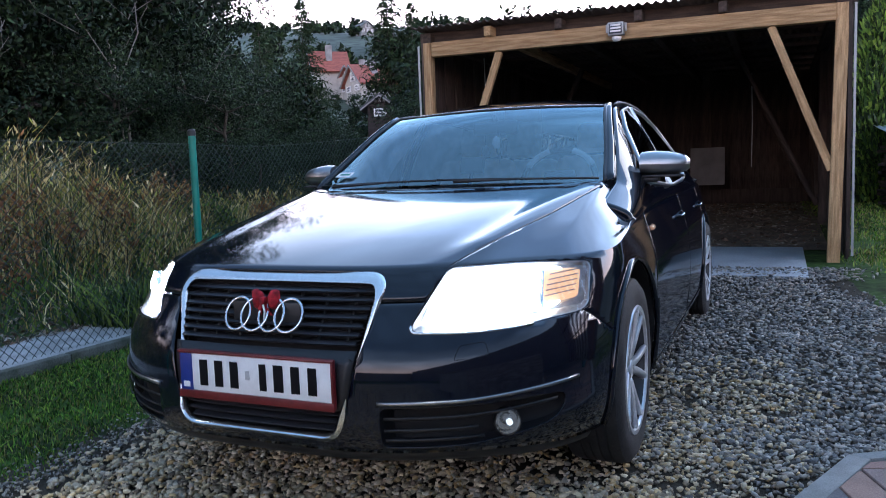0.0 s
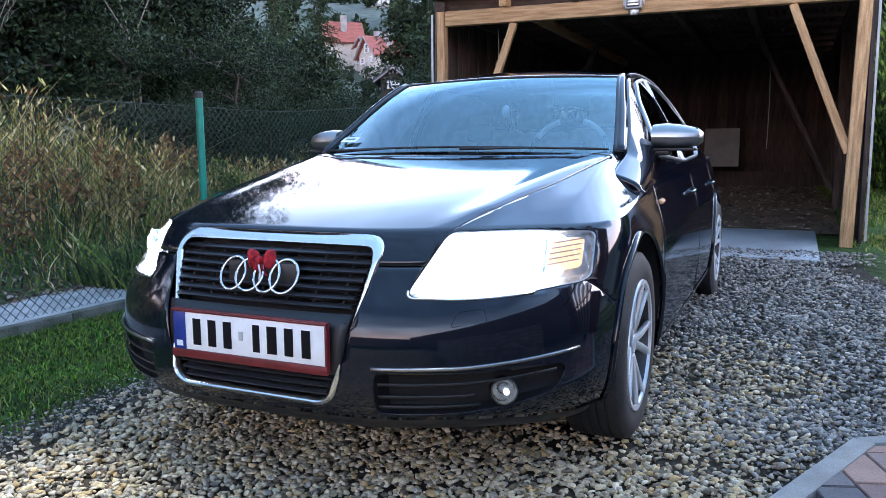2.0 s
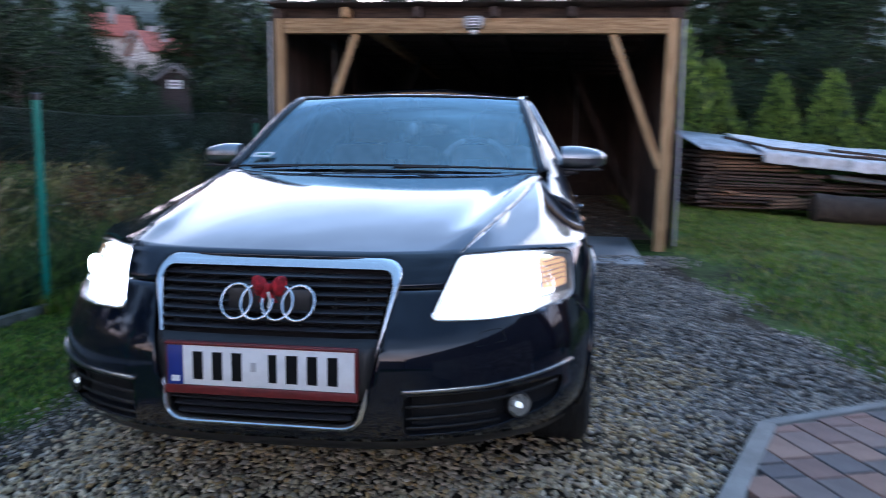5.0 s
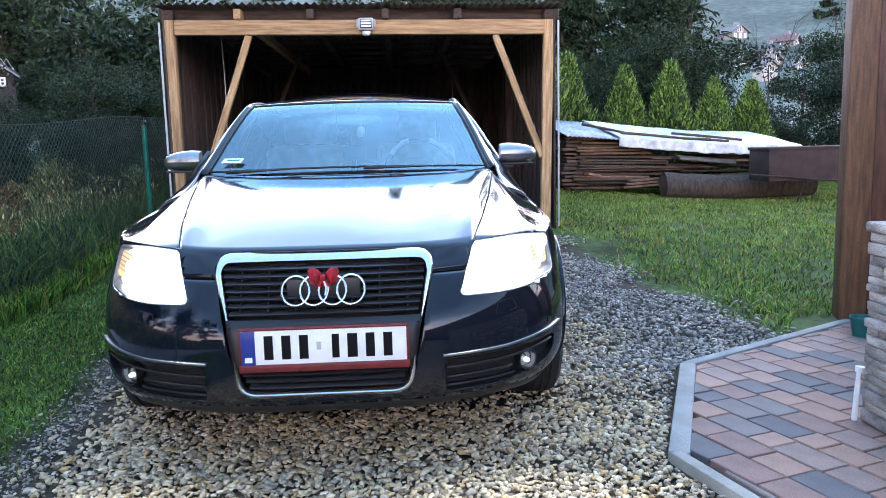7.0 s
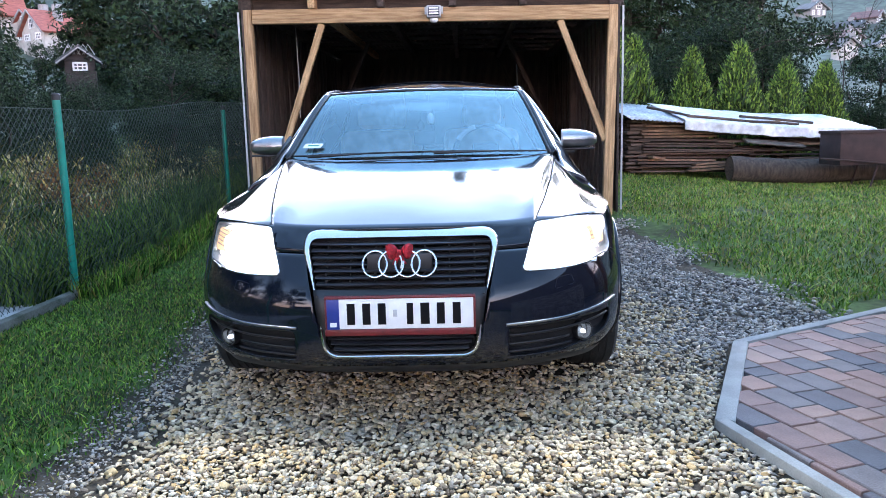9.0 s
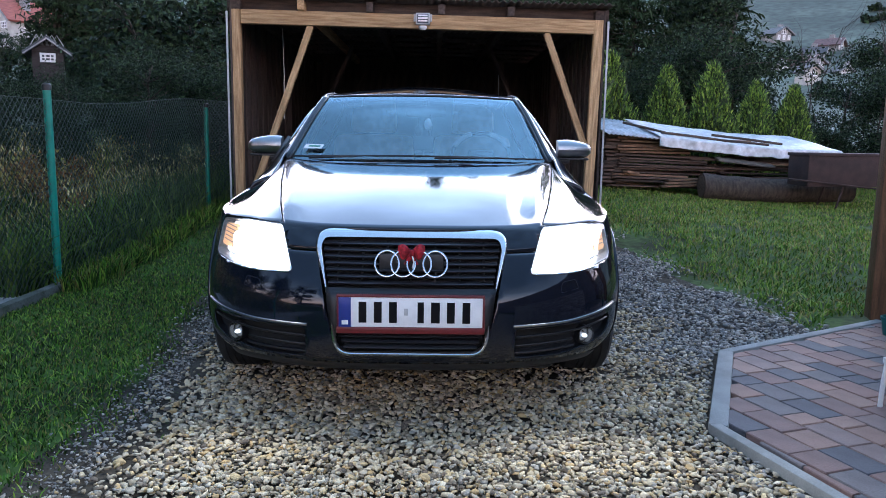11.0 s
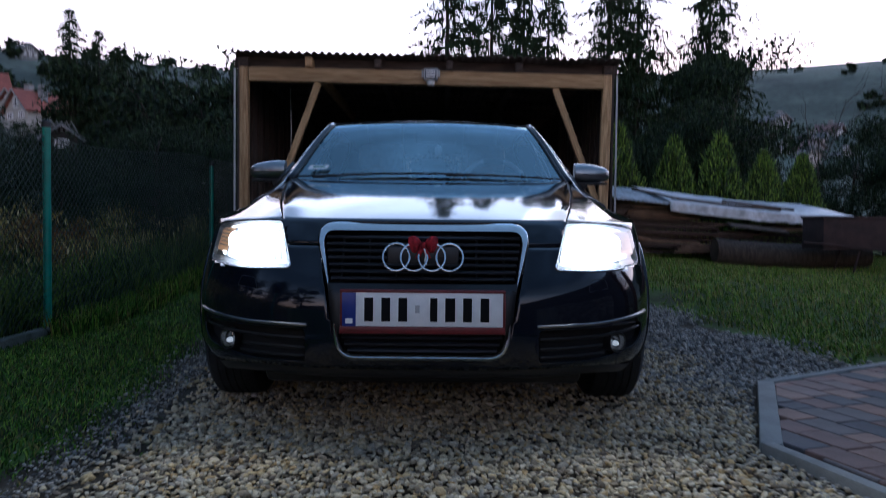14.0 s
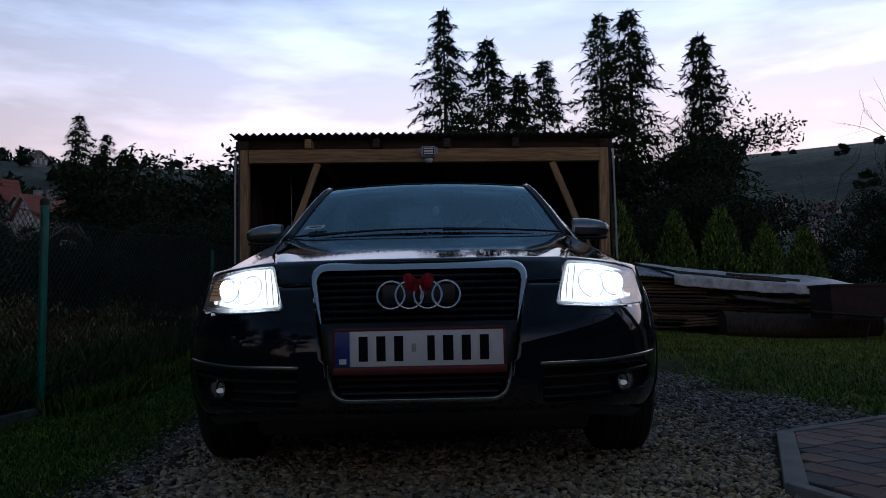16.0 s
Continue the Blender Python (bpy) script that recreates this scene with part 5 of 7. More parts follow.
                v = (z - zb) / (z1 - zb)
                x = side_x(y, zb) + (x1 - side_x(y, zb)) * (0.10 * min(1, v / 0.12) + 0.9 * v) + 0.035 * math.sin(math.pi * v)
                loop.append((s * (x + 0.004), y, z))
            part("window_trim", tube(loop, 0.009, 6, closed=True), SATIN, ob, "satin aluminium window surround", 180)
    side.free()
    # rear deck behind the cabin
    rows = []
    for u in np.linspace(-1, 1, 17):
        row = []
        for v in np.linspace(0, 1, 10):
            y = 4.2 + 0.71 * v
            t = t_of_y(min(y, 4.9))
            xs = side_x(min(y, 4.6), 0.92) if y < 4.6 else float(np.interp(y, [4.6, 4.75, 4.9], [side_x(4.6, 0.92), 0.66, 0.40]))
            row.append((xs * u, y - 0.02, 0.93 + 0.075 * (1 - u * u) ** 0.5 * (1 - 0.55 * v)))
        rows.append(row)
    thick(part("boot_lid", add_grid(bmesh.new(), rows, False), PAINT, c, smooth=180), 0.01)
    # scuttle, wipers
    rows = [[(x, 1.310 + 0.195 * (x / 0.84) ** 2 + d, 0.990 + h) for x in np.linspace(-0.70, 0.70, 21)] for d, h in ((0.0, -0.004), (0.03, -0.008), (0.12, -0.01))]
    part("scuttle", add_grid(bmesh.new(), rows, False), PLASTIC, c, smooth=180)
    for a, b in (((-0.66, 0.0), (0.03, 0.0)), ((0.0, 0.0), (0.66, 0.0))):
        pts = []
        for k in range(9):
            u = a[0] + (b[0] - a[0]) * k / 8
            q = 0.118 * (1 - (u / 0.72) ** 2) + 0.004
            x, y, z = shell(q, u / 0.72)
            pts.append((x, y - 0.012, z + 0.009))
        wip = part("wiper", tube(pts, 0.0048, 6), PLASTIC, c, smooth=180)
        part("wiper_arm", tube([(pts[1][0], pts[1][1] - 0.02, pts[1][2] - 0.008), (pts[3][0], pts[3][1] - 0.014, pts[3][2] - 0.004), pts[5]], [0.007, 0.005, 0.003], 6), PLASTIC, wip, smooth=180)
    # inspection sticker behind the glass
    x, y, z = shell(0.17, -0.80)
    st = part("windscreen_sticker", box(-0.055, -0.002, -0.02, 0.055, 0.0, 0.02), PLATE_WHITE, c, "small white sticker with a green border")
    st.matrix_world = Matrix.Translation((x, y - 0.012, z + 0.010)) @ pose(0, 0, 0, -58, 0, -20)
    part("sticker_bar", box(-0.03, -0.004, -0.006, 0.04, -0.0025, 0.006), FENCE_GREEN, st)
    # mirror inside
    im = part("inner_mirror", box(-0.12, -0.02, -0.035, 0.12, 0.02, 0.035, 0.015), CABIN, c)
    im.location = (0.03, 2.02, 1.275)
    part("mirror_foot", tube([(0.03, 2.02, 1.30), (0.03, 1.985, 1.345)], 0.014, 8), CABIN, c)


def grille(c):
    g = part("grille", bmesh.new(), CHROME, c, "single-frame grille with bright surround")
    frame_pts = [on_front(x, z, 0.010) for x, z in grown(GRILLE, -0.002)]
    # surround: a flat band, broader at the top
    bm = bmesh.new()
    n = len(GRILLE)
    rings = []
    outer, mid, inner = grown(GRILLE, 0.011), grown(GRILLE, -0.004), grown(GRILLE, -0.016)
    for i in range(n):
        top = smooth01((GRILLE[i][1] - 0.68) / 0.08)
        k = 0.55 + 0.70 * float(top)
        o = (GRILLE[i][0] + (outer[i][0] - GRILLE[i][0]) * 0.75, GRILLE[i][1] + (outer[i][1] - GRILLE[i][1]) * 0.75)
        a = (GRILLE[i][0] + (mid[i][0] - GRILLE[i][0]) * k, GRILLE[i][1] + (mid[i][1] - GRILLE[i][1]) * k)
        b = (GRILLE[i][0] + (inner[i][0] - GRILLE[i][0]) * k, GRILLE[i][1] + (inner[i][1] - GRILLE[i][1]) * k)
        pts = [(o[0], front_y(*o) + 0.006, o[1]), (o[0] * 0.998, front_y(*o) - 0.008, o[1] - 0.001), (a[0], front_y(*a) - 0.013, a[1]), (b[0], front_y(*b) - 0.006, b[1]), (b[0], front_y(*b) + 0.03, b[1])]
        rings.append([bm.verts.new(p) for p in pts])
    for i in range(n):
        r0, r1 = rings[i], rings[(i + 1) % n]
        for k in range(4):
            bm.faces.new((r0[k], r0[k + 1], r1[k + 1], r1[k]))
    bmesh.ops.recalc_face_normals(bm, faces=bm.faces)
    part("chrome_surround", bm, SURROUND, g, "polished chrome surround", 60)
    # dark back plate
    bm = bmesh.new()
    pts = [bm.verts.new((x, front_y(x, z) + 0.055, z)) for x, z in grown(GRILLE, -0.004)]
    mid_ = bm.verts.new((0, 0.08, 0.55))
    for i in range(n):
        bm.faces.new((mid_, pts[i], pts[(i + 1) % n]))
    part("back_plate", bm, DARK, g)

    def half_width(z):
        return float(np.interp(z, [0.335, 0.40, 0.70, 0.762], [0.238, 0.268, 0.334, 0.340])) - 0.006

    def slat(z, h, mat=PLASTIC):
        w = half_width(z)
        bm_ = bmesh.new()
        rows = []
        for x in np.linspace(-w, w, 15):
            y = front_y(x, z)
            rows.append([(x, y + 0.040, z - h * 0.3), (x, y + 0.012, z - h / 2), (x, y + 0.006, z), (x, y + 0.016, z + h / 2), (x, y + 0.045, z + h * 0.5)])
        add_grid(bm_, rows)
        bmesh.ops.recalc_face_normals(bm_, faces=bm_.faces)
        return part("slat", bm_, SLAT, g, smooth=40)
    for k in range(7):
        slat(0.592 + k * 0.0225, 0.011)
    for k in range(3):
        slat(0.362 + k * 0.021, 0.011)
    # uprights between the slats
    for x in (-0.27, -0.18, -0.09, 0.0, 0.09, 0.18, 0.27):
        bm_ = tube([(x, front_y(x, z) + 0.028, z) for z in (0.585, 0.65, 0.735)], 0.0045, 6)
        part("upright", bm_, PLASTIC, g)
    # plain panel that carries the plate
    rows = []
    for x in np.linspace(-0.312, 0.312, 25):
        rows.append([(x * (0.93 + 0.07 * v), front_y(x, 0.42 + 0.155 * v) + 0.012, 0.415 + 0.160 * v) for v in np.linspace(0, 1, 5)])
    bm_ = add_grid(bmesh.new(), rows)
    thick(part("plate_panel", bm_, PLASTIC, g, smooth=180), 0.01)
    for s in (-1, 1):
        part("parking_sensor", add_lathe(bmesh.new(), [(0.0, 0.004), (0.010, 0.004), (0.012, 0.0), (0.012, -0.01)], 14, Matrix.Translation((s * 0.298, front_y(0.298, 0.545) + 0.010, 0.548)) @ pose(0, 0, 0, 90)), PLASTIC, g)
    # four rings
    for k in range(4):
        x = -0.0885 + 0.059 * k
        pts = [(x + 0.0443 * math.cos(a), front_y(x, 0.664) - 0.014 + (0.0025 if k % 2 else -0.0025) * math.cos(a) + 0.5 * (0.0443 * math.sin(a)), 0.664 + 0.0443 * math.sin(a)) for a in np.linspace(0, 2 * math.pi, 36, endpoint=False)]
        part("emblem_ring", tube(pts, 0.0044, 8, closed=True), CHROME, g, "chrome emblem ring", 180)
    part("emblem_base", box(-0.12, front_y(0, 0.664) + 0.0, 0.63, 0.12, front_y(0, 0.664) + 0.02, 0.70, 0.008), PLASTIC, g)


def plate(c):
    y = -0.006
    p = part("number_plate", box(-0.258, y - 0.004, 0.443, 0.262, y, 0.552, 0.001), PLATE_WHITE, c, "white number plate with dark bars in a red holder")
    h = part("plate_holder", add_box(add_box(add_box(add_box(bmesh.new(), -0.266, y, 0.422, 0.270, y + 0.010, 0.562, 0.003), -0.266, y - 0.008, 0.419, 0.270, y - 0.0005, 0.4425, 0.002), -0.266, y - 0.007, 0.5525, 0.270, y - 0.0005, 0.560, 0.002), 0.2625, y - 0.007, 0.4425, 0.270, y - 0.0005, 0.5525, 0.002), RED_PLASTIC, c, "glossy dark red plate holder")
    part("blue_band", box(-0.258, y - 0.006, 0.443, -0.214, y - 0.0042, 0.552, 0.0005), PLATE_BLUE, p)
    for x, w in ((-0.172, 0.044), (-0.117, 0.044), (-0.062, 0.044), (0.038, 0.036), (0.091, 0.05), (0.147, 0.044), (0.203, 0.044)):
        part("bar", box(x - w * 0.32, y - 0.0062, 0.459, x + w * 0.32, y - 0.0042, 0.536, 0.0005), INK, p)
    part("bar", box(-0.247, y - 0.0075, 0.452, -0.224, y - 0.0062, 0.468), PLATE_WHITE, p)
    part("seal", box(-0.022, y - 0.0062, 0.487, -0.008, y - 0.0042, 0.512, 0.0005), GREYPLASTIC, p)


def headlamp(c, s):
    h = part("headlamp", bmesh.new(), CHROME, c, "lit xenon headlamp with clear cover")

    def place(x, z, back=0.0):
        return (s * x, front_y(x, z) + back, z)

    def tri_fan(poly, back, mat, name, label="", inset=0.0, flip=False):
        poly = grown(poly, -inset)
        cx = sum(p[0] for p in poly) / len(poly)
        cz = sum(p[1] for p in poly) / len(poly)
        bm = bmesh.new()
        rings = []
        for k in (1.0, 0.75, 0.5, 0.25):
            rings.append([bm.verts.new(place(cx + (x - cx) * k, cz + (z - cz) * k, back)) for x, z in poly])
        for r0, r1 in zip(rings, rings[1:]):
            for i in range(len(poly)):
                bm.faces.new((r0[i], r0[(i + 1) % len(poly)], r1[(i + 1) % len(poly)], r1[i]))
        bm.faces.new(rings[-1])
        bmesh.ops.recalc_face_normals(bm, faces=bm.faces)
        bm.faces.ensure_lookup_table()
        if bm.faces[-1].normal.y > 0:
            bmesh.ops.reverse_faces(bm, faces=bm.faces)
        return part(name, bm, mat, h, label, 180)
    cover = tri_fan(LAMP, 0.001, LENS, "lamp_cover", "clear polycarbonate cover")
    cover.visible_shadow = False
    # walls of the housing
    bm = bmesh.new()
    o, i_ = grown(LAMP, 0.004), grown(LAMP, -0.012)
    n = len(LAMP)
    r = [(bm.verts.new(place(*o[k], 0.003)), bm.verts.new(place(*LAMP[k], 0.006)), bm.verts.new(place(*i_[k], 0.040))) for k in range(n)]
    for k in range(n):
        a, b = r[k], r[(k + 1) % n]
        for j in (0, 1):
            bm.faces.new((a[j], a[j + 1], b[j + 1], b[j]))
    part("housing", bm, LAMPBACK, h, "silver housing", 60)
    tri_fan(LAMP, 0.042, LAMPBACK, "reflector_back", "", 0.010)
    lit = rounded([(0.462, 0.637), (0.61, 0.630), (0.775, 0.655), (0.765, 0.756), (0.65, 0.772), (0.514, 0.770)], 0.016, 3)
    tri_fan(lit, 0.022, LIT, "lit_reflector", "brightly lit reflector")
    # ribs of the inner reflector and rings round the two lamps
    for x0 in (0.500, 0.520, 0.543):
        part("reflector_rib", tube([place(x0, 0.764, 0.017), place(x0 - 0.022, 0.70, 0.016), place(x0 - 0.034, 0.644, 0.017)], 0.0017, 5), LAMPBACK, h, smooth=180)
    for x0, z0, r0 in ((0.592, 0.698, 0.050), (0.682, 0.703, 0.046)):
        part("lamp_ring", tube([place(x0 + r0 * math.cos(a), z0 + r0 * math.sin(a), 0.016) for a in np.linspace(0, 2 * math.pi, 28, endpoint=False)], 0.0017, 5, closed=True), LAMPBACK, h, smooth=180)
    # bright lower edge of the lamp
    pts = [place(x, z, -0.003) for x, z in grown(LAMP, 0.007)]
    low_edge = [p for p, (x, z) in zip(pts, LAMP) if z < 0.645 and x < 0.80]
    part("lower_trim", tube(sorted(low_edge, key=lambda p: abs(p[0])), 0.0035, 6, cap=True), CHROME, h, "thin chrome strip under the lamp", 180)
    # projector bowls and the lamp discs in them
    for x, z, rr, mat in ((0.580, 0.695, 0.040, BEAM), (0.685, 0.703, 0.036, BEAM)):
        m = Matrix.Translation(place(x, z, 0.046)) @ pose(0, 0, 0, 90, 0, s * 28)
        part("bowl", add_lathe(bmesh.new(), [(rr, 0.03), (rr * 0.95, 0.01), (rr * 0.7, -0.012), (rr * 0.4, -0.018), (0.0001, -0.02)], 24, m), CHROME, h, smooth=180)
        part("lamp_disc", add_lathe(bmesh.new(), [(rr * 0.93, 0.008), (rr * 0.85, 0.014), (rr * 0.45, 0.022), (0.0001, 0.024)], 24, m), mat, h, "glowing white lamp", 180)
    # turn signal at the outer end
    sig = [(0.740, 0.664), (0.812, 0.668), (0.806, 0.748), (0.716, 0.756)]
    ts = tri_fan(rounded(sig, 0.012, 3), 0.014, AMBER, "turn_signal", "amber turn signal reflector")
    for k in range(5):
        z = 0.688 + 0.014 * k
        part("ridge", tube([place(x, z + 0.10 * (x - 0.78), 0.012) for x in (0.740, 0.775, 0.803)], 0.0022, 5), LAMPBACK, ts)
    for k in range(3):
        part("ridge", tube([place(0.732 - 0.18 * (z - 0.66) + 0.003 * k, z, 0.022 - 0.004 * k) for z in (0.650, 0.70, 0.752)], 0.004, 5), CHROME, h)


def fog_intake(c, s):
    k = part("air_intake", bmesh.new(), PLASTIC, c, "black lower air intake with fog lamp")

    def place(x, z, back=0.0):
        return (s * x, front_y(x, z) + back, z)
    n = len(INTAKE)
    bm = bmesh.new()
    i_ = grown(INTAKE, -0.01)
    r = [(bm.verts.new(place(*INTAKE[q], 0.0)), bm.verts.new(place(*i_[q], 0.06))) for q in range(n)]
    for q in range(n):
        a, b = r[q], r[(q + 1) % n]
        bm.faces.new((a[0], a[1], b[1], b[0]))
    part("surround", bm, PLASTIC, k)
    bm = bmesh.new()
    cx, cz = 0.6, 0.355
    ctr = bm.verts.new(place(cx, cz, 0.06))
    ring = [bm.verts.new(place(*p, 0.06)) for p in i_]
    for q in range(n):
        bm.faces.new((ctr, ring[q], ring[(q + 1) % n]))
    part("back_plate", bm, DARK, k)
    for z, x0, x1 in ((0.395, 0.39, 0.79), (0.362, 0.39, 0.62), (0.333, 0.39, 0.63)):
        part("slat", tube([place(x, z + 0.06 * max(0, x - 0.6), 0.012) for x in np.linspace(x0, x1, 10)], 0.0075, 6, flat=0.5), PLASTIC, k, smooth=180)
    # fog lamp
    x, z = 0.685, 0.365
    m = Matrix.Translation(place(x, z, 0.012)) @ pose(0, 0, 0, 90, 0, s * 30) @ Matrix.Scale(0.84, 4)
    part("fog_ring", add_lathe(bmesh.new(), [(0.045, -0.03), (0.045, 0.004), (0.042, 0.006), (0.040, 0.0)], 24, m), PLASTIC, k, smooth=40)
    part("fog_bowl", add_lathe(bmesh.new(), [(0.040, 0.002), (0.034, -0.018), (0.018, -0.032), (0.0001, -0.035)], 24, m), FOGBOWL, k, "dark chrome fog lamp bowl", 30)
    part("fog_bulb", add_lathe(bmesh.new(), [(0.0001, -0.004), (0.007, -0.006), (0.010, -0.014), (0.010, -0.028)], 14, m @ Matrix.Translation((0.010 * s, -0.008, 0))), PARKING, k, "small lit bulb", 180)
    gl = part("fog_glass", add_lathe(bmesh.new(), [(0.040, 0.003), (0.025, 0.007), (0.0001, 0.008)], 24, m), LENS, k, smooth=180)
    gl.visible_shadow = False
    # bright strip above
    pts = [place(xx, 0.440 + 0.012 * max(0, (xx - 0.6) / 0.2), -0.004) for xx in np.linspace(0.380, 0.835, 18)]
    part("chrome_strip", tube(pts, 0.0075, 8, flat=0.6), MIRROR_CAP, c, "satin chrome bumper strip", 180)
    # washer flap outline and bumper crease
    q = rounded([(0.565, 0.548), (0.645, 0.556), (0.632, 0.590), (0.575, 0.585)], 0.008, 3)
    part("washer_flap", tube([place(a, b, 0.0002) for a, b in q], 0.0012, 5, closed=True), DARK, c, smooth=180)


def door_mirror(c, s):
    d = part("door_mirror", bmesh.new(), PAINT, c, "door mirror with satin metal cap")
    bm = bmesh.new()
    rows = []
    for i in range(13):
        u = i / 12
        x = 0.80 + 0.205 * u
        hh = 0.060 * (1 - 0.50 * u ** 3) * (0.9 + 0.1 * min(1, u * 4))
        dd = 0.058 * (1 - 0.55 * u ** 3)
        if i == 12:
            hh, dd = hh * 0.72, dd * 0.7
        zc = 1.060 - 0.004 * u
        yc = 1.80 + 0.03 * u
        rows.append([(s * x, yc - dd * 1.25 * max(-0.12, math.cos(a)), zc + hh * (abs(math.sin(a)) ** 0.75) * (1 if math.sin(a) > 0 else -0.9)) for a in np.linspace(0, 2 * math.pi, 25)])
    add_grid(bm, rows)
    bm.faces.new([v for v in list(bm.verts)[:24]])
    bm.faces.new([v for v in list(bm.verts)[-25:-1]][::-1])
    bmesh.ops.recalc_face_normals(bm, faces=bm.faces)
    part("mirror_cap", bm, MIRROR_CAP, d, "satin aluminium mirror cap", 60)
    part("mirror_foot", box(0, -0.035, -0.012, 0.12, 0.035, 0.014, 0.008, Matrix.Translation((0.755 if s > 0 else -0.875, 1.80, 0.992)) @ Matrix.Rotation(0, 4, "Z")), PLASTIC, d)
    part("mirror_base_edge", box(0.80 * s, 1.755, 1.000, 0.985 * s, 1.835, 1.012, 0.005), PLASTIC, d)
    part("mirror_glass", box(0.82 * s, 1.806, 1.020, 0.985 * s, 1.812, 1.098, 0.002), PANE, d)
    tri = part("mirror_sail", bmesh.new(), PLASTIC, d)
    bm = bmesh.new()
    x0 = side_x(1.7, 0.9) - 0.045
    vs = [bm.verts.new((s * (x0 + dx), y, z)) for dx, y, z in ((0.0, 1.60, 0.965), (0.0, 1.84, 0.955), (-0.055, 1.84, 1.11))]
    bm.faces.new(vs)
    thick(part("sail_panel", bm, PLASTIC, d), 0.02)


def arch_liner(c, s):
    for yc in (FRONT_AXLE, REAR_AXLE):
        bm = bmesh.new()
        rows = []
        for a in np.linspace(-0.35, math.pi + 0.35, 24):
            y, z = yc + (ARCH + 0.004) * math.cos(a), ARCH_Z + (ARCH + 0.004) * math.sin(a)
            rows.append([(s * x, y, z) for x in (0.60, side_x(y, max(0.2, z)) - 0.012)])
        add_grid(bm, rows)
        pts = [rows[k][0] for k in range(len(rows))]
        wall = [bm.verts.new(p) for p in pts]
        bm.faces.new(wall)
        part("wheel_well", bm, DARK, c, smooth=180)
        # folded lip of the arch
        lip = [(s * (side_x(yc + ARCH * math.cos(a), max(0.2, ARCH_Z + ARCH * math.sin(a))) + 0.002), yc + ARCH * math.cos(a), ARCH_Z + ARCH * math.sin(a)) for a in np.linspace(-0.30, math.pi + 0.30, 30)]
        part("arch_lip", tube(lip, 0.010, 6), PAINT, c, smooth=180)


def wheels(c):
    def wheel_at(x, y, s, turn):
        w = new("wheel")
        w.parent = c
        w.matrix_world = pose(x, y, AXLE_Z, 0, 90 * s, 0) @ pose(0, 0, 0, 0, 0, turn)
        R, rim, half = 0.327, 0.222, 0.108
        prof = [(rim, -half * 0.9), (rim + 0.03, -half), (R - 0.03, -half * 0.98), (R - 0.006, -half * 0.82)]
        for g0 in (-0.045, -0.015, 0.015, 0.045):
            prof += [(R, g0 - 0.011), (R, g0 + 0.003), (R - 0.007, g0 + 0.005), (R - 0.007, g0 + 0.010), (R, g0 + 0.012)]
        prof += [(R - 0.006, half * 0.82), (R - 0.03, half * 0.98), (rim + 0.03, half), (rim, half * 0.9)]
        bm = add_lathe(bmesh.new(), prof, 48)
        part("tyre", bm, TYRE, w, smooth=40)
        # near-black barrel and brake disc stand in for shade behind the spokes
        part("barrel", add_lathe(bmesh.new(), [(rim - 0.014, half * 0.90), (rim - 0.020, half * 0.6), (rim - 0.032, 0.0), (rim - 0.022, -half * 0.9)], 40), BEZEL, w, "inner barrel of the rim, darkened as shade between the spokes", 60)
        bm = add_lathe(bmesh.new(), [(rim + 0.006, half * 0.93), (rim + 0.004, half * 0.99), (rim - 0.010, half * 0.98), (rim - 0.014, half * 0.88)], 48)
        # ten slim spokes in five pairs
        for k in range(5):
            for d in (-0.25, 0.25):
                a = 2 * math.pi * k / 5 + d
                b = 2 * math.pi * k / 5 + d * 0.55
                pts = [(0.045 * math.cos(b), 0.045 * math.sin(b), half * 0.62), (0.12 * math.cos(a * 0.5 + b * 0.5), 0.12 * math.sin(a * 0.5 + b * 0.5), half * 0.76), ((rim - 0.012) * math.cos(a), (rim - 0.012) * math.sin(a), half * 0.86)]
                add_tube(bm, pts, [0.021, 0.0165, 0.0165], 8, flat=0.8)
        add_lathe(bm, [(0.0001, half * 0.80), (0.03, half * 0.79), (0.034, half * 0.72), (0.065, half * 0.66), (0.07, half * 0.4)], 24)
        part("rim", bm, ALLOY, w, "silver ten-spoke alloy rim", 45)
        part("brake_disc", add_lathe(bmesh.new(), [(0.0001, 0.02), (0.15, 0.02), (0.15, 0.0), (0.0001, 0.0)], 32), BEZEL, w, smooth=30)
        return w
    for y in (FRONT_AXLE, REAR_AXLE):
        for s in (1, -1):
            wheel_at(s * (0.805 if y < 2 else 0.818), y, s, 12 if y < 2 else 40)


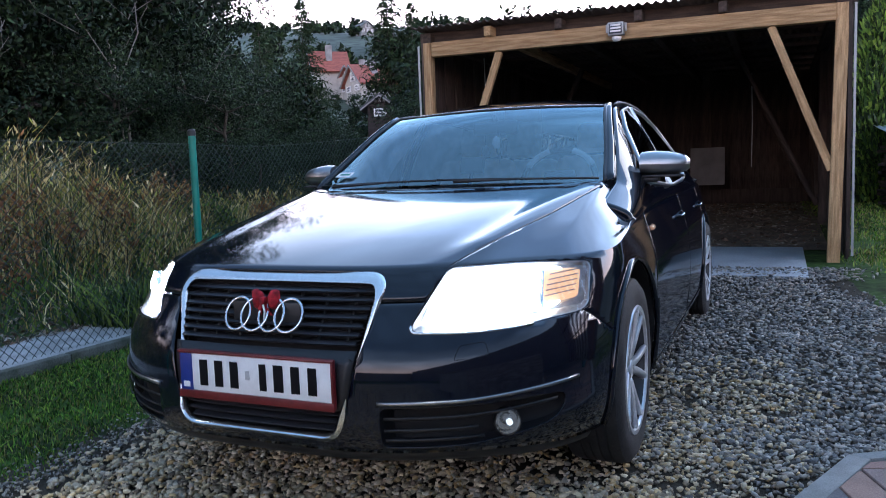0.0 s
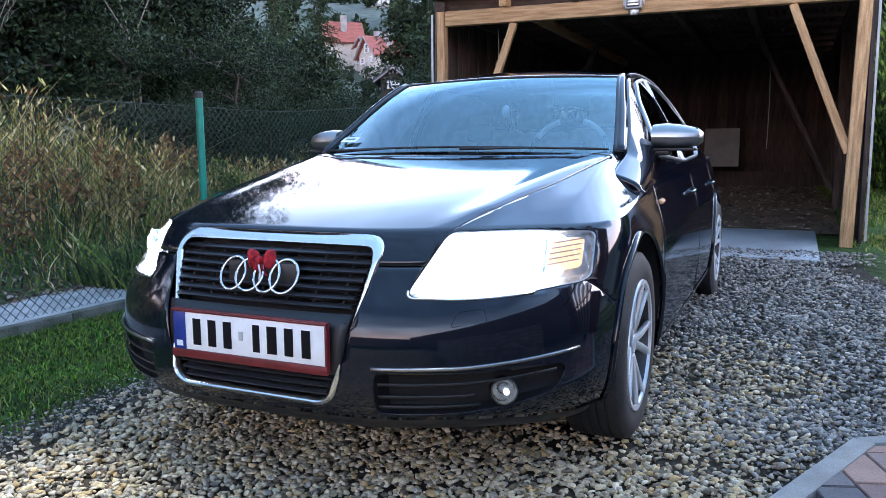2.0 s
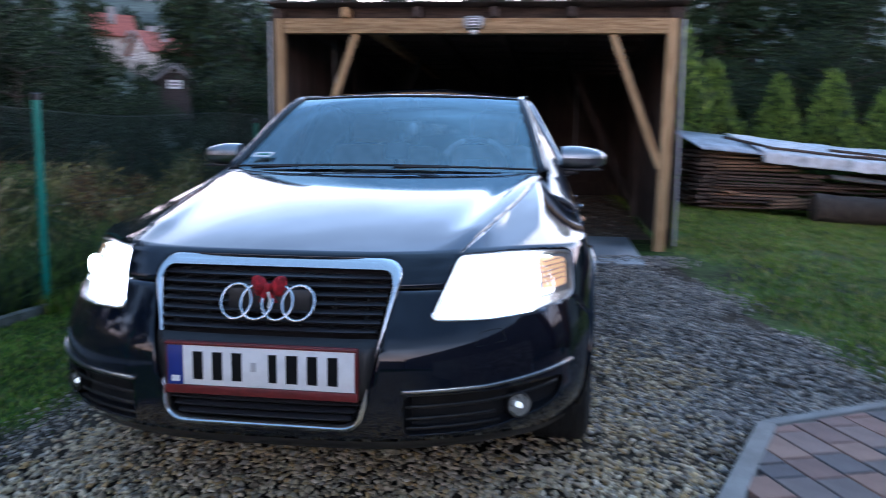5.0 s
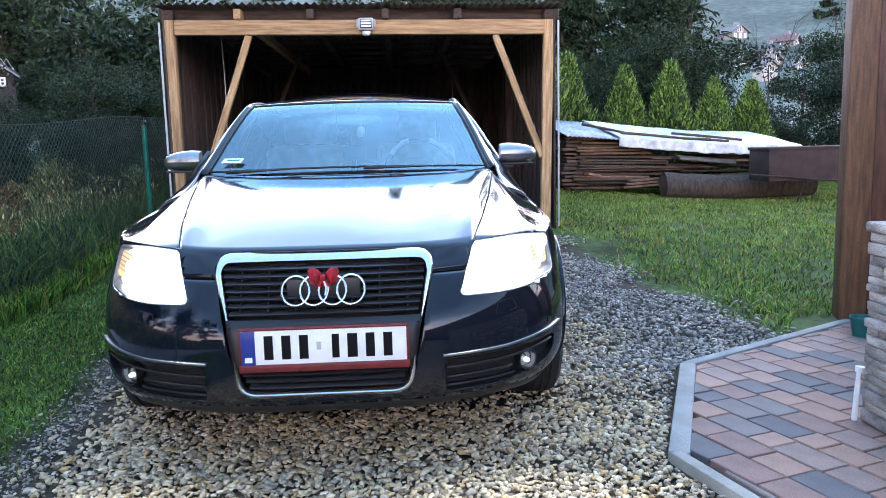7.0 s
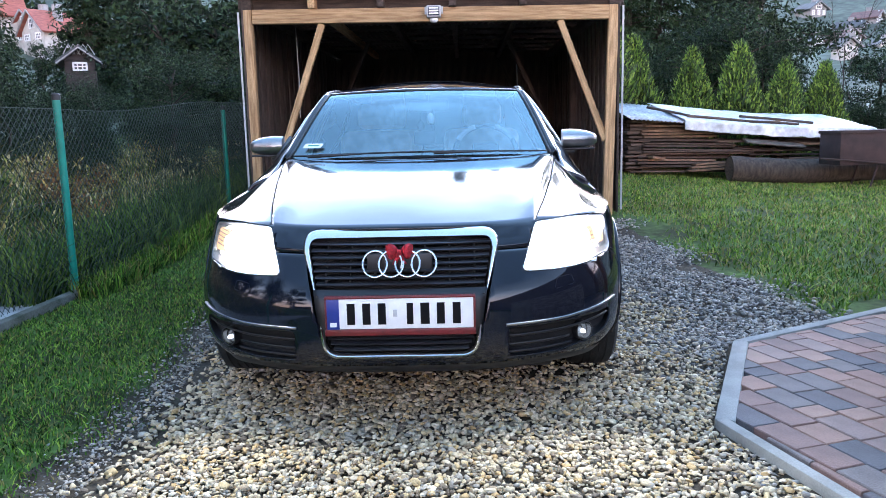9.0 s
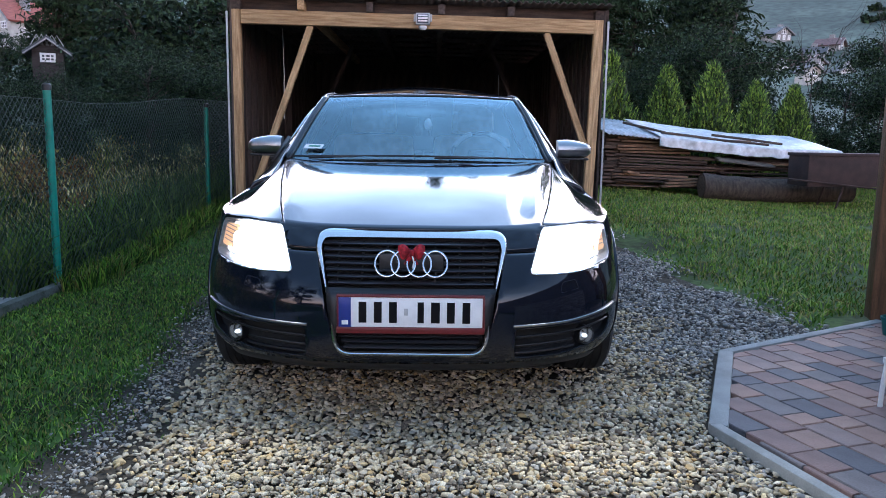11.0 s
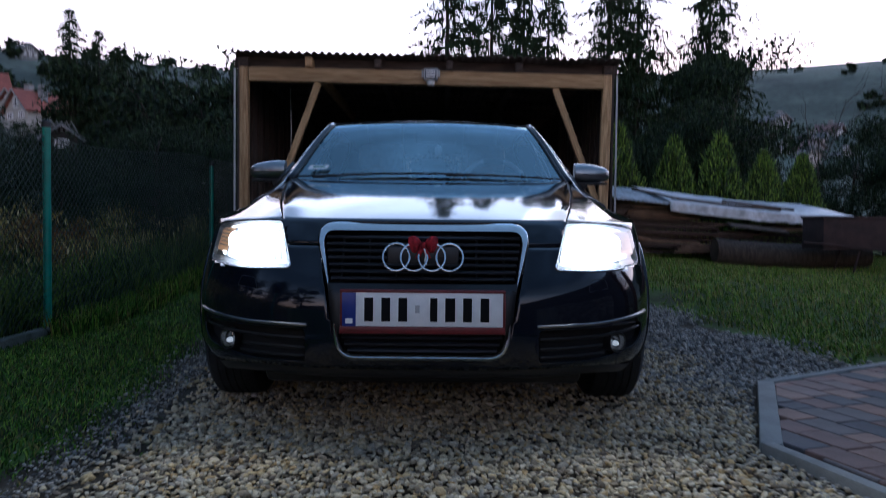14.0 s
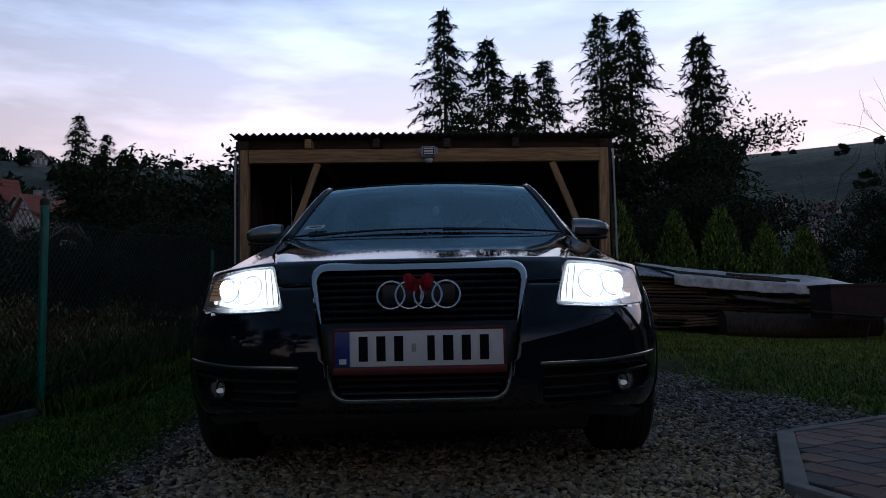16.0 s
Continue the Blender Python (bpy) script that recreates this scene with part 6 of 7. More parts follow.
def cabin(c):
    # dashboard
    rows = []
    for x in np.linspace(-0.72, 0.72, 21):
        k = 1 - (x / 0.72) ** 2
        rows.append([(x, 1.56 - 0.22 * k, 0.955), (x, 1.72 - 0.12 * k, 0.985 + 0.012 * math.cos(x * 9)), (x, 1.88, 0.965), (x, 1.95, 0.86), (x, 1.92, 0.55)])
    part("dashboard", add_grid(bmesh.new(), rows, True), CABIN, c, smooth=60)
    part("cabin_floor", box(-0.74, 1.5, 0.28, 0.74, 4.1, 0.34, 0.02), CABIN, c)
    part("rear_bulkhead", box(-0.70, 3.62, 0.34, 0.70, 3.70, 0.98, 0.03), CABIN, c)

    def seat(x, y, w):
        st = new("seat")
        st.parent = c
        st["label"] = "pale leather seat with headrest"
        st.location = (x, y, 0.34)
        part("cushion", box(-w / 2, -0.28, 0.0, w / 2, 0.24, 0.24, 0.06), LEATHER, st)
        b = part("backrest", box(-w / 2, -0.07, 0.0, w / 2, 0.07, 0.64, 0.06), LEATHER, st)
        b.matrix_world = st.matrix_world @ Matrix.Translation((0, 0.22, 0.18)) @ pose(0, 0, 0, -18)
        b.matrix_local = Matrix.Translation((0, 0.22, 0.18)) @ pose(0, 0, 0, -18)
        h = part("headrest", box(-0.13, -0.05, 0.66, 0.13, 0.05, 0.84, 0.04), LEATHER, st)
        h.matrix_local = Matrix.Translation((0, 0.22, 0.18)) @ pose(0, 0, 0, -18)
    for x in (-0.38, 0.38):
        seat(x, 2.42, 0.50)
    seat(-0.36, 3.28, 0.56)
    seat(0.36, 3.28, 0.56)
    # rosary of beads and a device hanging under the mirror
    part("hanging_beads", tube([(0.05, 1.99, 1.25), (0.045, 1.98, 1.17), (0.06, 1.98, 1.10), (0.07, 1.985, 1.17), (0.06, 1.99, 1.25)], 0.006, 6), CABIN, c, "dark beads hanging from the mirror", 180)
    part("dash_device", box(-0.06, -0.02, -0.04, 0.06, 0.02, 0.04, 0.012, pose(0.02, 1.70, 1.085, -20)), CABIN, c, "small dark device on the dashboard")
    part("device_arm", tube([(0.02, 1.70, 1.06), (0.01, 1.68, 1.0), (0.01, 1.66, 0.985)], 0.010, 6), CABIN, c)
    # steering wheel
    sw = new("steering_wheel")
    sw.parent = c
    sw.matrix_local = pose(0.37, 1.96, 0.985, 62, 0, 0)
    part("wheel_rim", tube([(0.185 * math.cos(a), 0.185 * math.sin(a), 0) for a in np.linspace(0, 2 * math.pi, 36, endpoint=False)], 0.015, 8, closed=True), CABIN, sw, smooth=180)
    for a0, a1 in ((0.5, 1.25), (1.9, 2.65)):
        part("wheel_inlay", tube([(0.186 * math.cos(a), 0.186 * math.sin(a), 0.004) for a in np.linspace(a0, a1, 10)], 0.0155, 8), GREYPLASTIC, sw, "pale wheel rim inlay", 180)
    part("wheel_hub", box(-0.08, -0.07, -0.03, 0.08, 0.07, 0.02, 0.02), CABIN, sw)
    for a in (0, math.pi, -math.pi / 2):
        part("wheel_spoke", tube([(0.06 * math.cos(a), 0.06 * math.sin(a), 0), (0.18 * math.cos(a), 0.18 * math.sin(a), 0)], 0.014, 6), CABIN, sw)


car()

for s in (1, -1):
    lamp = new("headlamp_beam", bpy.data.lights.new("headlamp_beam", "SPOT"))
    lamp.data.energy, lamp.data.spot_size, lamp.data.spot_blend, lamp.data.shadow_soft_size = 15, radians(130), 0.5, 0.15
    lamp.data.color = (1.0, 0.95, 0.87)
    lamp.matrix_world = look((s * 0.60, -0.02, 0.66), (s * 0.60, -0.85, 0.0))

# ---- trees ----
def leaf_cloud(rng, centres, radii, count, size, mat, name, parent, stretch=(1, 1, 1)):
    """A crown of many small leaves, thick towards the rim of each clump."""
    k = rng.integers(0, len(centres), count)
    d = rng.normal(size=(count, 3))
    d /= np.linalg.norm(d, axis=1)[:, None]
    rad = radii[k] * rng.uniform(0.25, 1.0, count) ** 0.5
    p = centres[k] + d * rad[:, None] * np.array(stretch)
    a = rng.normal(size=(count, 3))
    a /= np.linalg.norm(a, axis=1)[:, None]
    b = np.cross(a, rng.normal(size=(count, 3)))
    b /= np.linalg.norm(b, axis=1)[:, None]
    s = size * rng.uniform(0.6, 1.3, count)[:, None]
    v = np.stack([p - a * s, p + b * s * 0.45, p + a * s, p - b * s * 0.45], 1).reshape(-1, 3)
    f = np.arange(count * 4).reshape(-1, 4)
    ob = arrays_ob(name, v, f, mat)
    ob.parent = parent
    return ob


def broadleaf(seed, height, spread, leaves=4200, size=0.09, bare=0.0, low=0.12):
    rng = np.random.default_rng(seed)
    t = thing("tree", "dense dark green broadleaf tree at the wood's edge", "tree")
    bm = bmesh.new()
    h = height
    trunk = [(0.05 * h * rng.normal() * k / 6 * 0.5, 0.05 * h * rng.normal() * k / 6 * 0.5, h * 0.8 * k / 6 - 0.3) for k in range(7)]
    add_tube(bm, trunk, [0.022 * h * (1 - 0.13 * k) for k in range(7)], 8)
    tips, rad = [], []
    for k in range(22):
        z = h * rng.uniform(low, 0.8)
        i = min(5, int((z + 0.3) / (h * 0.8) * 6))
        o = np.array(trunk[i])
        a = rng.uniform(0, 2 * np.pi)
        reach = spread * rng.uniform(0.45, 1.0) * (1.1 - 0.75 * abs(z / h - 0.4))
        e = o + np.array([np.cos(a) * reach, np.sin(a) * reach, reach * rng.uniform(0.1, 0.7)])
        m = (o + e) / 2 + rng.normal(size=3) * 0.08 * reach + np.array([0, 0, 0.1 * reach])
        add_tube(bm, [o, m, e], [0.007 * h, 0.0045 * h, 0.0015 * h], 5)
        tips += [e, m, (m + e) / 2]
        rad += [spread * 0.30, spread * 0.22, spread * 0.26]
    tips.append(np.array([0, 0, h * 0.88]))
    rad.append(spread * 0.4)
    tips.append(np.array(trunk[-1]))
    rad.append(spread * 0.42)
    part("trunk", bm, BARK, t, smooth=180)
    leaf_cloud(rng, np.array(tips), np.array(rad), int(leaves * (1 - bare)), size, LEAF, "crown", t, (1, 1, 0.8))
    return t


def spruce(seed, height, spread, thin=1.0):
    """A conifer: whorls of drooping branches with hanging twigs."""
    rng = np.random.default_rng(seed)
    t = thing("spruce_tree", "tall dark slender spruce with drooping branches", "tree")
    bm = bmesh.new()
    add_tube(bm, [(0, 0, -0.3), (0, 0, height * 0.5), (0, 0, height)], [height * 0.014, height * 0.008, 0.01], 7)
    V = []
    z = height * 0.04
    while z < height * 0.985:
        f = 1 - z / height
        reach = spread * (0.06 + 0.92 * f ** 0.85) * rng.uniform(0.9, 1.06)
        for k in range(rng.integers(5, 8)):
            a = rng.uniform(0, 2 * np.pi)
            r = reach * rng.uniform(0.35, 1.15)
            d = np.array([np.cos(a), np.sin(a), 0])
            pts = [np.array([0, 0, z]) + d * r * q + np.array([0, 0, r * (0.16 * q - 0.34 * q * q)]) for q in (0, 0.5, 1)]
            add_tube(bm, pts, [0.012 + 0.012 * f, 0.01, 0.004], 3, cap=False)
            n = int(20 * thin * (0.4 + r))
            q = rng.uniform(0.12, 1.05, n)
            p = np.array([0, 0, z]) + d * (r * q)[:, None] + np.stack([np.zeros(n), np.zeros(n), r * (0.16 * q - 0.34 * q * q)], 1)
            side = np.array([-d[1], d[0], 0]) * rng.uniform(-1, 1, n)[:, None] * (0.10 + 0.16 * r * (1.1 - q))[:, None]
            hang = np.stack([np.zeros(n), np.zeros(n), rng.uniform(-0.20, 0.06, n)], 1) + d * rng.uniform(0.03, 0.18, n)[:, None] + rng.normal(size=(n, 3)) * 0.05
            w = np.cross(hang, rng.normal(size=(n, 3)))
            w /= np.linalg.norm(w, axis=1)[:, None]
            w *= 0.03
            b = p + side
            V.append(np.stack([b - w, b + w, b + hang + w * 0.3 + side * 0.4, b + hang - w * 0.3 + side * 0.4], 1).reshape(-1, 3))
        z += height * 0.0115 * rng.uniform(0.8, 1.2) + 0.02
    part("trunk", bm, BARK, t, smooth=180)
    v = np.concatenate(V)
    ob = arrays_ob("crown", v, np.arange(len(v)).reshape(-1, 4), NEEDLE)
    ob.parent = t
    return t


def thuja(seed, height, spread):
    rng = np.random.default_rng(seed)
    t = thing("thuja", "bright green cone-shaped thuja shrub with feathery fronds", "shrub", group="thuja row")
    bm = bmesh.new()
    add_tube(bm, [(0, 0, -0.1), (0, 0, height * 0.9)], [0.05, 0.01], 7)
    part("trunk", bm, BARK, t, smooth=180)
    n = 10500
    z = height * rng.uniform(0.02, 1, n) ** 1.1
    prof = np.clip(1.12 * (1 - z / height) ** 0.72, 0.02, 1) * np.minimum(1, 0.55 + 2.4 * z / height)
    a = rng.uniform(0, 2 * np.pi, n)
    lump = 1 + 0.22 * np.sin(a * 5 + z * 4) * np.sin(a * 3 - z * 2.5)
    r = spread * prof * lump * rng.uniform(0.55, 1.0, n) ** 0.5
    p = np.stack([r * np.cos(a), r * np.sin(a), z], 1)
    out = np.stack([np.cos(a) * 0.35, np.sin(a) * 0.35, np.ones(n)], 1) + rng.normal(size=(n, 3)) * 0.22
    ln = rng.uniform(0.07, 0.16, n)[:, None]
    w = np.cross(out, rng.normal(size=(n, 3)))
    w /= np.linalg.norm(w, axis=1)[:, None]
    w *= 0.018
    v = np.stack([p - w * 0.5, p + w * 0.5, p + out * ln * 0.6 + w, p + out * ln, p + out * ln * 0.6 - w], 1)
    quads = np.stack([v[:, 0], v[:, 1], v[:, 2], v[:, 4]], 1).reshape(-1, 3)
    tips = np.stack([v[:, 4], v[:, 2], v[:, 3], v[:, 3] * 0.999 + v[:, 4] * 0.001], 1).reshape(-1, 3)
    vv = np.concatenate([quads, tips])
    ob = arrays_ob("foliage", vv, np.arange(len(vv)).reshape(-1, 4), THUJA)
    ob.parent = t
    return t


def plant(t, x, y, turn, scale=1.0, drop=0.05):
    m = pose(x, y, float(ground_z(x, y)) - drop, 0, 0, turn)
    t.matrix_world = m @ Matrix.Scale(scale, 4)
    return t


def dead_branches(seed, reach, label, mat=None, girth=0.018):
    """Bare pale branches of a half-dead tree."""
    rng = np.random.default_rng(seed)
    t = thing("bare_tree", label, "tree")
    bm = bmesh.new()

    def limb(p, d, ln, r, depth):
        q = p + d * ln * 0.5 + rng.normal(size=3) * 0.05 * ln
        e = p + d * ln + rng.normal(size=3) * 0.08 * ln
        add_tube(bm, [p, q, e], [r, r * 0.75, r * 0.5], 5 if depth > 1 else 4, cap=False)
        if depth:
            for _ in range(3):
                f = rng.uniform(0.35, 1.0)
                nd = d + rng.normal(size=3) * 0.55
                nd /= np.linalg.norm(nd)
                limb(p + (e - p) * f, nd, ln * rng.uniform(0.45, 0.7), r * 0.5, depth - 1)
    limb(np.array([0.0, 0, -0.2]), np.array([0.03, 0.05, 1.0]), reach, reach * girth, 3)
    part("trunk", bm, mat or DEADWOOD, t, smooth=180)
    return t


def woods():
    kinds = [broadleaf(31, 7.0, 2.3, 17000, 0.062), broadleaf(32, 8.0, 2.5, 17500, 0.066), broadleaf(33, 5.2, 2.2, 16000, 0.054, low=0.03), broadleaf(34, 9.0, 2.4, 17000, 0.072)]
    # coarser ones for the wood farther off
    kinds += [broadleaf(35, 7.0, 2.3, 3600, 0.145), broadleaf(36, 8.0, 2.5, 3700, 0.155), broadleaf(37, 5.2, 2.2, 3400, 0.125, low=0.03), broadleaf(38, 9.0, 2.4, 3700, 0.16)]
    rng = random.Random(3)
    # tall thicket beyond the bank
    # trees with y below -1 are unseen, added to block sky behind
    spots = [(-9.2, 3.4, 0, 0.9), (-9.8, 5.6, 1, 0.9), (-11.0, 8.0, 0, 1.0), (-12.5, 3.0, 3, 1.0), (-13.5, 6.5, 1, 1.1), (-14, 10.5, 3, 1.1), (-10.8, 0.6, 2, 1.1), (-13, -1.5, 0, 1.0), (-9.5, -4.5, 1, 0.9), (-8.5, -8.5, 3, 0.9), (-12, -6.5, 1, 1.0), (-16, 8.5, 3, 1.2), (-16.5, 13.5, 3, 1.0), (-12.2, 11.2, 1, 0.75), (-15, 6, 3, 1.2), (-12.6, 6.2, 1, 1.05), (-14.5, 13.2, 3, 1.0), (-18, 12, 3, 1.25), (-18, 4, 3, 1.2), (-16, 1, 1, 1.2), (-17.5, 20.5, 3, 0.62), (-18.5, 24, 1, 0.72), (-20.5, 27, 3, 0.7), (-16.2, 17.0, 1, 0.55), (-13.2, 12.4, 3, 1.15), (-14.4, 14.6, 1, 1.1), (-14.2, 16.4, 3, 0.9), (-11.6, 8.6, 3, 1.1), (-12.0, 10.0, 3, 1.2)]
    # lower bushes in front of the gap
    spots += [(-8.6, 7.6, 2, 0.62), (-7.9, 9.6, 2, 0.55), (-9.8, 10.6, 2, 0.7), (-6.9, 11.6, 2, 0.34), (-8.6, 13.0, 2, 0.33), (-5.4, 12.2, 2, 0.5), (-4.1, 13.4, 2, 0.52), (-6.2, 14.8, 2, 0.34), (-11.4, 13.8, 2, 0.7), (-3.2, 11.6, 2, 0.45), (-5.2, 16.5, 2, 0.62), (-7.4, 17.5, 2, 0.6), (-3.0, 15.5, 2, 0.6)]
    # the wood's rim farther off
    for i in range(30):
        x = -25 + i * 0.84 + rng.uniform(-0.5, 0.5)
        if -19.8 < x < -11.6:
            continue
        spots.append((x, 28 + rng.uniform(-2, 2) - 0.10 * (x + 10), k_ := rng.choice([0, 1, 3]), 6.9 / (7.0, 8.0, 5.2, 9.0)[k_] * rng.uniform(0.88, 1.08)))
    for i in range(7):
        spots.append((-19.5 + i * 0.95, 33 + rng.uniform(-2, 2), 2, rng.uniform(0.3, 0.4)))
    # behind the wood pile and the thujas
    for i in range(9):
        spots.append((2.4 + i * 0.78 + rng.uniform(-0.4, 0.4), 18.5 + rng.uniform(-1.5, 2.5), rng.choice([2, 0, 2, 1]), rng.uniform(0.62, 0.86)))
    spots += [(10.2, 24.4, 0, 1.25), (9.4, 15.0, 2, 0.36), (10.6, 13.6, 2, 0.62), (11.4, 12.4, 2, 0.7), (9.9, 11.8, 2, 0.48), (12.8, 15.5, 2, 0.75)]
    # taller trees beside the gap over the far houses
    spots += [(15.2, 22.5, 1, 0.70), (17.0, 23.6, 1, 0.72), (18.8, 22.2, 0, 0.82)]
    used = set()
    # bushes below the houses and beside the gap over the thujas
    spots += [(-40.5, 63.5, 2, 0.5), (-38.2, 63, 2, 0.4), (-35.6, 62.5, 2, 0.42), (-33.4, 62, 2, 0.45), (-42.8, 64.5, 2, 0.6), (-31.5, 62, 2, 0.6)]
    spots += [(-29.5, 46, 2, 0.75), (-27.2, 47.5, 2, 0.75), (-25.2, 48, 2, 0.8), (-23.2, 46.6, 3, 1.22), (-19.6, 46, 3, 1.1), (-17.4, 45, 1, 1.15), (-15.2, 44, 3, 1.05), (-24, 43.5, 2, 0.5), (-21.8, 44, 2, 0.7), (-18.4, 42, 2, 0.8), (-16.6, 40, 2, 0.8)]
    spots += [(-5.5, 8.7, 2, 0.27), (-4.5, 9.9, 2, 0.27), (-6.7, 8.9, 2, 0.32), (-7.8, 8.0, 2, 0.34), (-3.7, 10.9, 2, 0.3), (-6.0, 10.2, 2, 0.33)]
    spots += [(8.2, 16.5, 2, 0.42), (9.0, 15.9, 2, 0.42), (9.9, 15.6, 2, 0.58), (10.7, 15.0, 2, 0.66)]
    for x, y, k, s in spots:
        k += 4 if y > 26 else 0
        t = kinds[k] if k not in used else copy_thing(kinds[k], Matrix())
        used.add(k)
        plant(t, x, y, rng.uniform(0, 360), s * rng.uniform(0.95, 1.05))
    # spruces against the evening sky
    sp = [spruce(41, 10.0, 3.0), spruce(42, 9.0, 2.8), spruce(43, 11.0, 3.2)]
    size = (10.0, 9.0, 11.0)
    used = set()
    for x, y, k, h in ((0.3, 25.5, 2, 11.9), (1.95, 26, 1, 10.9), (3.2, 26.5, 1, 9.7), (4.0, 25.5, 0, 9.9), (6.2, 25.5, 2, 11.9), (7.4, 26, 0, 12.2), (9.9, 25.5, 1, 11.0), (-2.6, 30, 1, 6.9), (-26.3, 39.9, 0, 10.4), (-28.6, 39.2, 1, 8.4), (-23.6, 46.5, 2, 11.6), (-22.2, 47.5, 0, 10.4), (-20.4, 46.0, 1, 9.4), (-24.5, 33.0, 0, 8.4)):
        t = sp[k] if k not in used else copy_thing(sp[k], Matrix())
        used.add(k)
        plant(t, x, y, rng.uniform(0, 360), h / size[k])
    th = [thuja(51, 2.4, 0.66), thuja(52, 2.4, 0.62)]
    used = set()
    for i, (x, y, h) in enumerate(((3.65, 13.0, 2.5), (4.82, 13.0, 2.36), (5.72, 12.9, 2.48), (6.62, 12.9, 2.18), (7.45, 13.0, 2.1), (2.85, 12.2, 3.1))):
        k = i % 2
        t = th[k] if k not in used else copy_thing(th[k], Matrix())
        used.add(k)
        plant(t, x, y, rng.uniform(0, 360), h / 2.4)
    plant(dead_branches(61, 2.4, "half-dead tree with pale bare branches", None, 0.009), -8.0, 5.0, 20)
    plant(dead_branches(62, 2.6, "leafless tree with pale thin branches", None, 0.009), -8.4, 3.2, 120)
    plant(dead_branches(63, 2.7, "thin bare sapling with spreading twigs", SAPLING, 0.009), 9.3, 15.2, 60)
    plant(dead_branches(64, 2.9, "thin bare sapling with spreading twigs", SAPLING, 0.009), 10.2, 14.8, 200)
    plant(dead_branches(65, 3.6, "tall bare birch-like sapling", None, 0.010), -9.0, 8.4, 10)


def far_woods():
    """Trees scattered in clumps over the far hillsides."""
    rng = np.random.default_rng(91)
    centres, radii = [], []
    while len(centres) < 900:
        a, r = math.radians(rng.uniform(-58, 44)), rng.uniform(58, 190)
        deg = math.degrees(a)
        x, y = r * math.sin(a), r * math.cos(a)
        if noise.noise((x * 0.03, y * 0.03, 6)) < (0.0 if deg > 15 else -0.12):
            continue
        if -34 < deg < -24 and r < 84 or 22 < deg < 32 and r < 72:
            continue
        h = rng.uniform(0.5, 1.3) if deg > 15 else rng.uniform(1.0, 2.2)
        z = float(ground_z(x, y))
        for k in range(4):
            centres.append((x + rng.normal(0, 0.5 * h), y + rng.normal(0, 0.5 * h), z + h * rng.uniform(0.2, 0.9)))
            radii.append(h * rng.uniform(0.4, 0.7))
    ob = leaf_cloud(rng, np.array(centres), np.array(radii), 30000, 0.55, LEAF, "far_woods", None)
    return tagged(ob, "dark scattered woods on the far hillside", "woods", kind="stuff")


far_woods()
woods()


# ---- wood pile, log, fire box ----
def pile_pose(u, d=0.0, z=0.0):
    """A place along the pile's front line: u metres from its near end, d behind it."""
    a, b = Vector((2.96, 10.04)), Vector((6.75, 10.7))
    w = (b - a).normalized()
    p = a + w * u + Vector((-w.y, w.x)) * d
    return p.x, p.y, float(ground_z(p.x, p.y)) + z


def wood_pile():
    rng = random.Random(12)
    w = thing("wood_pile", "untidy stack of weathered brown planks and boards", "wood pile")
    turn = math.degrees(math.atan2(0.7, 4.03))
    for layer in range(18):
        fall = layer / 18
        length = 4.2 - 0.35 * fall
        z = 0.05 + layer * 0.047
        u = rng.uniform(0.06, 0.2) + 0.01 * layer
        while u < length - 0.3:
            ln = rng.uniform(1.0, 2.6)
            ln = min(ln, length + rng.uniform(-0.2, 0.25) - u)
            for k in range(2 if layer < 14 else 4):
                h = rng.uniform(0.020, 0.042)
                ob = part("plank", box(0, 0, 0, ln, rng.uniform(0.10, 0.22), h, 0.004), CUTWOOD if rng.random() < 0.3 else OLDBOARD, w)
                x, y, gz = pile_pose(u, rng.uniform(-0.07, 0.10) + 0.30 * k)
                zz = z * (1 - 0.06 * u / 4)
                ob.matrix_world = pose(x, y, gz * (1 - 0.0) + zz, rng.uniform(-3, 3), rng.uniform(-1.2, 1.2) + 1.2, turn + rng.uniform(-2.5, 2.5))
            u += ln + rng.uniform(0.0, 0.06)
    # sawn ends at the near side
    for layer in range(14):
        for k in range(6):
            ob = part("plank_end", box(0, 0, 0, rng.uniform(0.25, 0.5), rng.uniform(0.14, 0.2), rng.uniform(0.03, 0.055), 0.004), OLDBOARD, w)
            x, y, gz = pile_pose(0.0 + rng.uniform(-0.06, 0.06), 0.05 + k * 0.2)
            ob.matrix_world = pose(x, y, gz + 0.03 + layer * 0.063, rng.uniform(-3, 3), 0, turn + rng.uniform(-5, 5))
    part("loose_board", box(0, 0, 0, 1.1, 0.16, 0.03, 0.004, pose(*pile_pose(1.95, -0.22, 0.62), 20, 6, turn + 2)), DEADWOOD, w, "pale loose board")
    part("loose_board", box(0, 0, 0, 0.35, 0.10, 0.04, 0.004, pose(*pile_pose(0.35, -0.14, 0.30), 0, 8, turn + 30)), CUTWOOD, w, "fresh sawn offcut")
    for i in range(3):
        part("loose_board", box(0, 0, 0, 0.8, 0.12, 0.035, 0.004, pose(*pile_pose(0.95 + 0.06 * i, -0.2, 0.10 + 0.055 * i), 0, -2, turn + 3 * i)), CUTWOOD, w, "fresh sawn board")
    return w


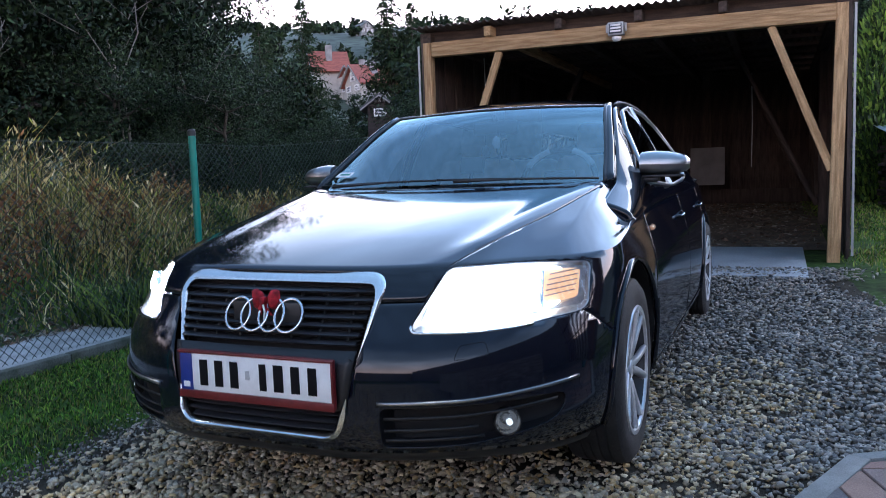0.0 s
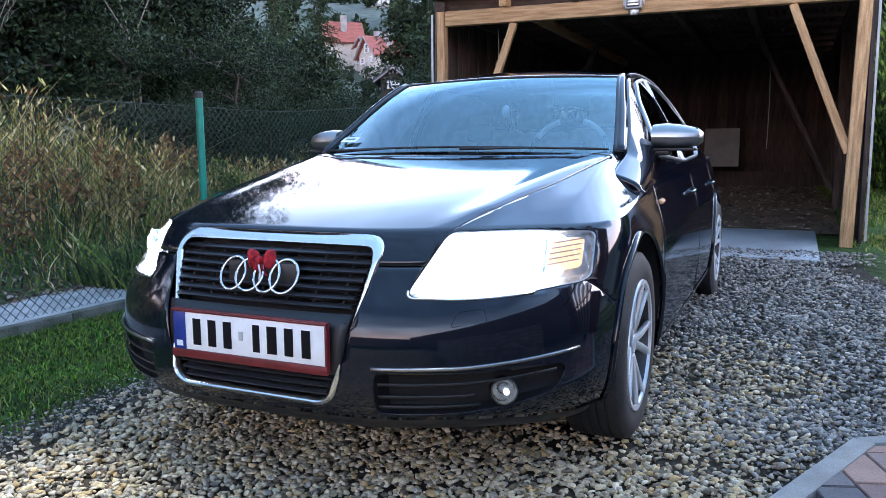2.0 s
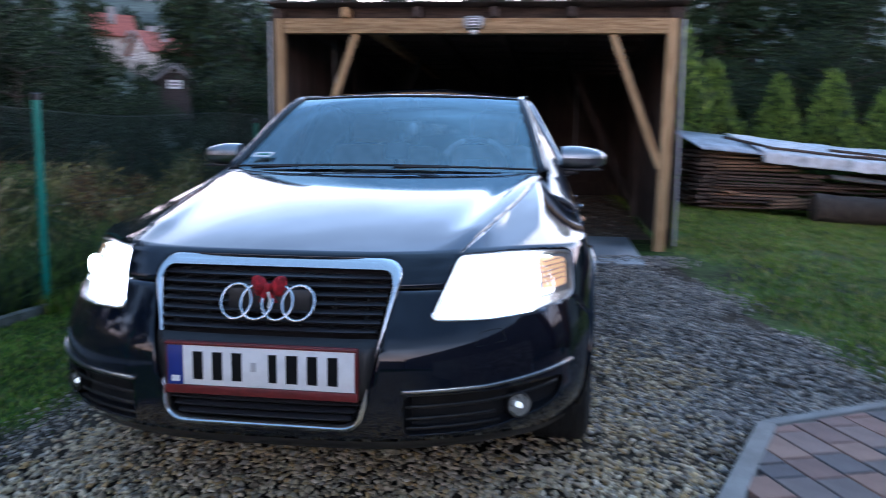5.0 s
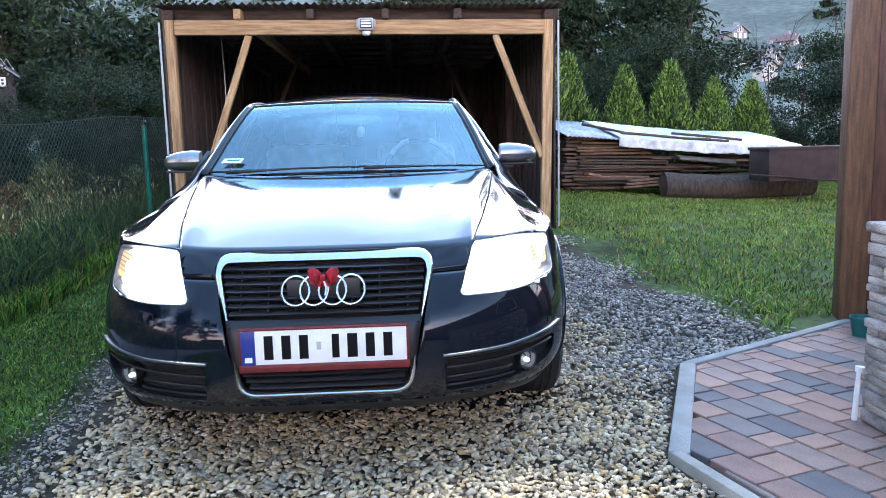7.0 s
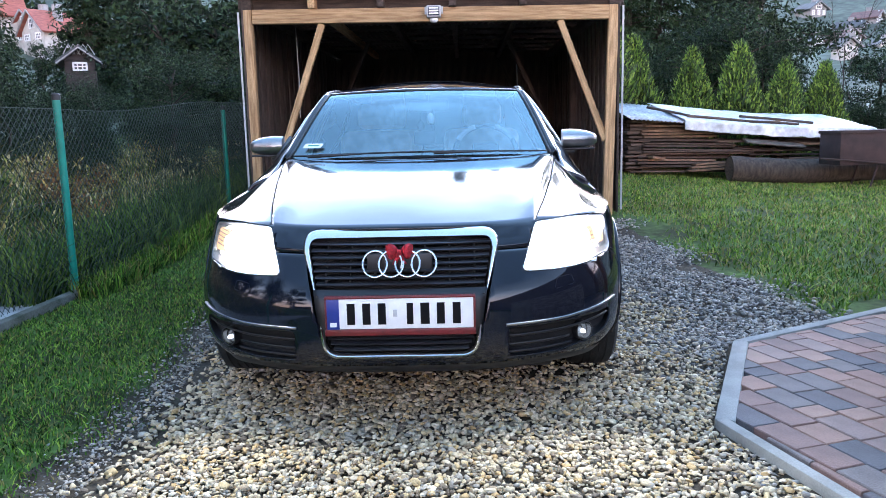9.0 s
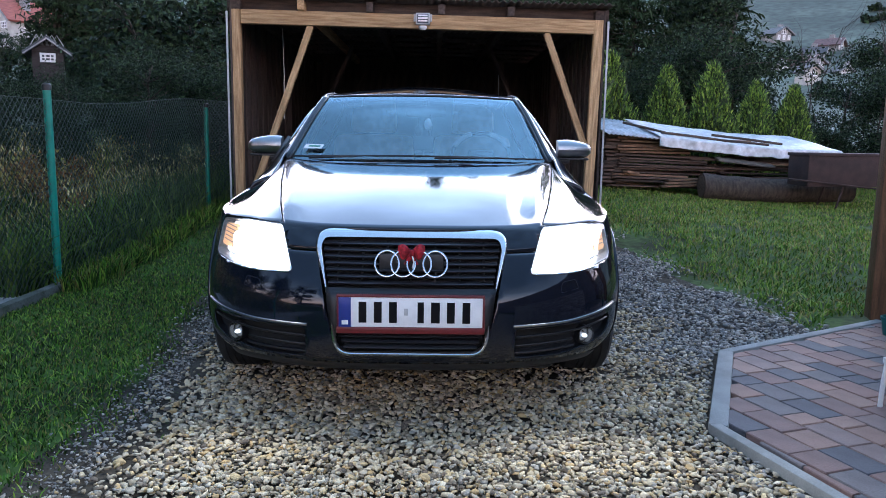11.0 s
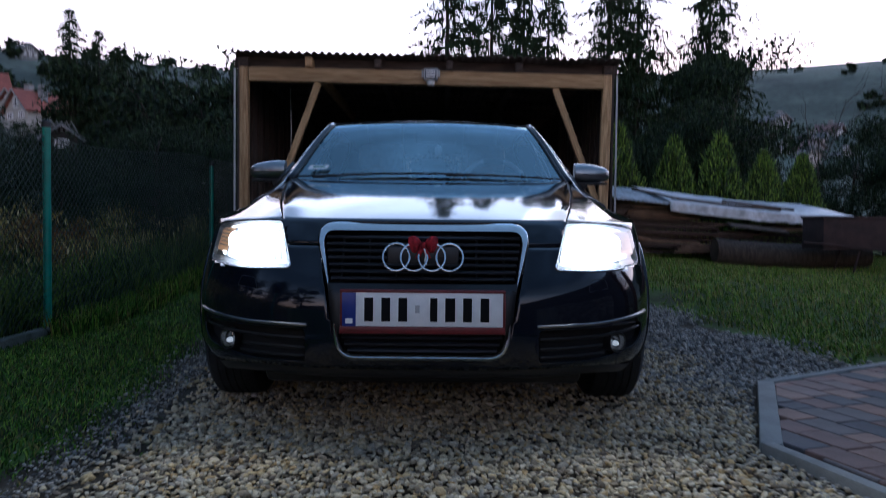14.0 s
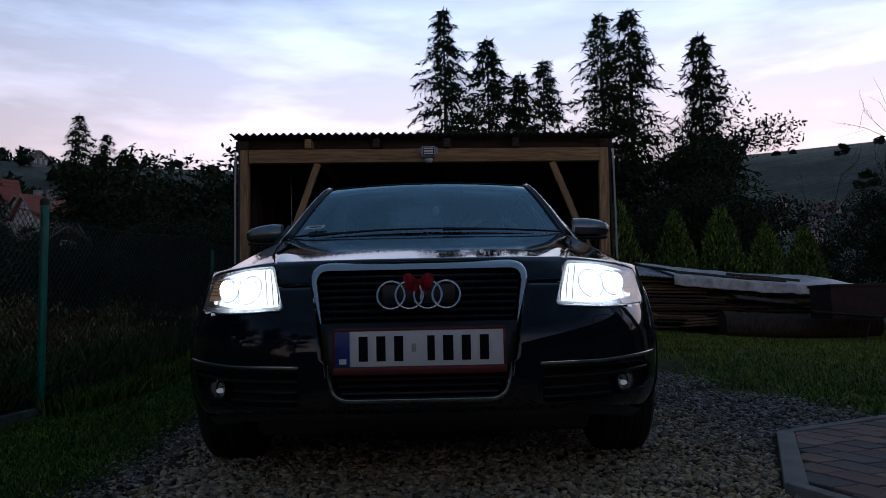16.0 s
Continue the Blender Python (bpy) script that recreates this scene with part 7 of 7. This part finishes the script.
def pile_cover():
    turn = math.atan2(0.7, 4.03)
    # corrugated sheet over the near half
    rows = []
    for d in np.linspace(-0.18, 1.35, 4):
        rows.append([pile_pose(u, d, 0.95 - 0.02 * u + 0.17 * d + 0.012 * math.sin(u * 2 * math.pi / 0.076)) for u in np.linspace(-0.06, 1.4, 140)])
    ob = thick(mesh_ob("corrugated_sheet", add_grid(bmesh.new(), rows), TARP, smooth=180), 0.004)
    tagged(ob, "pale corrugated plastic sheet lying on the wood pile", "roofing sheet")
    # silver foil draped over the rest, its front hem hanging down
    rows = []
    for k in range(22):
        row = []
        for u in np.linspace(0.85, 4.3, 64):
            f = k / 21
            if f < 0.35:
                d, z = -0.20 - 0.03 * math.sin(u * 9), 0.94 - 0.022 * u - 0.17 * (1 - f / 0.35) * (0.98 + 0.12 * noise.noise((u * 6, 1, 0)))
            else:
                d, z = -0.20 + (f - 0.35) / 0.65 * 1.5, 0.94 - 0.022 * u + 0.25 * (f - 0.35) / 0.65
            z += 0.014 * noise.noise((u * 2.2, f * 3, 4)) + 0.008 * noise.noise((u * 9, f * 9, 2))
            row.append(pile_pose(u, d + 0.02 * noise.noise((u * 5, f * 4, 8)), z + 0.03))
        rows.append(row)
    ob = thick(mesh_ob("tarpaulin", add_grid(bmesh.new(), rows), TARP, smooth=180), 0.003)
    tagged(ob, "crumpled silver-white tarpaulin draped over the wood pile", "tarpaulin")
    for k, (u0, d0, u1, d1) in enumerate(((0.55, 0.6, 1.15, 0.05), (1.0, 0.02, 2.3, 0.0), (2.2, 0.5, 3.4, 0.2), (2.0, -0.05, 3.0, 0.0))):
        a, b = pile_pose(u0, d0, 1.03 - 0.022 * u0 + 0.16 * d0), pile_pose(u1, d1, 1.02 - 0.022 * u1 + 0.16 * d1)
        ob = mesh_ob("batten", tube([a, tuple((p + q) / 2 + (0.005 if i == 2 else 0) for i, (p, q) in enumerate(zip(a, b))), b], 0.022, 6), OLDBOARD, smooth=40)
        tagged(ob, "dark wooden batten weighing down the tarpaulin", "batten", group="battens on the tarpaulin")


def felled_log():
    t = thing("log", "thick felled tree trunk with rough bark lying on the grass", "log")
    rng = np.random.default_rng(9)
    rings = []
    bm = bmesh.new()
    n = 22
    for i in range(26):
        u = 1.50 + 2.80 * i / 25
        x, y, z = pile_pose(u, -0.50, 0.205)
        r = 0.205 - 0.02 * i / 25
        rings.append([bm.verts.new((x + 0.0, y + r * math.cos(a) * (1 + 0.05 * noise.noise((i * 0.5, a * 2, 1))), z + r * math.sin(a) * (1 + 0.07 * noise.noise((i * 0.4, a * 2, 5))))) for a in np.linspace(0, 2 * math.pi, n, endpoint=False)])
    for r0, r1 in zip(rings, rings[1:]):
        for k in range(n):
            bm.faces.new((r0[k], r1[k], r1[(k + 1) % n], r0[(k + 1) % n]))
    bmesh.ops.recalc_face_normals(bm, faces=bm.faces)
    part("bark", bm, BARK, t, smooth=180)
    for i in (0, -1):
        bm2 = bmesh.new()
        x, y, z = pile_pose(1.50 if i == 0 else 4.30, -0.50, 0.205)
        s = -1 if i == 0 else 1
        add_lathe(bm2, [(0.0001, 0.006 * 1), (0.12, 0.004), (0.19 if i == 0 else 0.17, 0.0)], 22, Matrix.Translation((x + s * 0.004, y, z)) @ pose(0, 0, 0, 0, 90 * s, 0))
        part("cut_face", bm2, OLDBOARD, t, "dark weathered cut face", 180)


def fire_box():
    f = thing("steel_box", "rusty brown steel box on legs beside the wood pile", "container", pose(6.87, 9.55, 0, 0, 0, 4))
    g = float(ground_z(6.75, 9.55))
    body = part("box_body", box(-0.92, -0.3, 0.42, 1.3, 0.3, 0.92, 0.012), RUST, f)
    part("rim", box(-0.94, -0.32, 0.90, 1.32, 0.32, 0.945, 0.006), RUST, f)
    for x in (-0.4, 1.15):
        for y in (-0.26, 0.26):
            part("leg", tube([(x, y, g - 0.02), (x + (0.12 if x < 0 else 0.0), y, 0.45)], 0.016, 8), RUST, f)
    part("bar", tube([(-1.25, -0.33, 0.54), (0.2, -0.35, 0.40), (1.3, -0.35, 0.37)], 0.015, 6), RUST, f)
    part("handle", tube([(0.55, -0.305, 0.66), (0.55, -0.34, 0.70), (0.55, -0.34, 0.80), (0.55, -0.305, 0.84)], 0.01, 6), RUST, f)


def porch_post():
    p = thing("porch_post", "stained wooden porch post with brown slatted side", "post")
    ob = part("post", box(-0.075, -0.07, 0.03, 0.075, 0.07, 3.2, 0.008), DARKWOOD, p, "stout weathered timber post")
    ob.matrix_world = pose(2.905, 1.94, 0.0, 0, 0, -16)
    back = part("side_board", box(0.085, -0.03, 0.03, 0.20, 0.03, 3.2, 0.005), BROWNWOOD, p, "red-brown board")
    back.matrix_world = pose(2.905, 1.94, 0.0, 0, 0, -16)
    for z in (0.34, 0.68, 1.28, 1.9):
        r = part("rail", box(0.18, -0.035, z, 1.5, 0.02, z + 0.045, 0.005), BROWNWOOD, p)
        r.matrix_world = pose(2.905, 1.94, 0.0, 0, 0, -16)
    for k in range(9):
        r = part("slat", box(0.22 + k * 0.14, 0.022, 0.06, 0.30 + k * 0.14, 0.04, 3.1, 0.003), BROWNWOOD, p)
        r.matrix_world = pose(2.905, 1.94, 0.0, 0, 0, -16)
    return p


def stone_wall():
    """Low plinth wall clad with split stone strips."""
    w = thing("stone_wall", "low garden wall clad in pale split stone strips", "wall", kind="structure")
    rng = random.Random(17)
    part("core", box(2.0, -2.2, 0.03, 2.5, 0.235, 0.74, 0.005), CONCRETE, w)
    part("core", box(2.0, 0.235, 0.03, 2.5, 0.30, 0.74, 0.005), CONCRETE, w)
    z = 0.045
    while z < 0.76:
        h = rng.choice([0.028, 0.036, 0.045])
        for face in (0, 1):
            a, end = (-1.2, 0.318) if face == 0 else (1.985, 2.5)
            p = a - rng.uniform(0, 0.15)
            while p < end:
                ln = min(rng.uniform(0.10, 0.32), end - p + (0 if face == 0 else 0.0))
                if p + ln > a and ln > 0.02:
                    d = rng.uniform(0.012, 0.034)
                    p0 = max(p, a)
                    bm = box(-d, 0.001, 0.001, 0.01, p + ln - p0 - 0.001, h - 0.002, 0.004)
                    ob = part("stone", bm, SLATE, w, smooth=None)
                    if face == 0:
                        ob.location = (1.998, p0, z)
                    else:
                        ob.matrix_world = Matrix.Translation((p0, 0.302, z)) @ Matrix.Rotation(math.radians(-90), 4, "Z")
                p += ln
        z += h
    part("coping", box(1.965, -2.2, 0.762, 2.52, 0.335, 0.80, 0.008), SLATE, w, "flat stone coping")
    ob = mesh_ob("plastic_pipe", add_tube(tube([(0, 0, 0), (0.004, 0.0, 0.1), (0.012, 0, 0.19)], 0.010, 10), [(0.012, 0, 0.19), (0.013, 0, 0.21)], 0.017, 10), WHITE_PLASTIC, smooth=40)
    ob.location = (1.955, 0.325, 0.04)
    tagged(ob, "short white plastic pipe against the stone wall", "pipe")


def small_pot():
    ob = mesh_ob("plant_pot", add_lathe(bmesh.new(), [(0.0001, 0.0), (0.05, 0.0), (0.065, 0.09), (0.07, 0.09), (0.07, 0.105), (0.062, 0.105), (0.05, 0.02), (0.0001, 0.02)], 20), TEAL, smooth=40)
    ob.location = (2.72, 1.50, 0.041)
    tagged(ob, "small teal plastic pot on the pavers", "pot")


def ribbon_bow():
    b = thing("ribbon_bow", "red fabric bow tied to the grille above the emblem", "bow", pose(0.0, front_y(0.0, 0.705) - 0.02, 0.703))
    rng = np.random.default_rng(2)
    for s in (-1, 1):
        bm = bmesh.new()
        rows = []
        for i in range(13):
            u = i / 12
            rows.append([(s * (0.004 + 0.046 * u), -0.012 * math.sin(math.pi * u) * math.cos(a) * 1.6 + 0.003 * math.sin(9 * u), (0.008 + 0.021 * math.sin(math.pi * min(1, u * 0.85)) ** 0.8) * math.sin(a) + 0.006 * u) for a in np.linspace(0, 2 * math.pi, 15)])
        add_grid(bm, rows)
        bmesh.ops.recalc_face_normals(bm, faces=bm.faces)
        part("loop", bm, RED_FABRIC, b, smooth=180)
    part("knot", box(-0.009, -0.022, -0.011, 0.009, 0.0, 0.012, 0.005), RED_FABRIC, b)
    for s in (-1, 1):
        rows = [[(s * (0.003 + 0.016 * u) - 0.008 + w, -0.012 - 0.004 * math.sin(u * 5), -0.008 - 0.034 * u) for w in (0, 0.008, 0.016)] for u in np.linspace(0, 1, 7)]
        thick(part("tail", add_grid(bmesh.new(), rows), RED_FABRIC, b, smooth=180), 0.0015)
    part("string", tube([(0.004, -0.02, -0.01), (0.010, -0.022, -0.03), (0.006, -0.022, -0.055)], 0.003, 6), PLATE_WHITE, b, "white cord end")


def charms():
    for x, z, ln, mat, nm, lab in ((0.045, 1.215, 0.11, PLATE_WHITE, "hanging_charm", "pale charm hanging from the inner mirror"), (-0.015, 1.17, 0.13, CABIN, "phone_holder", "dark phone holder on the windscreen")):
        t = thing(nm, lab, "charm" if "charm" in nm else "phone holder")
        part("cord", tube([(x, 1.985, z + ln * 0.5), (x, 1.985, z)], 0.002, 5), CABIN, t)
        part("pendant", add_lathe(bmesh.new(), [(0.0001, 0.03), (0.018, 0.015), (0.024, -0.01), (0.014, -0.035), (0.0001, -0.04)], 14, Matrix.Translation((x, 1.985, z - 0.01))), mat, t, smooth=180)


# ---- houses on the slope ----
def house(name, label, x, y, turn, w, d, h, roof, wallmat, roofmat, base=None, windows=(2, 1), gable_wood=False, attic=True):
    z = float(ground_z(x, y)) - 0.5 if base is None else base
    t = thing(name, label, "house", pose(x, y, z, 0, 0, turn))
    bm = box(-w / 2, -d / 2, -1.6, w / 2, d / 2, h)
    v = [bm.verts.new(p) for p in ((-w / 2, -d / 2, h), (w / 2, -d / 2, h), (0, -d / 2, h + roof), (-w / 2, d / 2, h), (w / 2, d / 2, h), (0, d / 2, h + roof))]
    bm.faces.new((v[0], v[1], v[2]))
    bm.faces.new((v[4], v[3], v[5]))
    part("wall", bm, wallmat, t, smooth=None)
    o = 0.4
    for s in (-1, 1):
        sl = roof / (w / 2)
        pts = [[(s * (w / 2 + o), y_, h - o * sl + 0.05), (0, y_, h + roof + 0.05)] for y_ in (-d / 2 - o, d / 2 + o)]
        thick(part("roof_slope", add_grid(bmesh.new(), pts), roofmat, t, smooth=None), 0.18, 0)
        part("barge_board", tube([(s * (w / 2 + o), -d / 2 - o, h - o * sl), (0, -d / 2 - o, h + roof)], 0.05 if gable_wood else 0.09, 4), PLASTER_DULLED, t)
    cols, rows = windows

    def window(px, pz, ww, hh):
        wd = new("window")
        wd.parent = t
        wd.location = (px, -d / 2, pz)
        part("frame", add_box(add_box(add_box(add_box(bmesh.new(), -ww / 2, -0.08, -hh / 2, -ww / 2 + 0.1, 0, hh / 2), ww / 2 - 0.1, -0.08, -hh / 2, ww / 2, 0, hh / 2), -ww / 2, -0.08, hh / 2 - 0.1, ww / 2, 0, hh / 2), -ww / 2, -0.08, -hh / 2, ww / 2, 0, -hh / 2 + 0.1), PLATE_WHITE, wd, smooth=None)
        part("pane", box(-ww / 2 + 0.1, -0.03, -hh / 2 + 0.1, ww / 2 - 0.1, -0.01, hh / 2 - 0.1), PANE, wd, smooth=None)
        for k in (-1, 1):
            part("glazing_bar", box(k * ww / 6 - 0.03, -0.07, -hh / 2 + 0.1, k * ww / 6 + 0.03, -0.031, hh / 2 - 0.1), PLATE_WHITE, wd, smooth=None)
        part("glazing_bar", box(-ww / 2 + 0.1, -0.07, -0.03, ww / 2 - 0.1, -0.031, 0.03), PLATE_WHITE, wd, smooth=None)
    for r in range(rows):
        for k in range(cols):
            window((k + 0.5) / cols * w - w / 2, h * (r + 0.55) / rows, min(1.5, w / cols * 0.5), min(1.5, h / rows * 0.5))
    if attic and not gable_wood:
        window(0, h + roof * 0.35, 0.9, 0.9)
    if gable_wood:
        for k in range(5):
            q = -w * 0.32 + k * w * 0.16
            part("lattice", tube([(q - 0.3, -d / 2 - 0.05, h + 0.2), (q, -d / 2 - 0.05, h + 0.75), (q + 0.3, -d / 2 - 0.05, h + 0.2)], 0.035, 4), PLASTER_DULLED, t)
        part("gable_band", box(-w / 2, -d / 2 - 0.1, h - 0.12, w / 2, -d / 2, h + 0.08), DARKHOUSE, t)
    if not gable_wood:
        part("chimney", box(w * 0.15, -0.3, h + roof * 0.4, w * 0.15 + 0.6, 0.3, h + roof + 0.6), PLASTER_DULLED, t, smooth=None)
    return t


def village():
    house("timber_house", "small dark timber cottage with white window and gable trim", -20.9, 40.0, 24, 1.5, 2.4, 0.95, 0.55, DARKHOUSE, ROOF_DARK, 4.35, (1, 1), True)
    house("house", "white house with steep red tiled roof on the slope", -42.0, 68.0, -48, 3.6, 3.4, 2.6, 1.9, PLASTER, ROOF_RED, 9.7, (2, 1))
    house("house", "white house with broad red roof and dormer", -36.2, 66.5, -34, 3.8, 3.8, 1.2, 1.7, PLASTER, ROOF_RED, 9.2, (2, 1))
    house("house", "pale house with red roof farther up the slope", -38.6, 68.5, -20, 3.0, 3.0, 1.6, 1.5, PLASTER, ROOF_RED, 9.4, (2, 1))
    rng = random.Random(8)
    for x, y, s, rm in ((43.0, 86, 0.36, ROOF_HAZED), (46.5, 92, 0.3, ROOF_DARK), (40.5, 88, 0.26, ROOF_DARK), (50, 95, 0.34, ROOF_HAZED), (44.8, 82, 0.22, ROOF_DARK), (47, 104, 0.4, ROOF_DARK), (-60, 108, 0.4, ROOF_DARK)):
        house("house", "distant pale house on the hillside", x, y, rng.uniform(0, 60), 6 * s, 8 * s, 3.2 * s, 2.0 * s, PLASTER_DULLED, rm, None, (3, 1))
    house("garden_shed", "small white garden shed on the slope", 39.4, 78.3, 10, 1.9, 1.6, 0.8, 0.7, PLASTER, ROOF_DARK, 7.6, (1, 1), False, False)


wood_pile()
pile_cover()
felled_log()
fire_box()
porch_post()
small_pot()
ribbon_bow()
charms()
village()


terrace()
stone_wall()
